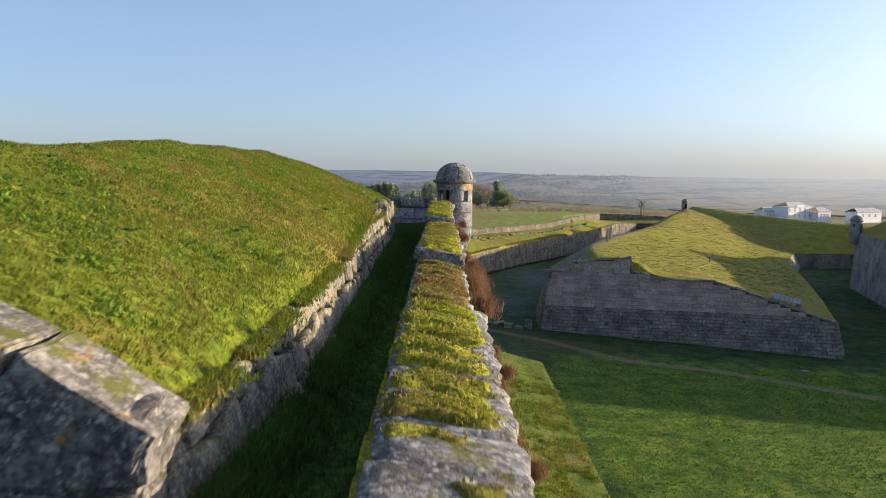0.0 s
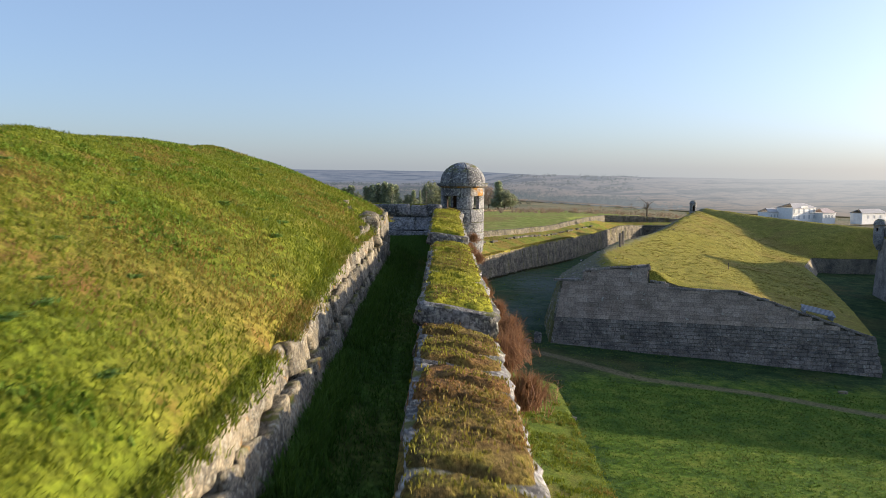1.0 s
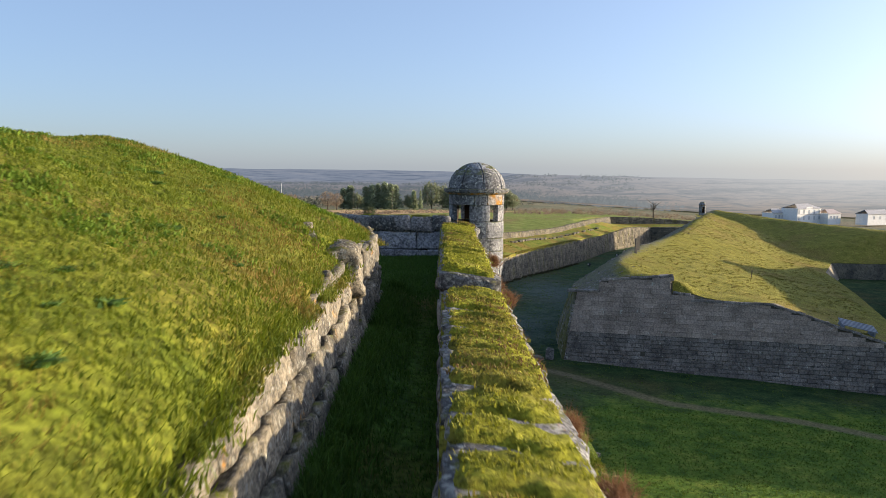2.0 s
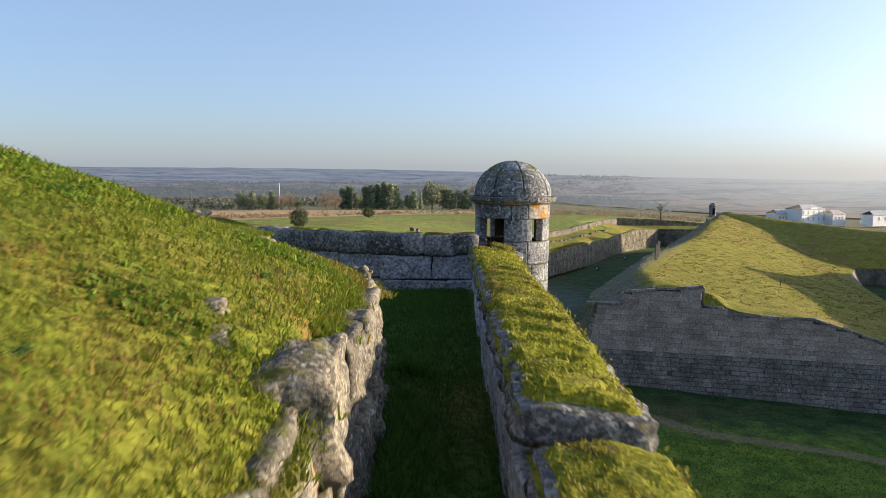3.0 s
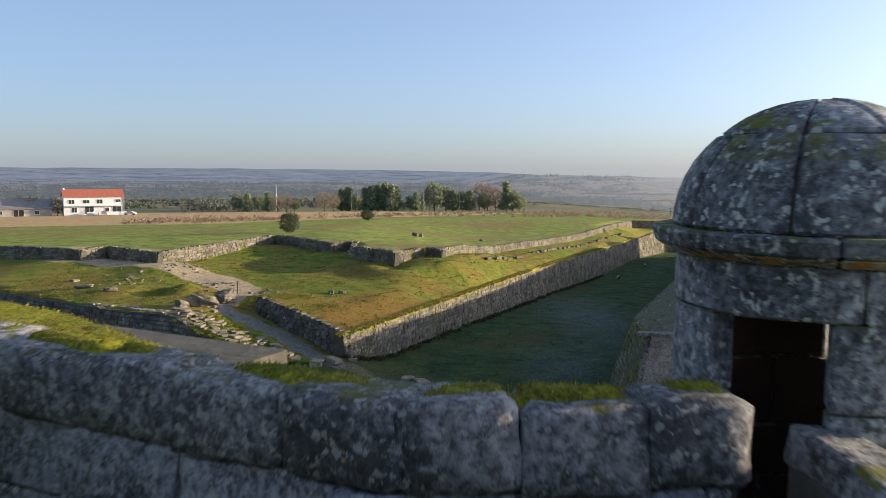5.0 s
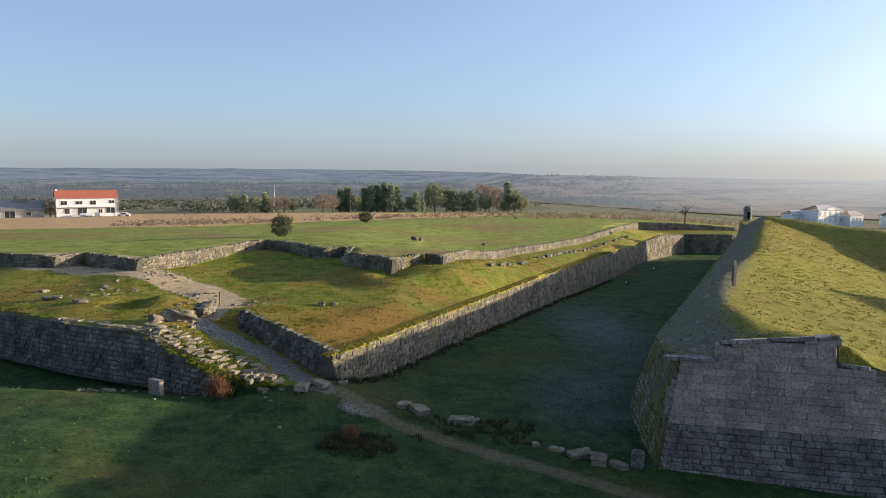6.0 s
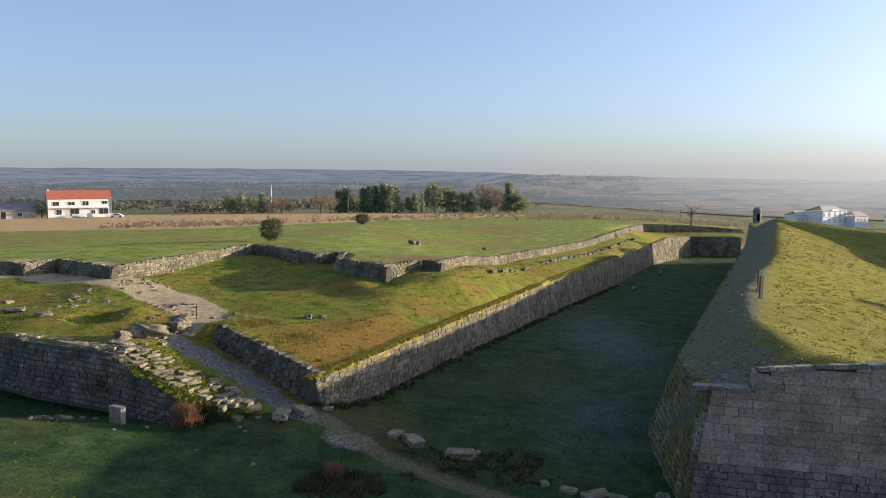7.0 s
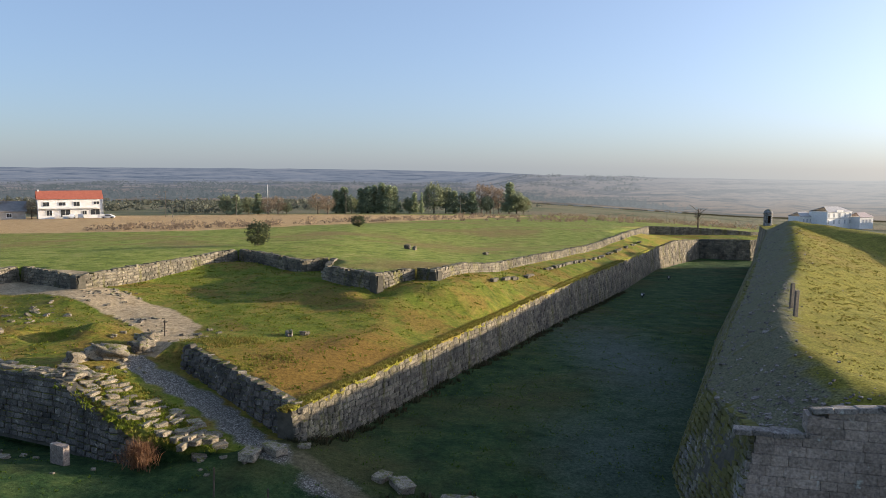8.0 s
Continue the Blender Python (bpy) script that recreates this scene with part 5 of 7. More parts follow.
def make_gorge():
    """The ravelin's rear wall: rough courses below, squared ashlar above, stepped and sloping top."""
    rng = random.Random(71)
    a, b = Vector((10.7, 86.6, -1.6)), Vector((40.5, 79.2, -3.05))
    d = Vector((b.x - a.x, b.y - a.y, 0))
    total = d.length
    d.normalize()
    q = Vector((-d.y, d.x, 0))

    def at(s, z):
        zb = lerp(a.z, b.z, s / total)
        return Vector((a.x, a.y, 0)) + d * s + q * ((z - zb) / 9.0) + Vector((0, 0, z))

    def edge(z):
        return max(0.0, (z + 1.6) * 0.165), total - max(0, (z + 3.05) * 0.22)
    vs, fs = [], []
    prof = [(s, z) for s, z in PROFILE]
    for s, z in prof:
        s_ = max(s, 0.9) if s < 1 else s
        lo = at(s_ if s > 0.1 else 0.05, -3.6)
        hi = at(s_ + 0.1, z)
        vs += [lo + q * 0.12, hi + q * 0.12, hi + q * 0.95, lo + q * 2.2]
    n = len(prof)
    for i in range(n - 1):
        o, p = 4 * i, 4 * i + 4
        fs += [(o, p, p + 1, o + 1), (o + 1, p + 1, p + 2, o + 2), (o + 2, p + 2, p + 3, o + 3)]
    fs += [(0, 1, 2, 3), (4 * n - 1, 4 * n - 2, 4 * n - 3, 4 * n - 4)]
    wall = tagged(mesh_object("wall_ravelin_gorge", vs, fs, MORTAR), "granite rear wall of the ravelin, ashlar over rough courses", "wall", kind="structure")
    z, upper, lower = -3.4, [], []
    while z < 6.6:
        ash = z > 1.05
        h = rng.uniform(0.36, 0.46) if ash else rng.uniform(0.3, 0.42)
        s0, s1 = edge(z + h / 2)
        s = s0 - rng.uniform(0, 0.5)
        while s < s1:
            ln = rng.uniform(0.6, 1.35) if ash else rng.uniform(0.4, 0.95)
            l0, l1 = max(s, s0), min(s + ln, s1)
            s += ln
            c = (l0 + l1) / 2
            if l1 - l0 < 0.15 or z + h * 0.6 > table(PROFILE, c):
                continue
            if abs(c - 7.15) < 0.35 and abs(z + h / 2 + 0.55) < 0.3:
                continue                                   # drain hole
            m = Matrix.Identity(4)
            up = (at(c, z + h) - at(c, z)).normalized()
            pr = rng.uniform(-0.01, 0.03) if ash else rng.uniform(-0.04, 0.06)
            for col, vec in ((0, d * (l1 - l0 - (0.008 if ash else 0.016))), (1, q * 0.4), (2, up * (h - (0.008 if ash else 0.016)))):
                for r in range(3):
                    m[r][col] = vec[r]
            m.translation = at(c, z + h / 2) + q * (0.2 - pr)
            t = 0.25 if ash else 0.8
            (upper if ash else lower).append(m @ pose(0, 0, 0, rng.gauss(0, t), rng.gauss(0, t), rng.gauss(0, t)))
        z += h
    for i, m in enumerate(upper[:300]):
        piece("ashlar_block", ASHBLOCK[i % 5], m, wall)
    if upper[300:]:
        tagged(stones_joined("ashlar_courses", ASHBLOCK, upper[300:], ASHLAR, wall), kind="stuff")
    for i, m in enumerate(lower[-300:]):
        piece("rough_block", ROUGHCOURSE[i % 5], m, wall)
    if lower[:-300]:
        tagged(stones_joined("rough_courses", ROUGHCOURSE, lower[:-300], ROUGH, wall), "dark rough-coursed granite", kind="stuff")
    for (s0, z0), (s1, z1) in zip(PROFILE, PROFILE[1:]):    # coping stones along the top
        if s1 - s0 < 0.3:
            continue
        s = s0
        while s < s1 - 0.1:
            ln = min(rng.uniform(0.5, 0.95), s1 - s)
            c = s + ln / 2
            zz = lerp(z0, z1, (c - s0) / (s1 - s0))
            sl = math.degrees(math.atan2(z1 - z0, s1 - s0))
            p = at(c + 0.15, zz) + q * 0.38
            piece("coping_stone", rng.choice(ROUGHCOURSE), Matrix.Translation(p) @ pose(0, 0, 0, -8 + rng.gauss(0, 4), -sl + rng.gauss(0, 2), math.degrees(math.atan2(d.y, d.x)) + rng.gauss(0, 3))
                  @ Matrix.Diagonal((ln * 1.02, 0.9, 0.24, 1)), wall)
            s += ln
    for s, z0, z1 in ((9.0, 4.7, 6.3), (3.35, 4.6, 5.75)):    # squared ends where the coping steps
        z = z0
        while z < z1 - 0.15:
            h = min(rng.uniform(0.36, 0.44), z1 - z)
            piece("ashlar_block", rng.choice(ASHBLOCK), Matrix.Translation(at(s + rng.uniform(-0.03, 0.03), z + h / 2) + q * 0.5) @ pose(0, 0, 0, 0, 0, math.degrees(math.atan2(d.y, d.x))) @ Matrix.Diagonal((0.7, 1.02, h - 0.01, 1)), wall)
            z += h
    return wall


gorge = make_gorge()

# ---- counterscarp, road and outwork walls ----


def faced_wall(name, label, base, top, height, lengths, seed, parts=(0, 0), thick=0.9, meshes=SCARPBLOCK, material=SCARP, proud=0.05, coping=True):
    """A coursed wall whose body lies on the left of its run; stones between the lengths 'parts' are pieces of their own."""
    rng = random.Random(seed)
    core = wall_core(name, [(x, y, z - 0.5) for x, y, z in base], [(x, y, z - 0.08) for x, y, z in top], thick, MORTAR, 1)
    tagged(core, label, "wall", kind="structure")
    total = run_length(base)
    p0, p1 = parts
    near = lay_courses(base, top, 1, height, lengths, 0.34, rng, proud, s0=p0, s1=p1, low=-0.3, joint=0.035, tilt=2.0) if p1 > p0 else []
    rest = near[290:]
    for m in near[:290]:
        piece("wall_stone", rng.choice(meshes), m, core)
    for a, b in ((0, p0), (p1, total)):
        if b - a > 0.5:
            rest += lay_courses(base, top, 1, height, lengths, 0.34, rng, proud, s0=a, s1=b, low=-0.3, joint=0.035, tilt=2.0)
    if coping:
        s = 0.3
        while s < total:
            t, d = along(top, s * run_length(top) / total)
            qv = Vector((-d.y, d.x, 0))
            rest.append(Matrix.Translation(t + qv * 0.3) @ pose(0, 0, 0, rng.gauss(0, 6), rng.gauss(0, 6), math.degrees(math.atan2(d.y, d.x)) + rng.gauss(0, 8))
                        @ Matrix.Diagonal((rng.uniform(0.4, 0.9), rng.uniform(0.4, 0.75), rng.uniform(0.16, 0.3), 1)))
            s += rng.uniform(0.45, 0.9)
    tagged(stones_joined("stone_courses", meshes, rest, material, core), kind="stuff")
    return core


def run(line, low, rise, back):
    """Base and top polylines over a plan line: low(x, y) and rise give the heights, back the batter."""
    pts = dense(line, 4)
    tops = shift_line(pts, back)
    base = [(x, y, low(x, y)) for x, y in pts]
    return base, [(tx, ty, rise(x, y)) for (tx, ty), (x, y) in zip(tops, pts)]


base, top = run(CS[6:11], ditch_z, lambda x, y: cover_z(*(lambda v: (v[0], v[1]))((x - 0.8, y + 0.4))) - 0.06, 0.3)
counterscarp = faced_wall("wall_counterscarp", "long granite counterscarp wall with a grassy edge", base, top, 0.36, (0.35, 0.9), 81, parts=(0, 26), coping=False)
base, top = run(CS[10:14], ditch_z, lambda x, y: cover_z(x - 0.4, y + 0.8) - 0.06, 0.3)
faced_wall("wall_ditch_end", "stone wall closing the end of the ditch", base, top, 0.5, (0.6, 1.2), 82)
FACESTONE = [stone_mesh("face_stone", FACEMAT, 250 + i, cuts=2, jitter=0.08, bevel=0.08) for i in range(5)]


def make_turf_lip():
    """Turf that has crept over the top of the counterscarp in uneven tongues."""
    rng = random.Random(86)
    line = dense(CS[6:11], 0.35)
    rows = [shift_line(line, d) for d in (0.2, 0.24, 0.27, 0.3, 0.42, 0.75, 1.3)]
    vs, fs = [], []
    for i, (x, y) in enumerate(line):
        e = cover_z(x - 0.8, y + 0.4)
        n = noise.noise((x * 0.9, y * 0.9, 3)) + 0.6 * noise.noise((x * 2.7, y * 2.7, 5))
        drop = max(0.03, 0.2 + 0.5 * n)
        bump = 0.05 * noise.noise((x * 1.6, y * 1.6, 9))
        for k, dz in enumerate((-drop, -0.62 * drop, -0.25 * drop, 0.02, 0.09, 0.07, -0.04)):
            vx, vy = rows[k][i]
            vs.append((vx + rng.uniform(-0.03, 0.03), vy + rng.uniform(-0.03, 0.03), e + dz + bump + rng.uniform(-0.03, 0.03)))
    for i in range(len(line) - 1):
        for k in range(6):
            a = 7 * i + k
            fs.append((a, a + 7, a + 8, a + 1))
    tagged(mesh_object("turf_lip", vs, fs, LIPTURF, smooth=True), "yellow-green turf creeping over the counterscarp's top", "turf", kind="structure")


make_turf_lip()
DARKCOURSE = [stone_mesh("wall_stone", DARKWALL, 230 + i, cuts=1, jitter=0.06, bevel=0.09) for i in range(5)]
left_base = [(-100, 146, 0.2), (-36.8, 106.3, 0.0), (-30.4, 102.3, 0.0), (-24.0, 99.35, 0.0), (-17.6, 95.15, -0.2)]
left_top = [(-100, 146.8, 3.4), (-37.1, 107.0, 3.4), (-30.6, 103.0, 3.42), (-24.1, 100.0, 3.45), (-17.75, 95.6, 0.9)]
faced_wall("wall_ramp_side", "dark granite wall beside the stepped ramp", left_base, left_top, 0.33, (0.4, 1.0), 83, parts=(74, 106), coping=False, meshes=DARKCOURSE, material=DARKWALL)
base = [(-9.75, 97.75, -0.3), (-14.0, 101.9, 1.0), (-18.9, 106.4, 2.6)]
top = [(-9.7, 98.35, 2.32), (-14.1, 102.5, 3.1), (-18.8, 107.0, 3.85)]
faced_wall("wall_road_side", "granite wall beside the gravel road", base[::-1], top[::-1], 0.36, (0.45, 1.0), 84, parts=(0, 13), meshes=DARKCOURSE, material=DARKWALL)
for i, (seg, seed) in enumerate(((OW[0:4], 85), (OW[3:5], 86), (OW[4:6], 87), (OW[5:7], 88), (OW[6:8], 89), (OW[7:9], 90), (OW[8:11], 91), (OW[10:12], 92), (OW[11:13], 93), (OW[12:16], 94), (OW[15:18], 95), (OW[17:19], 96))):
    base, top = run(seg, lambda x, y: cover_z(x, y) - 0.1, lambda x, y: plain_z(x, y) + 0.05, 0.2)
    faced_wall("wall_outwork_%d" % (i + 1), "low granite wall of the covered way", base, top, 0.3, (0.4, 0.95), seed, parts=(0, min(16, run_length(base))) if 0 < i < 10 else (0, 0), thick=0.6)

base = [(60.8, 218.4, -5.7), (43.4, 177, -4.6), (27.4, 138.2, -2.5), (11.5, 98, -1.5), (10.6, 87.0, -1.7)]
top = [(64, 217, 3.6), (47.0, 177, 3.65), (29.7, 136.5, 3.7), (13.2, 97.5, 3.8), (11.95, 87.5, 4.6)]
faced_wall("wall_ravelin_face_1", "battered mossy granite face of the ravelin", base[:4], top[:4], 0.4, (0.45, 1.1), 98, parts=(116, 129), meshes=FACESTONE, material=FACEMAT, proud=0.09, coping=True)
faced_wall("wall_ravelin_face_2", "mossy granite shoulder of the ravelin beside its rear wall", base[3:], top[3:], 0.36, (0.4, 0.9), 97, parts=(0, 10.9), meshes=FACESTONE, material=FACEMAT, proud=0.09, coping=True)


def make_ravelin_corner():
    """Worn corner stones, laid by turns along either face."""
    rng = random.Random(99)
    z = -1.9
    k = 0
    while z < 4.5:
        h = rng.uniform(0.3, 0.42)
        f = (z + 1.7) / 6.4
        x, y = lerp(10.62, 11.85, f), lerp(86.72, 87.22, f)
        for turn, dx, dy in ((-14, 0.46, 0.2), (80, 0.3, 0.42)):
            ln = rng.uniform(0.55, 0.8) * (1.25 if (k + (turn > 50)) % 2 else 0.9)
            piece("corner_stone", rng.choice(FACESTONE), pose(x + dx, y + dy, z + h / 2, rng.gauss(0, 2), rng.gauss(0, 2), turn + rng.gauss(0, 3)) @ Matrix.Diagonal((ln * 1.15, 0.62, h * 1.02, 1)), gorge)
        z += h
        k += 1


make_ravelin_corner()



def make_rubble():
    rng = random.Random(171)
    mats = []
    while len(mats) < 1000:
        y = 88 + 120 * rng.random() ** 1.7
        x = 12.6 + 0.425 * max(0, y - 97.5) + abs(rng.gauss(0, 2.6))
        if not inside(RAV, x, y):
            continue
        k = rng.uniform(0.05, 0.14) if rng.random() < 0.96 else rng.uniform(0.16, 0.28)
        mats.append(pose(x, y, rav_z(x, y) + 0.1 * k, rng.gauss(0, 14), rng.gauss(0, 14), rng.uniform(0, 360)) @ Matrix.Diagonal((k * rng.uniform(1, 1.8), k, k * 0.6, 1)))
    tagged(stones_joined("rubble", ROUGHCOURSE, mats, ROUGH), "loose stones along the ravelin's worn grassy edge", "rubble", kind="stuff")


make_rubble()

# ---- neighbouring work beyond the ravelin's far ditch ----


def make_right_work():
    top = [(54.5, 69.0, 5.7), (67.3, 130.5, 5.7), (98, 152, 7.0), (132, 166, 7.2), (200, 205, 6.0), (200, 60, 6.0)]
    inner = [(62.5, 75.5, 8.7), (76, 133, 8.7), (101, 145, 8.8), (135, 158, 8.8), (190, 190, 8.0), (190, 70, 8.0)]
    n = len(top)
    fs = [(i, (i + 1) % n, (i + 1) % n + n, i + n) for i in range(n)] + [tuple(range(n, 2 * n))]
    tagged(mesh_object("bastion_top", top + inner, fs, RAVTURF), "grass bank on top of the neighbouring bastion", "bank", kind="structure")
    foot = [(x - 1.2, y - 0.5, -6) for x, y, _ in top]
    fs = [(i, i + n, (i + 1) % n + n, (i + 1) % n) for i in range(n)]
    tagged(mesh_object("wall_bastion", top + foot, fs, ROUGH), "dark granite scarp of the neighbouring bastion", "wall", kind="structure")


make_right_work()
for label, px, py, pz, turn in (("small distant sentry box on the ravelin's point", 68.6, 228.4, -8.8, 40), ("small distant sentry box on the neighbouring bastion", 66.8, 129.8, -7.6, 80)):
    tagged(copy_thing(sentry_box, pose(px, py, pz, 0, 0, turn)), label)

# ---- berm at the foot of our scarp ----


def make_berm():
    xs = [2.2, 3.5, 5.0, 6.5, 7.9, 8.25]
    zs = [1.9, 1.3, 0.75, 0.35, 0.1, 0.0]
    ys = [-14 + 2 * k for k in range(41)]
    vs, fs = [], []
    for y in ys:
        for x, z in zip(xs, zs):
            vs.append((x, min(y, 66.5 - 0.4 * (x - 5)), z + 0.08 * noise.noise((x * 0.7, y * 0.5, 4))))
        vs.append((8.5, min(y, 66), -2.2))
    for j in range(len(ys) - 1):
        for i in range(6):
            a = 7 * j + i
            fs.append((a, a + 1, a + 8, a + 7))
    k = 7 * (len(ys) - 1)
    vs.append((2.2, 67.5, -2.2))
    fs.append(tuple(range(k, k + 7)) + (len(vs) - 1,))
    tagged(mesh_object("berm", vs, fs, BERMTURF, smooth=False), "grassy berm at the foot of the scarp", "bank", kind="structure")


make_berm()


# ---- loose stones, ramp steps, posts ----
BOULDER = [rock_mesh("boulder", BOULDERMAT, 120 + i, 9, 0.26, 2.6) for i in range(6)]


def stone_thing(name, label, category, x, y, z, sx, sy, sz, turn, seed, tip=(0, 0), group=""):
    ob = new(name, BOULDER[seed % 6])
    ob.matrix_basis = pose(x, y, z + sz * 0.38, tip[0], tip[1], turn) @ Matrix.Diagonal((sx, sy, sz, 1))
    return tagged(ob, label, category, group)


STEPSLAB = [stone_mesh("step_stone", BOULDERMAT, 240 + i, cuts=2, jitter=0.09, bevel=0.09) for i in range(5)]


def make_ramp_steps():
    """Rows of broken slabs climbing beside the wall, with a ragged stone edge along the top."""
    rng = random.Random(131)
    ramp = tagged(new("stepped_ramp"), "ruined stone ramp of broken steps and turf", "ramp", kind="structure")
    for k in range(17):
        s = k / 16
        cx, cy = lerp(-24.0, -15.4, s), lerp(100.3, 95.0, s)
        for j in range(4):
            x, y = cx + 0.25 + j * 0.42 + rng.uniform(-0.2, 0.2), cy + 0.3 + j * 0.66 + rng.uniform(-0.2, 0.2)
            if rng.random() < 0.2:
                continue
            piece("step_stone", rng.choice(STEPSLAB), pose(x, y, max(ramp_z(x, y), ditch_z(x, y)) + rng.uniform(-0.04, 0.08), rng.uniform(-7, 7), rng.uniform(-4, 12), 57 + rng.uniform(-25, 25))
                  @ Matrix.Diagonal((rng.uniform(0.55, 1.05), rng.uniform(0.3, 0.5), rng.uniform(0.2, 0.32), 1)), ramp)
    for k in range(9):                                      # fallen slabs at the foot
        x, y = rng.uniform(-16.0, -13.6), rng.uniform(95.2, 97.2)
        piece("step_stone", rng.choice(STEPSLAB), pose(x, y, ground_z(x, y) + 0.06, rng.uniform(-9, 9), rng.uniform(-9, 9), rng.uniform(0, 180)) @ Matrix.Diagonal((rng.uniform(0.7, 1.25), rng.uniform(0.5, 0.8), 0.26, 1)), ramp)
    for k in range(46):
        x = rng.uniform(-33, -22.6)
        y = 100.1 - (x + 24) * 0.46 + rng.uniform(0.0, 1.5)
        piece("step_stone", rng.choice(STEPSLAB), pose(x, y, cover_z(x, y) + rng.uniform(-0.02, 0.08), rng.uniform(-8, 8), rng.uniform(-8, 8), -30 + rng.uniform(-35, 35))
              @ Matrix.Diagonal((rng.uniform(0.4, 1.0), rng.uniform(0.3, 0.7), rng.uniform(0.14, 0.3), 1)), ramp)


make_ramp_steps()
for k, (x, y, sx, sy, sz, a) in enumerate(((-23.3, 105.4, 2.1, 1.4, 1.35, 15), (-22.0, 107.9, 1.45, 1.2, 1.2, 60), (-22.5, 110.1, 1.4, 1.0, 1.0, 10), (-24.7, 104.1, 1.2, 0.75, 1.0, 60), (-24.2, 102.4, 1.5, 0.8, 0.5, 20), (-23.0, 101.9, 1.3, 0.8, 0.5, 150))):
    stone_thing("boulder", "large pale granite boulder lying beside the road", "boulder", x, y, ground_z(x, y) - 0.1, sx * 1.1, sy * 1.1, sz * 0.85, a, k, tip=(9 * math.sin(2.1 * k), 14 * math.cos(1.7 * k)), group="boulders by the road")
def make_chips():
    """Small broken stones strewn beside the dirt road and at the ramp's head."""
    rng = random.Random(133)
    mats = []
    for cx, cy, r, n in ((-30.9, 126.0, 1.6, 26), (-35.0, 120.0, 1.8, 22), (-33.5, 116.5, 1.5, 14), (-26.0, 118.0, 1.6, 16), (-24.0, 113.0, 1.4, 12), (-19.5, 113.5, 1.2, 12), (-21.5, 104.8, 0.9, 10), (-13.0, 95.6, 1.4, 14), (-26.0, 95.6, 1.2, 10)):
        for _ in range(n):
            x, y, k = cx + rng.gauss(0, r), cy + rng.gauss(0, r), rng.uniform(0.1, 0.42)
            mats.append(pose(x, y, ground_z(x, y) + 0.06 * k, rng.gauss(0, 12), rng.gauss(0, 12), rng.uniform(0, 360)) @ Matrix.Diagonal((k * rng.uniform(1, 1.7), k, k * 0.55, 1)))
    tagged(stones_joined("stone_chips", STEPSLAB, mats, BOULDERMAT), "small pale stone chips strewn beside the dirt road", "rubble", kind="stuff")


make_chips()
for k, (x, y, sx, sy, sz) in enumerate(((-37, 112.5, 1.8, 1.0, 0.4), (-33.5, 110.5, 1.2, 0.7, 0.35), (-40, 117, 1.0, 0.6, 0.3), (-13.1, 113.9, 1.0, 0.5, 0.4), (-12.0, 114.4, 0.7, 0.5, 0.35),
                                        (-6.5, 165, 0.9, 0.6, 0.7), (4.5, 168, 0.9, 0.6, 0.45), (-5.5, 164.4, 0.7, 0.5, 0.6))):
    stone_thing("field_stone", "weathered stone half sunk in the grass", "stone", x, y, ground_z(x, y), sx, sy, sz, 37 * k, k + 1, group="stones in the grass")
for k, (x, y, s) in enumerate(((-25.4, 96.4, 0.7), (-25.0, 95.9, 0.55), (-19.5, 94.3, 0.35), (-14.2, 96.4, 1.1), (-13.4, 96.0, 0.8), (-11.5, 95.0, 1.5), (-10.4, 95.7, 1.4), (-9.0, 96.9, 0.7), (-4.6, 95.2, 1.2), (-3.5, 94.4, 1.6),
                               (-0.7, 92.8, 1.6), (0.2, 93.2, 0.8), (3.8, 89.2, 0.7), (5.0, 88.4, 0.9), (6.3, 87.7, 1.4), (7.3, 87.1, 1.5), (8.3, 86.4, 1.1), (33.5, 72.8, 0.7), (8.9, 61.3, 0.7), (8.8, 62.2, 0.5), (-21.0, 93.0, 0.25), (-15.5, 91.0, 0.3), (-12.0, 89.5, 0.3))):
    ob = new("ditch_stone", STEPSLAB[k % 5])
    ob.matrix_basis = pose(x, y, ground_z(x, y) + 0.1 * s, 4 * math.sin(k), 5 * math.cos(3 * k), 53 * k) @ Matrix.Diagonal((s, s * 0.6, s * 0.3, 1))
    tagged(ob, "flat granite stone lying on the ditch floor", "stone", "stones in the ditch")


def upright(name, label, category, x, y, z, w, d, h, material, turn, seed, bevel=0.1):
    me = stone_mesh(name, material, seed, cuts=3, jitter=0.03, bevel=bevel, smooth=False)
    ob = new(name, me)
    ob.matrix_basis = pose(x, y, z + h / 2 - 0.05, 0, 2, turn) @ Matrix.Diagonal((w, d, h, 1))
    return tagged(ob, label, category)


upright("stone_slab", "pale squared stone slab standing against the wall", "slab", -21.5, 94.9, ditch_z(-21.5, 95), 1.05, 0.4, 1.15, ASHLAR, -28, 141, 0.03)
upright("standing_stone", "upright rounded boundary stone at the ravelin's corner", "stone", 9.4, 86.4, ditch_z(9.4, 86.4), 0.75, 0.35, 1.15, GRANITE, -10, 142, 0.16)
for k, (x, y, h) in enumerate(((21.9, 106.6, 1.65), (22.9, 109.6, 1.7))):
    ob = upright("wooden_post", "grey weathered wooden post standing in the turf", "post", x, y, rav_z(x, y), 0.3, 0.16, h + 0.1, WOOD, 20, 143 + k, 0.08)
    tagged(ob, group="posts on the ravelin")
for k, (x, y, h) in enumerate(((-22.0, 112.5, 1.3), (-12.4, 91.4, 1.5), (-9.5, 90.0, 1.4), (-2.0, 91.0, 1.4), (-18.2, 95.2, 1.2), (36, 108, 0.9))):
    ob = upright("thin_post", "thin dark marker post in the grass", "post", x, y, ground_z(x, y) if x < 30 else rav_z(x, y), 0.08, 0.08, h, BARK, 10, 150 + k, 0.1)
    tagged(ob, group="marker posts")


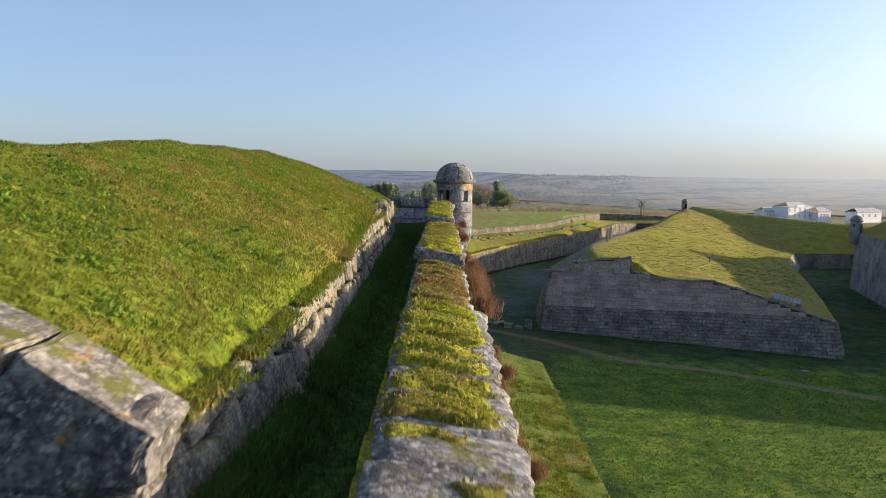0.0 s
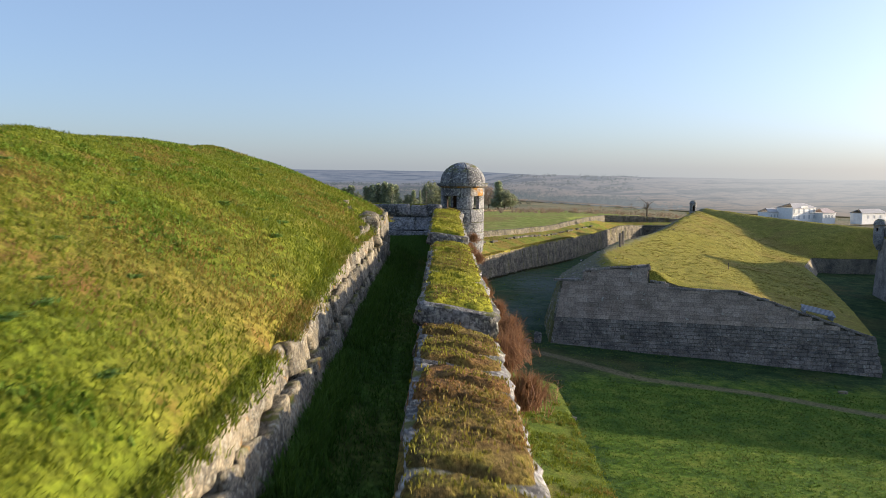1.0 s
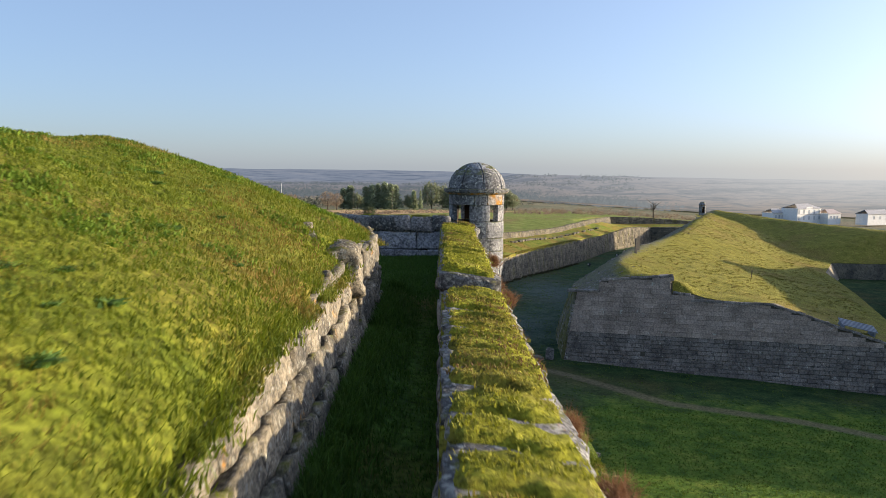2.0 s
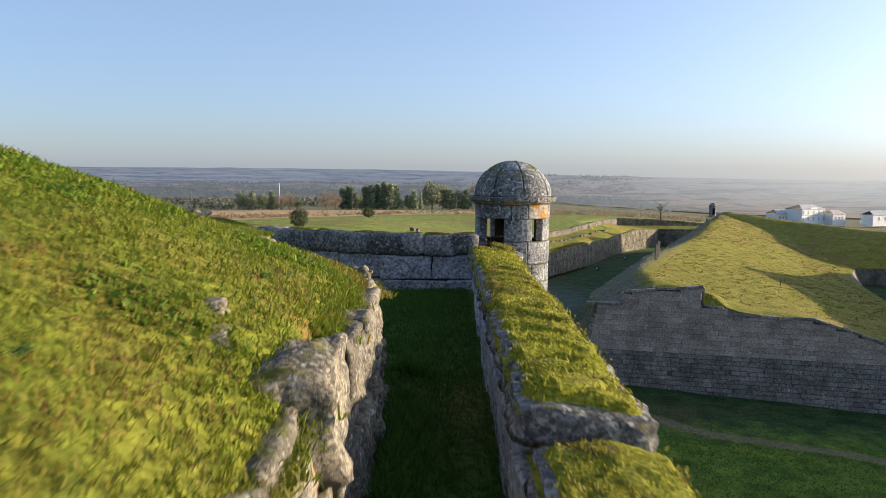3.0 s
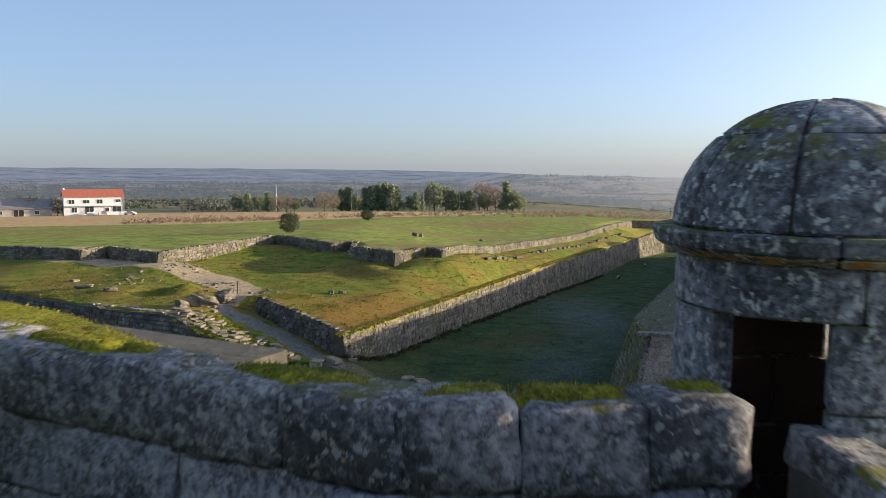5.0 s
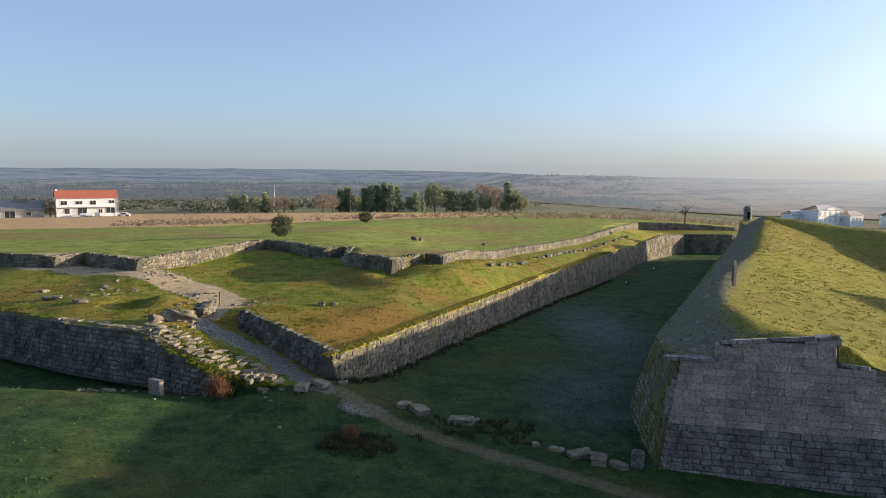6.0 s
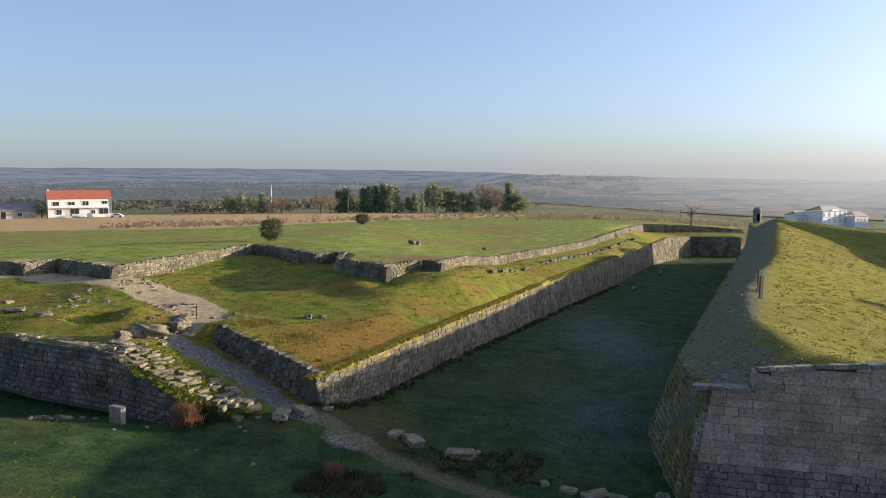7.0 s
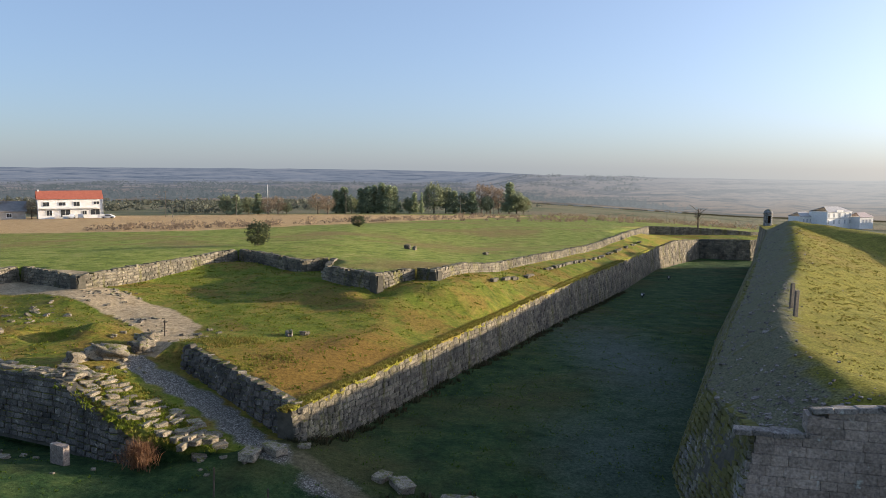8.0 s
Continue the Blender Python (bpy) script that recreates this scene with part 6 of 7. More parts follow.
def make_ground_lamp():
    """A squat floodlight housing on a short stalk, its pale lens towards the wall."""
    lamp = tagged(new("ground_floodlight"), "small dark floodlight standing on the ditch floor", "floodlight", group="floodlights in the ditch")
    bm = bmesh.new()
    box(bm, -0.3, 0.3, -0.22, 0.22, 0.3, 0.75)
    bmesh.ops.bevel(bm, geom=bm.edges[:], offset=0.05, segments=2, affect="EDGES")
    part("housing", bm, DARKGLASS, lamp)
    bm = bmesh.new()
    box(bm, -0.24, 0.02, -0.25, -0.2, 0.42, 0.68)
    part("lens", bm, WHITEWASH, lamp, "pale glass lens")
    bm = bmesh.new()
    bmesh.ops.create_cone(bm, segments=10, radius1=0.14, radius2=0.07, depth=0.6, cap_ends=True, matrix=pose(0, 0, 0.05))
    part("stalk", bm, DARKGLASS, lamp)
    return lamp


lamp = make_ground_lamp()
for k, (x, y) in enumerate(((29.8, 179.2), (41.2, 205.6))):
    (lamp if k == 0 else copy_thing(lamp, pose(x, y, 0))).matrix_basis = pose(x, y, ditch_z(x, y), 0, 0, -20 + 30 * k)
SILL = [(2.4, 140.0), (5.6, 149.0), (11.2, 162.0), (18.5, 178.5), (28.6, 201.0), (38.5, 224.0)]


def make_sill():
    """A broken line of sunken stones along the covered way, below its wall."""
    rng = random.Random(143)
    line = dense(shift_line(SILL, -1.6), 0.9)
    mats = []
    for x, y in line:
        if noise.noise((x * 0.25, y * 0.25, 2)) < -0.12:
            continue
        k = rng.uniform(0.5, 1.2)
        mats.append(pose(x + rng.gauss(0, 0.12), y + rng.gauss(0, 0.12), cover_z(x, y) + 0.06, rng.gauss(0, 5), rng.gauss(0, 5), 66 + rng.gauss(0, 9)) @ Matrix.Diagonal((k, rng.uniform(0.35, 0.6), rng.uniform(0.24, 0.42), 1)))
    sill = tagged(new("stone_sill"), "broken line of sunken stones along the covered way", "kerb", kind="structure")
    for m in mats:
        piece("sill_stone", rng.choice(SCARPBLOCK), m, sill)


make_sill()


def make_rack():
    rack = tagged(new("slatted_platform"), "blue-grey slatted metal platform on the ramp", "platform")
    for k in range(5):
        bm = bmesh.new()
        box(bm, -1.5, 1.5, k * 0.42, k * 0.42 + 0.2, 0.25, 0.33)
        part("slat", bm, SLATS, rack)
    for x in (-1.3, 1.3):
        bm = bmesh.new()
        box(bm, x - 0.06, x + 0.06, 0, 1.9, -0.5, 0.25)
        part("bearer", bm, SLATS, rack)
    rack.matrix_basis = pose(36.2, 83.5, rav_z(36.2, 83.5) + 0.1, 8, 12, -14)


make_rack()

# ---- rocks of the broken revetment at the bank's end ----


REVROCK = [rock_mesh("revetment_rock", RUBBLE, 170 + i, 10, 0.11, 6.5) for i in range(5)]


def make_revetment():
    rng = random.Random(161)
    wall = tagged(new("wall_revetment"), "broken revetment of big pale granite rocks", "wall", kind="structure")
    # x, y, z of the middle, size along the face, depth, height, turn
    rows = [(-4.5, 36.75, 14.0, 0.65, 0.7, 0.75, 70), (-4.62, 36.75, 14.42, 0.4, 0.6, 0.42, 60), (-4.85, 37.3, 14.15, 0.6, 0.6, 0.6, 120), (-4.62, 36.1, 14.45, 0.62, 0.6, 0.5, 82), (-4.58, 36.1, 13.95, 0.75, 0.7, 0.6, 78),
            (-4.7, 35.45, 14.4, 0.72, 0.6, 0.6, 76), (-4.68, 35.4, 13.85, 0.9, 0.7, 0.6, 80), (-4.85, 34.55, 14.0, 1.0, 0.7, 0.62, 84), (-4.85, 34.75, 14.5, 0.7, 0.6, 0.42, 80),
            (-4.92, 33.85, 14.55, 1.05, 0.7, 0.62, 86), (-4.95, 33.7, 14.05, 1.1, 0.7, 0.5, 88), (-5.15, 33.0, 14.65, 0.8, 0.7, 0.6, 100), (-5.2, 32.95, 14.1, 0.9, 0.7, 0.7, 110), (-5.5, 32.65, 14.5, 0.6, 0.5, 0.5, 130)]
    for x, y, z, sx, sy, sz, a in rows:
        piece("revetment_rock", rng.choice(REVROCK), pose(x - 0.2, y, z - 0.03, rng.uniform(-6, 6), rng.uniform(-6, 6), a) @ Matrix.Diagonal((sx * 0.95, sy * 1.0, sz * 0.97, 1)), wall)
    for k in range(16):
        u = k / 15
        x, y = lerp(-2.7, -5.3, u), lerp(31.2, 32.35, u)
        piece("revetment_rock", rng.choice(BOULDER), pose(x + rng.uniform(-0.1, 0.1), y + rng.uniform(-0.1, 0.05), rng.uniform(13.4, 14.15), rng.uniform(-9, 9), rng.uniform(-9, 9), 30 + rng.uniform(-30, 30))
              @ Matrix.Diagonal((rng.uniform(0.35, 0.6), 0.35, rng.uniform(0.3, 0.5), 1)), wall)
    for x, y, sx, sy, sz, a, up in ((-2.12, 30.5, 0.24, 0.36, 0.24, 20, -0.08), (-3.85, 30.5, 0.55, 0.3, 0.12, 20, -0.1), (-6.3, 34.6, 1.1, 0.6, 0.2, 30, -0.12),
                                    (-6.6, 38.3, 0.6, 0.5, 0.35, 60, -0.08), (-5.3, 36.0, 0.6, 0.4, 0.2, 10, -0.1), (-4.9, 30.6, 0.45, 0.25, 0.12, 30, -0.1)):
        stone_thing("bank_rock", "granite rock showing through the grass bank", "rock", x, y, bank_z(x, y) + up, sx, sy, sz, a, int(a), group="rocks in the bank")
    stone_thing("bank_rock", "pale rock fallen on the wall walk", "rock", -4.1, 37.2, walk_z(-4.1, 37.2), 0.22, 0.2, 0.24, 0, 3, group="rocks in the bank")


make_revetment()

# ---- grass, tufts, shrubs ----


def scatter(n, seed, x0, x1, y0, y1, ok, zf, weight=None):
    rng = random.Random(seed)
    out = []
    while len(out) < n:
        x, y = rng.uniform(x0, x1), rng.uniform(y0, y1)
        if ok(x, y) and (weight is None or rng.random() < weight(x, y)):
            out.append((x, y, zf(x, y) - 0.02))
    return out


spots = scatter(78000, 201, -9, -1.9, 4.2, 40, lambda x, y: inside(BANK, x, y), bank_z, lambda x, y: 0.35 + 0.65 * step(-9, -2, x))
tagged(blades("bank_grass", spots, BLADES, (0.02, 0.085), 0.006, 1.3, 11, None, 4), "long green and straw-coloured grass on the bank", "grass", kind="stuff")
spots = scatter(26000, 202, -7, -0.55, 3, 40, lambda x, y: not inside(BANK, x, y), walk_z)
tagged(blades("walk_grass", spots, WALKBLADES, (0.03, 0.12), 0.007, 1.0, 12, None, 5), "shaded green grass on the wall walk", "grass", kind="stuff")


rng0 = random.Random(219)
spots = []
for cx, cy, r, n in ((-2.55, 24.6, 0.3, 50), (-3.1, 23.2, 0.3, 24), (-2.3, 22.2, 0.25, 20), (-3.4, 14.5, 0.35, 40), (-2.8, 12.3, 0.3, 36), (-4.3, 17.5, 0.4, 40), (-3.6, 10.4, 0.3, 30), (-2.9, 30.9, 0.4, 60), (-3.6, 31.4, 0.35, 50), (-2.4, 26.7, 0.2, 40), (-2.4, 28.6, 0.12, 16), (-5.1, 20.2, 0.4, 40)):
    for _ in range(2 * n):
        x, y = min(-2.0, cx + rng0.gauss(0, r)), cy + rng0.gauss(0, r * 1.3)
        spots.append((x, y, bank_z(x, y) - 0.02))
tagged(blades("dry_bracken", spots, BRACKEN, (0.03, 0.09), 0.004, 1.7, 23, None, 4), "reddish-brown dead bracken patches on the bank", "bracken", kind="stuff")
rng0 = random.Random(220)
spots = []
for _ in range(90):                                         # low clover and weeds in the turf
    cx, cy, r = -2.2 - 5.5 * rng0.random() ** 1.2, rng0.uniform(5, 31), rng0.uniform(0.08, 0.3)
    for _ in range(int(380 * r)):
        x, y = min(-2.0, cx + rng0.gauss(0, r)), cy + rng0.gauss(0, r)
        spots.append((x, y, bank_z(x, y) - 0.01))
tagged(blades("weeds", spots, WEED, (0.03, 0.08), 0.014, 1.6, 28, None, 4), "bright green broad-leaved weeds in the bank's turf", "weeds", kind="stuff")
spots = []
for cx, cy, r, n in ((-18.3, 110.8, 0.8, 240), (-15.6, 111.0, 0.8, 220), (-17.0, 109.0, 0.7, 160), (-12.6, 106.4, 0.9, 120), (-24.2, 107.6, 0.7, 90)):
    for _ in range(n):
        x, y = cx + rng0.gauss(0, r), cy + rng0.gauss(0, r)
        spots.append((x, y, cover_z(x, y) - 0.02))
tagged(blades("dead_weeds", spots, DRYBLADES, (0.08, 0.3), 0.025, 1.6, 29, None, 4), "brown dead weeds on the covered way by the road", "weeds", kind="stuff")
rng0 = random.Random(218)
spots = []
for k in range(5200):
    y = rng0.uniform(4.6, 31)
    x = -1.42 - 0.01 * min(16, y - 4) + abs(rng0.gauss(0, 0.14))
    if noise.noise((y * 0.8, 3, 7)) > -0.3:
        spots.append((x, y, walk_z(x, y) - 0.03))
for k in range(2600):
    p = along([(*q, 0) for q in REV_FACE], rng0.uniform(0.8, 4.6))[0]
    x, y = p.x + abs(rng0.gauss(0.1, 0.25)), p.y + rng0.gauss(0, 0.1)
    spots.append((x, y, walk_z(x, y) - 0.03))
tagged(blades("wall_foot_grass", spots, WALKBLADES, (0.1, 0.28), 0.009, 0.9, 22, None, 4), "tall grass along the foot of the retaining wall", "grass", kind="stuff")


rng0 = random.Random(208)
spots = []
for k in range(9000):
    y = rng0.uniform(4.4, 31.2)
    x = table([(4, -1.8), (14, -1.88), (20, -2.0), (24.9, -2.0), (25.5, -2.05), (31, -2.02)], y) + rng0.gauss(0.03, 0.09)
    if noise.noise((y * 1.1, 0, 7)) > -0.25:
        spots.append((x, y, bank_z(min(x, -1.9), y) - 0.06))
for k in range(1500):                                       # long grass hanging over the broken revetment
    p = along([(*q, 0) for q in REV_FACE], rng0.uniform(0.9, 4.5))[0]
    x, y = p.x - 0.38 - abs(rng0.gauss(0.0, 0.25)), p.y + rng0.gauss(0, 0.15)
    spots.append((x, y, bank_z(x, y) - 0.02))
tagged(blades("edge_grass", spots, BLADES, (0.04, 0.13), 0.007, 1.5, 19, None, 4), "grass hanging over the retaining wall", "grass", kind="stuff")


def clump_spots(n, seed, area, ok, zf, radius, per):
    rng = random.Random(seed)
    out = []
    while len(out) < n * per:
        x, y = rng.uniform(area[0], area[1]), rng.uniform(area[2], area[3])
        if not ok(x, y):
            continue
        for _ in range(per):
            a, r = rng.uniform(0, 6.28), radius * rng.random() ** 0.7
            out.append((x + r * math.cos(a), y + r * math.sin(a), zf(x, y) - 0.02))
    return out


spots = clump_spots(2400, 203, (12, 66, 84, 200), lambda x, y: inside(RAV, x, y) and near_line(RAV + RAV[:1], x, y) > 1.5 and near_line(RAV[-3:], x, y) > 5.2 and y > 88, rav_z, 0.5, 6)
tagged(blades("ravelin_tussocks", spots, DRYBLADES, (0.04, 0.12), 0.05, 1.5, 13, None, 3), "dry yellow grass tussocks on the ravelin", "grass", kind="stuff")
spots = clump_spots(1500, 204, (-45, 45, 98, 165), lambda x, y: zone(x, y) == 1 and near_line(ROAD, x, y) > 1.6 and near_line([q for q, _ in DIRT], x, y) > 3.0 and not inside(RAMP, x, y), cover_z, 0.5, 5)
tagged(blades("covered_way_tufts", spots, BLADES, (0.05, 0.16), 0.04, 1.2, 14, None, 3), "rough grass tufts on the covered way", "grass", kind="stuff")
spots = clump_spots(420, 215, (-26, -13.5, 94.5, 103.5), lambda x, y: inside(RAMP, x, y) and near_line(ROAD, x, y) > 2.0, ramp_z, 0.35, 6)
tagged(blades("ramp_tufts", spots, BLADES, (0.06, 0.22), 0.03, 1.2, 25, None, 3), "grass tufts between the broken ramp steps", "grass", kind="stuff")
spots = clump_spots(2600, 205, (-40, 45, 45, 180), lambda x, y: zone(x, y) == 0 and not inside(RAV, x, y) and (x > 9 or y > 70) and near_line(PATH, x, y) > 0.9, ditch_z, 0.6, 4)
tagged(blades("ditch_tufts", spots, DITCHBLADES, (0.05, 0.16), 0.03, 1.0, 15, None, 3), "rough grass tufts on the ditch floor", "grass", kind="stuff")
spots = scatter(26000, 217, 8.6, 46, 36, 72, lambda x, y: near_line(PATH, x, y) > 0.8, ditch_z)
tagged(blades("ditch_grass", spots, DITCHBLADES, (0.06, 0.17), 0.03, 0.9, 27, None, 2), "short green grass on the ditch floor", "grass", kind="stuff")


def berm_z(x, y):
    return table([(2.2, 1.9), (3.5, 1.3), (5.0, 0.75), (6.5, 0.35), (7.9, 0.1), (8.3, 0.0)], x)


spots = clump_spots(1500, 214, (2.4, 8.2, 16, 60), lambda x, y: noise.noise((x * 0.6, y * 0.4, 5)) > -0.2, berm_z, 0.3, 8)
tagged(blades("berm_tufts", spots, BLADES, (0.08, 0.24), 0.02, 1.0, 24, None, 3), "rough grass tufts on the berm", "grass", kind="stuff")
EDGE = shift_line(CS[6:11], 0.62)
spots = clump_spots(1500, 206, (-12, 14, 97, 146), lambda x, y: near_line(EDGE, x, y) < 0.3, lambda x, y: cover_z(x, y) - 0.05, 0.22, 7)
spots += clump_spots(600, 207, (12, 40, 140, 190), lambda x, y: near_line(EDGE, x, y) < 0.4, lambda x, y: cover_z(x, y) - 0.05, 0.3, 5)
tagged(blades("wall_edge_tufts", spots, DRYBLADES, (0.1, 0.34), 0.035, 1.3, 16, None, 3), "dry grass hanging over and below the counterscarp", "grass", kind="stuff")


spots = clump_spots(420, 209, (-10, 40, 97, 190), lambda x, y: zone(x, y) == 0 and near_line(CS[6:10], x, y) < 1.0, ditch_z, 0.4, 7)
spots += clump_spots(70, 210, (-10, 2, 84, 93), lambda x, y: near_line(PATH, x, y) > 1.2 and math.hypot(x + 7, y - 87.5) < 2.2, ditch_z, 0.5, 8)
spots += clump_spots(60, 211, (-4, 4, 87, 94), lambda x, y: near_line(PATH, x, y) > 1.0 and y > 89, ditch_z, 0.4, 6)
tagged(blades("brambles", spots, BRAMBLE, (0.12, 0.45), 0.03, 1.3, 20, None, 4), "dark brambles along the foot of the counterscarp", "brambles", kind="stuff")


def leaf_cloud(name, centres, size, material, parent=None, seed=1, per=6, spread=0.3):
    """Foliage: loose bunches of small triangles round each centre."""
    rng = np.random.default_rng(seed)
    c = np.repeat(np.array(centres, float), per, axis=0)
    n = len(c)
    c += rng.normal(0, spread, (n, 3))
    tri = rng.normal(0, 1, (n, 3, 3))
    tri /= np.linalg.norm(tri, axis=2, keepdims=True)
    v = (c[:, None, :] + tri * size * rng.uniform(0.5, 1.3, (n, 1, 1))).reshape(-1, 3)
    f = np.arange(3 * n).reshape(-1, 3)
    return mesh_object(name, v.tolist(), f.tolist(), material, parent)


def trunk_mesh(name, height, r0, r1, parent, seed, limbs=5, reach=0.3, material=None):
    rng = random.Random(seed)
    bm = bmesh.new()

    def limb(a, b, ra, rb, k=6):
        m = Matrix.Translation((Vector(a) + Vector(b)) / 2) @ (Vector(b) - Vector(a)).to_track_quat("Z", "Y").to_matrix().to_4x4()
        bmesh.ops.create_cone(bm, segments=k, radius1=ra, radius2=rb, depth=(Vector(b) - Vector(a)).length, matrix=m, cap_ends=True)
    limb((0, 0, -0.3), (0, 0, height * 0.55), r0, (r0 + r1) / 2)
    limb((0, 0, height * 0.55), (rng.uniform(-0.1, 0.1), 0, height), (r0 + r1) / 2, r1)
    for _ in range(limbs):
        z = height * rng.uniform(0.35, 0.9)
        a = rng.uniform(0, 6.28)
        ln = height * reach * rng.uniform(0.6, 1.1)
        tip = (ln * math.cos(a), ln * math.sin(a), z + ln * 0.7)
        limb((0, 0, z), tip, r0 * 0.35, r0 * 0.08, 5)
        if limbs > 7:
            for _ in range(3):
                b = a + rng.uniform(-0.9, 0.9)
                mid = Vector((0, 0, z)).lerp(Vector(tip), rng.uniform(0.4, 0.9))
                limb(mid, mid + Vector((math.cos(b), math.sin(b), 0.8)) * ln * 0.45, r0 * 0.16, r0 * 0.04, 4)
    return part(name, bm, material or BARK, parent)


def make_tree(kind, height, width, seed):
    rng = random.Random(seed)
    words = {"conifer": ("tall dark green conifer in the tree row", "tree"), "broad": ("broad dark evergreen tree in the tree row", "tree"), "bare": ("leafless brown tree in the tree row", "tree"), "bush": ("round dark evergreen bush in the field", "bush")}
    t = tagged(new("bush" if kind == "bush" else kind + "_tree" if kind != "conifer" else "conifer"), *words[kind])
    pts = []
    n = {"conifer": 230, "broad": 260, "bare": 240, "bush": 320}[kind]
    for _ in range(n):
        a = rng.uniform(0, 6.28)
        if kind == "conifer":
            f = rng.random() ** 1.3
            r = width * 0.5 * (1 - f) ** 1.05 * (0.75 + 0.4 * math.sin(f * 21 + a)) * rng.uniform(0.35, 1.05)
            pts.append((r * math.cos(a), r * math.sin(a), height * (0.1 + 0.9 * f)))
        else:
            v = Vector((rng.gauss(0, 1), rng.gauss(0, 1), rng.gauss(0, 1))).normalized() * rng.uniform(0.55, 1.0)
            lump = 1 + 0.3 * noise.noise(v * 1.8 + Vector((seed, 0, 0)))
            low = 0.42 if kind != "bush" else 0.5
            pts.append((v.x * width * 0.5 * lump, v.y * width * 0.5 * lump, height * (0.56 if kind != "bush" else 0.5) + v.z * height * low * lump))
    mat = {"conifer": CONIFER, "broad": BROADLEAF, "bare": BAREBRUSH, "bush": BUSHLEAF}[kind]
    trunk_mesh("trunk", height * (0.9 if kind == "conifer" else 0.6), 0.03 * height, 0.008 * height, t, seed, 6)
    leaf_cloud("crown", pts, height * (0.038 if kind != "bare" else 0.022), mat, t, seed, 13, height * 0.035)
    return t


def place_row(kinds, seed):
    protos = {}
    rng = random.Random(seed)
    for kind, x, d, h, w in kinds:
        key = (kind, rng.randrange(2))
        if key not in protos:
            protos[key] = (make_tree(kind, 10.0, {"conifer": 4.6, "broad": 8.5, "bare": 7.5, "bush": 9.5}[kind], seed + len(protos)), False)
        y = d
        z = ground_z(x, y) - 0.1
        ob, used = protos[key]
        m = pose(x, y, z, 0, 0, rng.uniform(0, 360))
        ref = {"conifer": 4.6, "broad": 8.5, "bare": 7.5, "bush": 9.5}[kind]
        if not used:
            protos[key] = (ob, True)
        else:
            ob = copy_thing(ob, m)
        ob.matrix_basis = m @ Matrix.Diagonal((w / ref, w / ref, h / 10.0, 1))
        tagged(ob, group={"conifer": "row of conifers", "broad": "evergreen trees", "bare": "leafless trees", "bush": "bushes in the field"}[kind])


def bearing(px, d):
    """Plan position at depth d along a bearing given as sideways per unit depth."""
    return px * d - 1.8, 44 + d


ROWTREES = []
for b, kind, h, w, d in ((-0.262, "broad", 10, 9, 345), (-0.25, "conifer", 9.5, 5, 340), (-0.236, "broad", 9, 9, 350), (-0.224, "conifer", 10, 5, 345), (-0.212, "bare", 9, 7, 340), (-0.2, "bare", 9.5, 8, 345), (-0.19, "broad", 6, 6, 350),
                         (-0.152, "bare", 11, 9, 350), (-0.14, "bare", 10, 7, 345), (-0.13, "conifer", 12, 6, 370), (-0.121, "conifer", 13.5, 6.5, 372), (-0.112, "broad", 10, 7, 365), (-0.1, "conifer", 13, 6, 372), (-0.092, "conifer", 14, 6, 370),
                         (-0.084, "conifer", 14.5, 6, 374), (-0.075, "conifer", 15.5, 6.5, 372), (-0.067, "conifer", 14.5, 6, 370), (-0.06, "conifer", 14, 6, 374), (-0.042, "broad", 9, 7, 375), (-0.036, "conifer", 11, 4, 372),
                         (-0.027, "conifer", 11, 2.6, 370), (-0.012, "broad", 17, 12, 380), (0.002, "broad", 15, 9, 384), (0.012, "conifer", 12, 6, 382), (0.024, "broad", 12, 8, 386), (0.034, "conifer", 12, 6, 384), (0.045, "bare", 18, 11, 395),
                         (0.056, "bare", 17, 11, 398), (0.052, "broad", 10, 8, 386), (0.066, "bare", 15, 9, 395), (0.079, "conifer", 17, 7, 390), (0.088, "broad", 13, 11, 390), (0.096, "broad", 10, 9, 392),
                         (-0.53, "bare", 9, 7, 292), (-0.495, "bare", 8, 6, 292), (-0.485, "conifer", 10, 2.5, 294)):
    x, y = bearing(b, d)
    ROWTREES.append((kind, x, y, h * 0.84, w * (1.4 if kind == "conifer" and w > 3 else 0.9)))
for x, y, h, w in ((-25.7, 158.4, 3.4, 3.4), (-20.5, 232, 2.8, 3.4)):
    ROWTREES.append(("bush", x, y, h, w))
place_row(ROWTREES, 300)


def make_bare_tree():
    t = tagged(new("dead_tree"), "gnarled leafless tree beyond the outworks", "tree")
    trunk_mesh("trunk", 5.0, 0.3, 0.07, t, 321, 16, 0.36)
    x, y = 66, 268
    t.matrix_basis = pose(x, y, ground_z(x, y))


make_bare_tree()


def make_shrub(seed, colour, label, height=0.8, n=420, cat="shrub"):
    rng = np.random.default_rng(seed)
    a = rng.uniform(0, 2 * np.pi, n)
    r = np.abs(rng.normal(0, 0.22, n))
    spots_ = np.stack([r * np.cos(a), r * np.sin(a), rng.uniform(0, height * 0.55, n)], 1)
    t = tagged(new("shrub"), label, cat)
    ob = blades("foliage", spots_.tolist(), colour, (height * 0.25, height * 0.7), 0.008, 1.1, seed, t, 3)
    return t


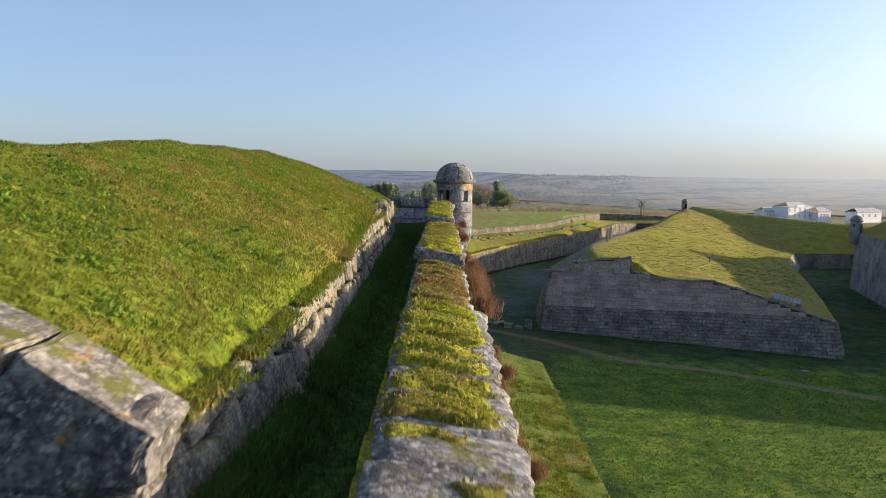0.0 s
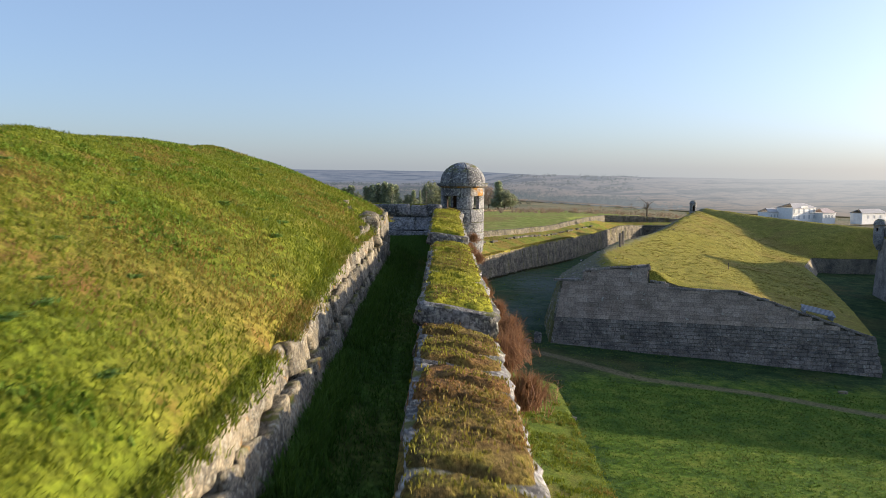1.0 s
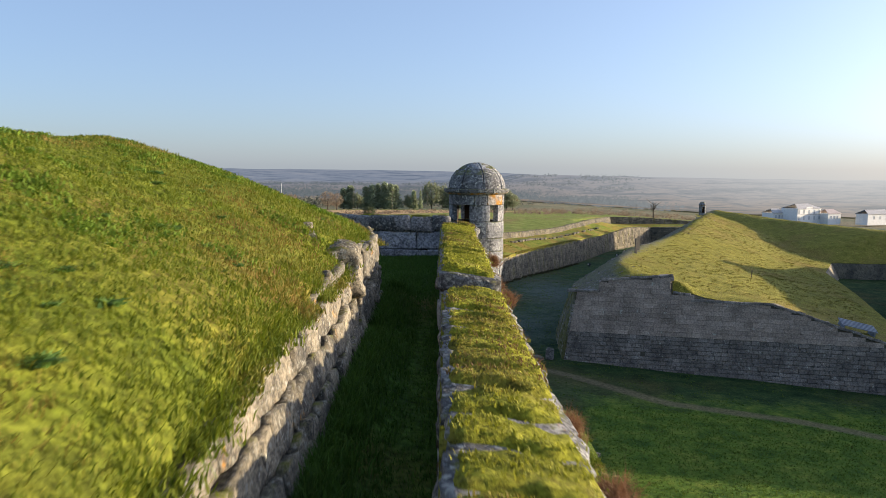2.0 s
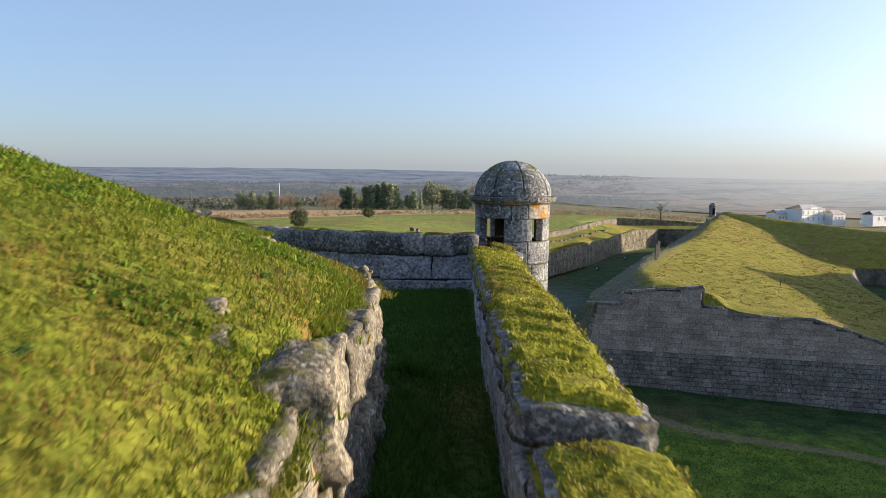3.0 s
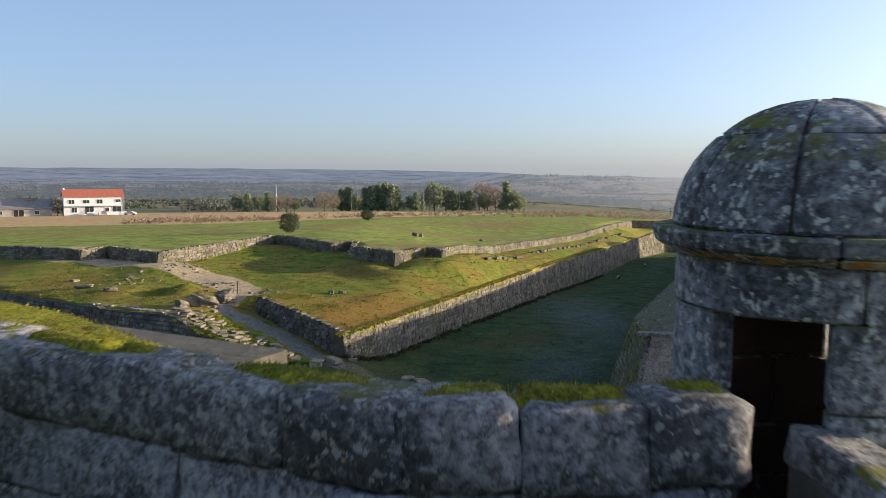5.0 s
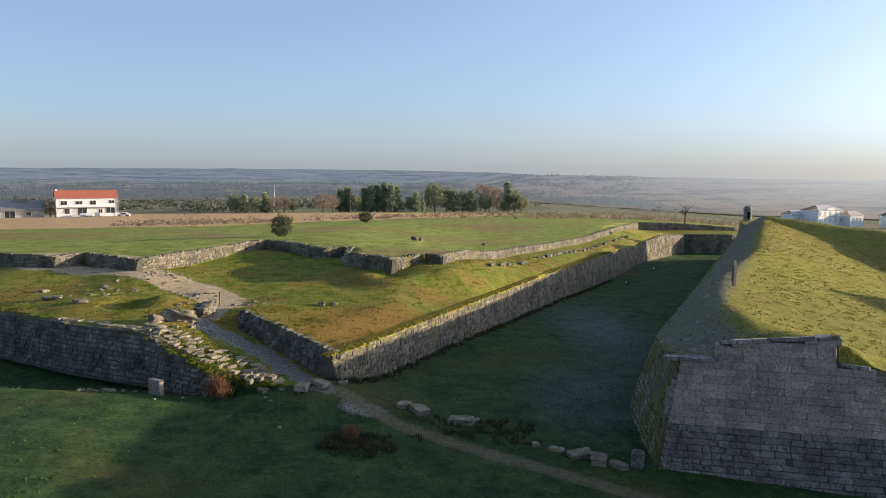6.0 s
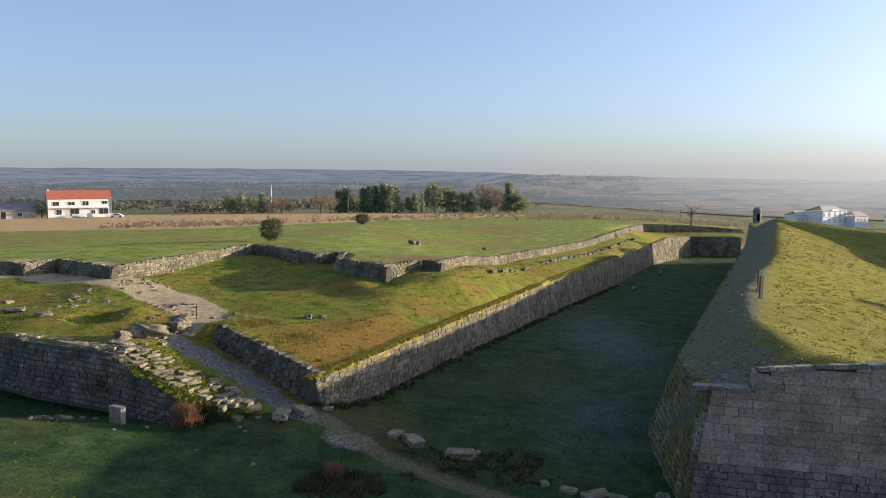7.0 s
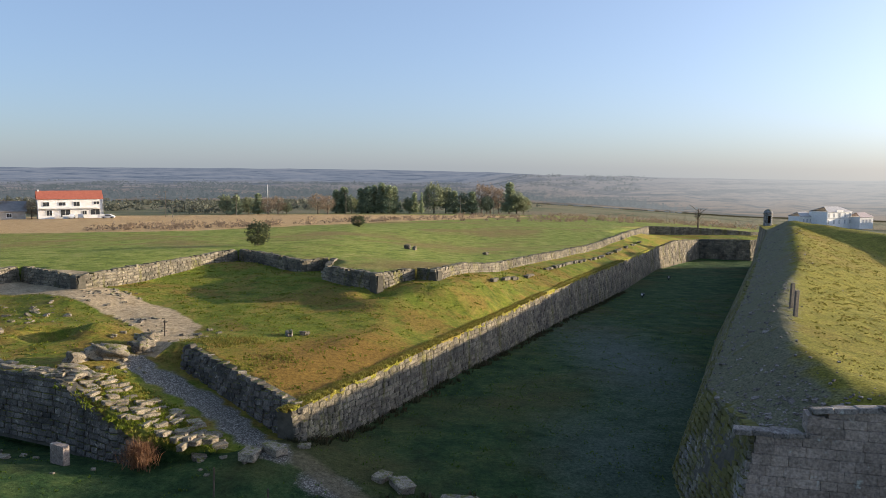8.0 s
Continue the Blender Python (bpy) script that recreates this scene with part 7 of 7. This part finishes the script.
rng0 = random.Random(331)
protos = [make_shrub(332 + k, TWIG, "dry reddish-brown shrub growing from the parapet's outer face") for k in range(3)]
for k in range(20):
    y = 17 + k * 1.0
    m = pose(0.62 + rng0.uniform(-0.1, 0.3), y, 13.05 + rng0.uniform(-0.5, 0.3), 0, 25, rng0.uniform(0, 360)) @ Matrix.Scale(rng0.uniform(0.5, 0.75), 4)
    if k < 3:
        protos[k].matrix_basis = m
        ob = protos[k]
    else:
        ob = copy_thing(protos[k % 3], m)
    tagged(ob, group="dry shrubs on the parapet")
for k in range(12):
    tagged(copy_thing(protos[k % 3], pose(3.0 + rng0.uniform(0, 1.6), 28 + k * 3.1, 1.0, 0, 0, rng0.uniform(0, 360)) @ Matrix.Scale(2.2, 4)), "dry brown shrub on the berm", group="dry shrubs on the berm")
tagged(copy_thing(protos[0], pose(-17.2, 94.6, ditch_z(-17, 94.6) + 0.1) @ Matrix.Scale(2.7, 4)), "reddish dry bush at the foot of the ramp", group="dry bushes in the ditch")
tagged(copy_thing(protos[1], pose(-7.5, 88.5, ditch_z(-8, 88)) @ Matrix.Scale(1.5, 4)), "dark dry bush on the ditch floor", group="dry bushes in the ditch")


def make_thistle(seed):
    rng = np.random.default_rng(seed)
    n = 60
    a = rng.uniform(0, 2 * np.pi, n)
    r = np.abs(rng.normal(0, 0.09, n))
    t = tagged(new("thistle"), "leafy green weed growing on the bank", "plant", "weeds on the bank")
    blades("leaves", np.stack([r * np.cos(a), r * np.sin(a), 0 * a], 1).tolist(), LEAF, (0.12, 0.32), 0.03, 1.3, seed, t, 3)
    return t


wp = [make_thistle(341 + k) for k in range(3)]
rng0 = random.Random(342)
k = 0
while k < 170:
    x, y = rng0.uniform(-7.5, -2.2), rng0.uniform(6, 38)
    if not inside(BANK, x, y):
        continue
    m = pose(x, y, bank_z(x, y) - 0.02, 0, 0, rng0.uniform(0, 360)) @ Matrix.Diagonal((1, 1, 0.6, 1)) @ Matrix.Scale(rng0.uniform(0.35, 0.85), 4)
    if k < 3:
        wp[k].matrix_basis = m
    else:
        copy_thing(wp[k % 3], m)
    k += 1

# ---- houses, vehicles, poles ----


def gable_house(name, label, length, depth, eave, ridge, wall_mat, roof_mat, openings, extras=None, hip=0.0):
    """A house: base at z 0, front on -y; openings are (x, z, width, height, kind) on the front."""
    h = tagged(new(name), label, "building")
    bm = bmesh.new()
    box(bm, -length / 2, length / 2, 0, depth, -3, eave)
    part("wall", bm, wall_mat, h)
    if not hip:
        vs = [(-length / 2, 0.05, eave), (-length / 2, depth - 0.05, eave), (-length / 2, depth / 2, ridge), (length / 2, 0.05, eave), (length / 2, depth - 0.05, eave), (length / 2, depth / 2, ridge)]
        mesh_object("gable", vs, [(0, 2, 1), (3, 4, 5), (0, 1, 4, 3), (0, 3, 5, 2), (1, 2, 5, 4)], wall_mat, h)
    o = 0.5
    zr = lambda y: eave + (ridge - eave) * (1 - abs(y - depth / 2) / (depth / 2))
    vs = []
    for x, hx in ((-length / 2 - o, -1), (length / 2 + o, 1)):
        xr = x - hx * hip
        vs += [(x, -o, eave - 0.12), (xr, depth / 2, ridge + 0.15), (x, depth + o, eave - 0.12), (x, -o, eave + 0.1), (xr, depth / 2, ridge + 0.4), (x, depth + o, eave + 0.1)]
    fs = [(0, 1, 7, 6), (1, 2, 8, 7), (3, 9, 10, 4), (4, 10, 11, 5), (0, 6, 9, 3), (2, 5, 11, 8), (0, 3, 4, 1), (1, 4, 5, 2), (6, 7, 10, 9), (7, 8, 11, 10)]
    mesh_object("roof", vs, fs, roof_mat, h)
    for x, z, w, hh, kind in openings:
        win = part("door" if kind == "door" else "window", (lambda b: (box(b, x - w / 2, x + w / 2, -0.06, 0.05, z, z + hh), b)[1])(bmesh.new()), PALEGLASS if hip else DARKGLASS, h)
        bm = bmesh.new()
        for a in ((x - w / 2 - 0.12, x - w / 2, z, z + hh), (x + w / 2, x + w / 2 + 0.12, z, z + hh), (x - w / 2 - 0.12, x + w / 2 + 0.12, z + hh, z + hh + 0.14), (x - w / 2 - 0.15, x + w / 2 + 0.15, z - 0.14, z), (x - 0.04, x + 0.04, z, z + hh)):
            box(bm, a[0], a[1], -0.12, 0.0, a[2], a[3])
        part("frame", bm, WHITEWASH, win)
    for nm, b, mat in extras or ():
        bm = bmesh.new()
        box(bm, *b)
        part(nm, bm, mat, h)
    return h


FACADE = [(-9.3, 4.2, 2.4, 1.5, "w"), (-3.2, 4.4, 2.6, 1.2, "w"), (2.4, 4.2, 2.4, 1.6, "w"), (10.2, 4.7, 2.2, 1.1, "w"), (-8.2, 0, 2.0, 2.7, "door"), (-2.0, 0.2, 3.6, 2.7, "w"), (5.4, 1.0, 1.6, 1.4, "w"), (9.6, 0.2, 3.6, 2.8, "w")]
hx, hy = -133.5, 338.0
house = gable_house("white_house", "two-storey white house with a red tiled roof", 25.0, 10, 6.9, 9.4, WHITEWASH, ROOFTILE, FACADE,
                    [("balcony", (-12.5, 11.5, -1.3, 0, 3.3, 3.5), WHITEWASH), ("balcony_rail", (-12.5, 11.5, -1.3, -1.2, 3.5, 3.75), WHITEWASH), ("porch_wall", (-3.5, 0.5, -4.2, -4.0, -0.5, 1.1), WHITEWASH),
                     ("porch_wall", (6.5, 15, -4.2, -4.0, -0.5, 1.1), WHITEWASH), ("porch_wall", (-12.5, -6.5, -4.2, -4.0, -0.5, 1.0), WHITEWASH), ("downpipe", (12.6, 12.9, -0.3, 0.0, 0, 6.8), METAL), ("chimney", (-12.3, -11.6, 4.5, 5.3, 7, 10.2), WHITEWASH)])
house.matrix_basis = pose(hx, hy, plain_z(hx, hy - 2) + 0.3, 0, 0, 29) @ Matrix.Diagonal((0.83, 0.9, 0.95, 1))
shed = gable_house("long_shed", "long low shed with a grey roof beside the white house", 34, 12, 3.0, 6.0, DIRTYWASH, GREYROOF, [(-12, 0.8, 1.5, 1.4, "w"), (-7, 0, 3, 2.6, "door"), (0, 1, 1.5, 1.3, "w"), (6, 0, 3.4, 2.7, "door"), (12, 1.0, 1.5, 1.3, "w")])
shed.matrix_basis = pose(hx - 29, hy - 12, plain_z(hx - 31, hy) + 0.3, 0, 0, 27)
mx, my = 266.0, 600.0
manor = gable_house("white_manor", "large white two-storey house with a hipped roof", 25, 14, 8.6, 11.6, WHITEWASH, PALEROOF, [(x, 5.0, 1.5, 2.8, "w") for x in (-11, -5.6, 0, 5.6, 11)] + [(x, 0.6, 1.4, 2.6, "w") for x in (-11, -5.6, 0, 5.6, 11)],
                    [("pediment", (-3.5, 3.5, -0.25, 0, 8.6, 10.0), WHITEWASH), ("string_course", (-12.6, 12.6, -0.2, 0, 4.3, 4.6), PALEROOF)], hip=6)
manor.matrix_basis = pose(mx, my, -20.7, 0, 0, 28)
for k, (dx, ln, rf) in enumerate(((-20, 13, PALEROOF), (19.5, 13, HAZEROOF), (52, 26, PALEROOF))):
    w = gable_house("white_annex", "low white house beside the manor", ln, 10, 5.0, 7.6, WHITEWASH, rf, [(-ln / 4, 1.2, 1.4, 2.2, "w"), (0, 1.2, 1.4, 2.2, "w"), (ln / 4, 1.2, 1.4, 2.2, "w")], hip=3)
    w.matrix_basis = pose(mx + dx, my + 4 - k * 2, -20.6, 0, 0, 24)
    tagged(w, group="low white houses")


def make_car(x, y, paint, turn):
    c = tagged(new("parked_car"), "small parked car beside the road", "car", "parked cars")
    bm = bmesh.new()
    prof = [(-2.1, 0.35), (-2.1, 0.8), (-1.9, 0.95), (-1.2, 1.0), (-0.6, 1.45), (0.9, 1.45), (1.6, 0.98), (2.1, 0.9), (2.15, 0.4)]
    a = [bm.verts.new((u, -0.85, v)) for u, v in prof]
    b = [bm.verts.new((u, 0.85, v)) for u, v in prof]
    bm.faces.new(a)
    bm.faces.new(b[::-1])
    for i in range(len(prof)):
        j = (i + 1) % len(prof)
        bm.faces.new((a[i], b[i], b[j], a[j]))
    bmesh.ops.recalc_face_normals(bm, faces=bm.faces[:])
    part("body", bm, paint, c)
    bm = bmesh.new()
    box(bm, -0.75, 1.2, -0.87, 0.87, 1.0, 1.36)
    part("side_window", bm, DARKGLASS, c)
    for u in (-1.35, 1.35):
        for v in (-0.8, 0.8):
            bm = bmesh.new()
            bmesh.ops.create_cone(bm, segments=14, radius1=0.32, radius2=0.32, depth=0.2, cap_ends=True, matrix=pose(u, v, 0.32, 90))
            part("wheel", bm, BARK, c)
    c.matrix_basis = pose(x, y, ground_z(x, y) + 0.02, 0, 0, turn)


make_car(-117, 330, WHITEWASH, 6)
make_car(-130.5, 332.4, WHITEWASH, 110)
make_car(-128, 333.6, METAL, 112)


def make_pole(x, y, h, r, label, mat, arm=True):
    p = tagged(new("utility_pole"), label, "pole", "poles along the road")
    bm = bmesh.new()
    bmesh.ops.create_cone(bm, segments=8, radius1=r, radius2=r * 0.6, depth=h + 1, cap_ends=True, matrix=pose(0, 0, h / 2 - 0.5))
    part("shaft", bm, mat, p)
    if arm:
        bm = bmesh.new()
        box(bm, -0.9, 0.9, -0.06, 0.06, h - 0.5, h - 0.35)
        part("crossarm", bm, mat, p)
    p.matrix_basis = pose(x, y, ground_z(x, y))


for b, d, h, r, mat in ((-0.334, 300, 9.5, 0.12, WOOD), (-0.326, 296, 4.5, 0.12, WOOD), (-0.213, 380, 13, 0.25, METAL), (-0.25, 330, 9, 0.12, WOOD), (-0.118, 335, 9, 0.12, WOOD), (-0.065, 345, 9, 0.12, WOOD), (-0.018, 350, 8.5, 0.12, WOOD),
                        (0.02, 355, 8.5, 0.12, WOOD), (0.268, 300, 5, 0.12, WOOD), (0.29, 310, 5, 0.12, WOOD), (0.06, 360, 8, 0.12, WOOD)):
    x, y = bearing(b, d)
    make_pole(x, y, h, r, "thin pole standing beside the road", mat, r < 0.15)

# ---- distance: plain and ridges with painted haze ----


def haze_material():
    m = bpy.data.materials.new("painted_far_haze")
    m.use_nodes = True
    nt = m.node_tree
    nt.nodes.remove(nt.nodes["Principled BSDF"])
    em = nt.nodes.new("ShaderNodeEmission")
    p = place_node(nt)
    mp = nt.nodes.new("ShaderNodeMapping")
    mp.inputs["Scale"].default_value = (0.9, 0.9, 1.0)
    nt.links.new(p, mp.inputs[0])
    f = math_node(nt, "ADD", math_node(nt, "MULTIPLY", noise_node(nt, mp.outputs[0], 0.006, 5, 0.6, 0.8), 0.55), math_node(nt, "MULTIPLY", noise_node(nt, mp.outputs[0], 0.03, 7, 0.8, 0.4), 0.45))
    # Haze is painted into the emitted colours: bluer with distance, whiter sunward.
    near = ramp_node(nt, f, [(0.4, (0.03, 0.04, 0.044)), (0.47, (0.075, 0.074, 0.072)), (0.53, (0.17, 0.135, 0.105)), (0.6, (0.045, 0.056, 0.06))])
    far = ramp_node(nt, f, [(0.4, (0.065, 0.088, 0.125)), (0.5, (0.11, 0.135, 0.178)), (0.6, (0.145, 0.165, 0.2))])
    reach, sunward_haze = attr_node(nt, "reach"), attr_node(nt, "sunward_haze")
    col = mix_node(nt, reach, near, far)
    col = mix_node(nt, sunward_haze, col, (0.43, 0.45, 0.44))
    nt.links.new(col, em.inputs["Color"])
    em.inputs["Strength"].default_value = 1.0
    nt.links.new(em.outputs[0], nt.nodes["Material Output"].inputs["Surface"])
    return m


HAZE = haze_material()


def skyline_z(a, r):
    d = math.degrees(a)
    z = plain_z(r * math.sin(a), 100 + r * math.cos(a)) + 1.2 + 4 * step(760, 1200, r) * noise.noise((a * 30, r * 0.003, 2))
    line = 15.9 + r * math.tan(radians(table([(-48, -0.32), (-19, -0.2), (-7, -0.23), (0, -0.29), (4, -0.37), (7, -0.5), (12, -0.56), (16, -0.6), (21, -0.64), (54, -0.7)], d)))
    return lerp(z, line + 3 * noise.noise((d * 0.5, 0, 4)) + 1.5 * noise.noise((d * 2.5, 0, 4)), step(lerp(2600, 1500, step(-1, 7, d)), lerp(4600, 2600, step(-1, 7, d)), r))


def make_backdrop():
    az = [radians(-48 + 1.0 * k) for k in range(103)]
    rs = [760 * 1.085 ** k for k in range(24)]

    vs, fs, reach, sunward_haze = [], [], [], []
    for r in rs:
        for a in az:
            vs.append((r * math.sin(a), 100 + r * math.cos(a), skyline_z(a, r)))
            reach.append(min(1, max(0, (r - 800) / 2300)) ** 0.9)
            sunward_haze.append(0.62 * step(-2, 34, math.degrees(a)) * (0.3 + 0.7 * step(700, 2600, r)))
    n = len(az)
    for j in range(len(rs) - 1):
        for i in range(n - 1):
            k = j * n + i
            fs.append((k, k + 1, k + n + 1, k + n))
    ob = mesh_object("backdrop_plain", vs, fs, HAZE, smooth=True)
    for key, vals in (("reach", reach), ("sunward_haze", sunward_haze)):
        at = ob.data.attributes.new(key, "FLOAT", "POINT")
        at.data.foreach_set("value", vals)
    tagged(ob, "plain and low hills on the horizon, self-lit with painted haze", "backdrop", kind="structure")


make_backdrop()


def make_scrub():
    rng = random.Random(411)
    pts = []
    for _ in range(230):
        x = rng.uniform(-75, 60)
        y = 214 + 1.9 * max(0, x + 50) + abs(rng.gauss(0, 22)) if x < -5 else rng.uniform(285, 400)
        if y > 420 or (x < -5 and y > 330):
            continue
        z, h = plain_z(x, y), rng.uniform(0.4, 1.3)
        w = h * rng.uniform(0.8, 2.0)
        for _ in range(12):
            pts.append((x + rng.gauss(0, w * 0.5), y + rng.gauss(0, w * 0.5), z + h * rng.random()))
    for _ in range(190):                                    # hedge beyond the long field
        u = rng.random()
        x, y = lerp(30, 175, u) + rng.gauss(0, 2), lerp(318, 345, u) + rng.gauss(0, 5)
        z, h = ground_z(x, y), rng.uniform(0.8, 2.4)
        for _ in range(12):
            pts.append((x + rng.gauss(0, h * 0.7), y + rng.gauss(0, h * 0.7), z + h * rng.random()))
    tagged(leaf_cloud("scrub", pts, 0.28, BAREBRUSH, None, 412, 5, 0.2), "low brown scrub on the dry field edge", "scrub", kind="stuff")


make_scrub()


def make_far_woods():
    """Scattered trees and hedges over the fields beyond the road."""
    rng = random.Random(401)
    pts = []
    for _ in range(64):
        d = rng.uniform(360, 700)
        b = rng.uniform(-0.6, 0.1)
        cx, cy = bearing(b, d)
        if -90 < cx < 60 and cy < 470:
            continue
        k = rng.randrange(3, 10)
        h = rng.uniform(2.0, 5.0)
        tx = rng.uniform(-1, 1)
        for i in range(k):
            x, y = cx + (i - k / 2) * 5 + rng.gauss(0, 2), cy + (i - k / 2) * 4 * tx + rng.gauss(0, 3)
            z = plain_z(x, y)
            for _ in range(14):
                v = Vector((rng.gauss(0, 1), rng.gauss(0, 1), rng.gauss(0, 1))).normalized()
                pts.append((x + v.x * h * 0.7, y + v.y * h * 0.7, z + h * 0.5 + v.z * h * 0.5))
    tagged(leaf_cloud("far_woods", pts, 1.0, WOODS, None, 402, 4, 0.8), "scattered dark trees and hedges on the plain", "trees", kind="stuff")


make_far_woods()


def make_distant_trees():
    """Dark groups of trees on the hazy plain, far beyond the road."""
    rng = random.Random(421)
    pts = []
    for _ in range(420):
        r = 800 * (3.2 ** rng.random())
        a = radians(rng.uniform(-40, 15))
        k = rng.randrange(1, 16)
        for i in range(k):
            x, y = r * math.sin(a) + (i - k / 2) * 9 + rng.gauss(0, 4), 100 + r * math.cos(a) + rng.gauss(0, 8)
            z = skyline_z(math.atan2(x, y - 100), math.hypot(x, y - 100)) - 0.5
            h = rng.uniform(2.5, 7)
            for _ in range(7):
                pts.append((x + rng.gauss(0, h * 0.5), y + rng.gauss(0, 3), z + h * rng.random()))
    m = bpy.data.materials.new("far_tree_haze")
    m.use_nodes = True
    nt = m.node_tree
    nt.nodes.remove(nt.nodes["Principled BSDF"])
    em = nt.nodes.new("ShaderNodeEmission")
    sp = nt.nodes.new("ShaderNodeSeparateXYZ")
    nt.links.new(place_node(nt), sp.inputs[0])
    # Self-lit tree colour, paled by painted mist towards the sun's side.
    painted_mist = ramp_node(nt, math_node(nt, "DIVIDE", sp.outputs["X"], sp.outputs["Y"]), [(0.0, 0.0), (0.5, 0.72)])
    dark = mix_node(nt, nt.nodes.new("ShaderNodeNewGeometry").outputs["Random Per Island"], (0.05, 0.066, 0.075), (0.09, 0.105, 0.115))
    nt.links.new(mix_node(nt, painted_mist, dark, (0.2, 0.22, 0.225)), em.inputs["Color"])
    nt.links.new(em.outputs[0], nt.nodes["Material Output"].inputs["Surface"])
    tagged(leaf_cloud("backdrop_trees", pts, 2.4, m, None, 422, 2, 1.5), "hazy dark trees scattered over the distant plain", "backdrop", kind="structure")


make_distant_trees()


def make_quoins():
    """Squared corner stones where the counterscarp meets the road wall."""
    rng = random.Random(431)
    z = -0.5
    k = 0
    while z < 2.25:
        h = rng.uniform(0.34, 0.44)
        f = (z + 0.5) / 2.8
        m = pose(-9.55 - 0.05 * f + (-0.1 if k % 2 else 0.12), 97.95 + 0.55 * f + (0.16 if k % 2 else 0.2), z + h / 2, 0, 0, 44 if k % 2 else 64) @ Matrix.Diagonal((0.62, 0.62, h - 0.02, 1))
        piece("quoin", SCARPBLOCK[k % 6], m, counterscarp)
        z += h
        k += 1


make_quoins()
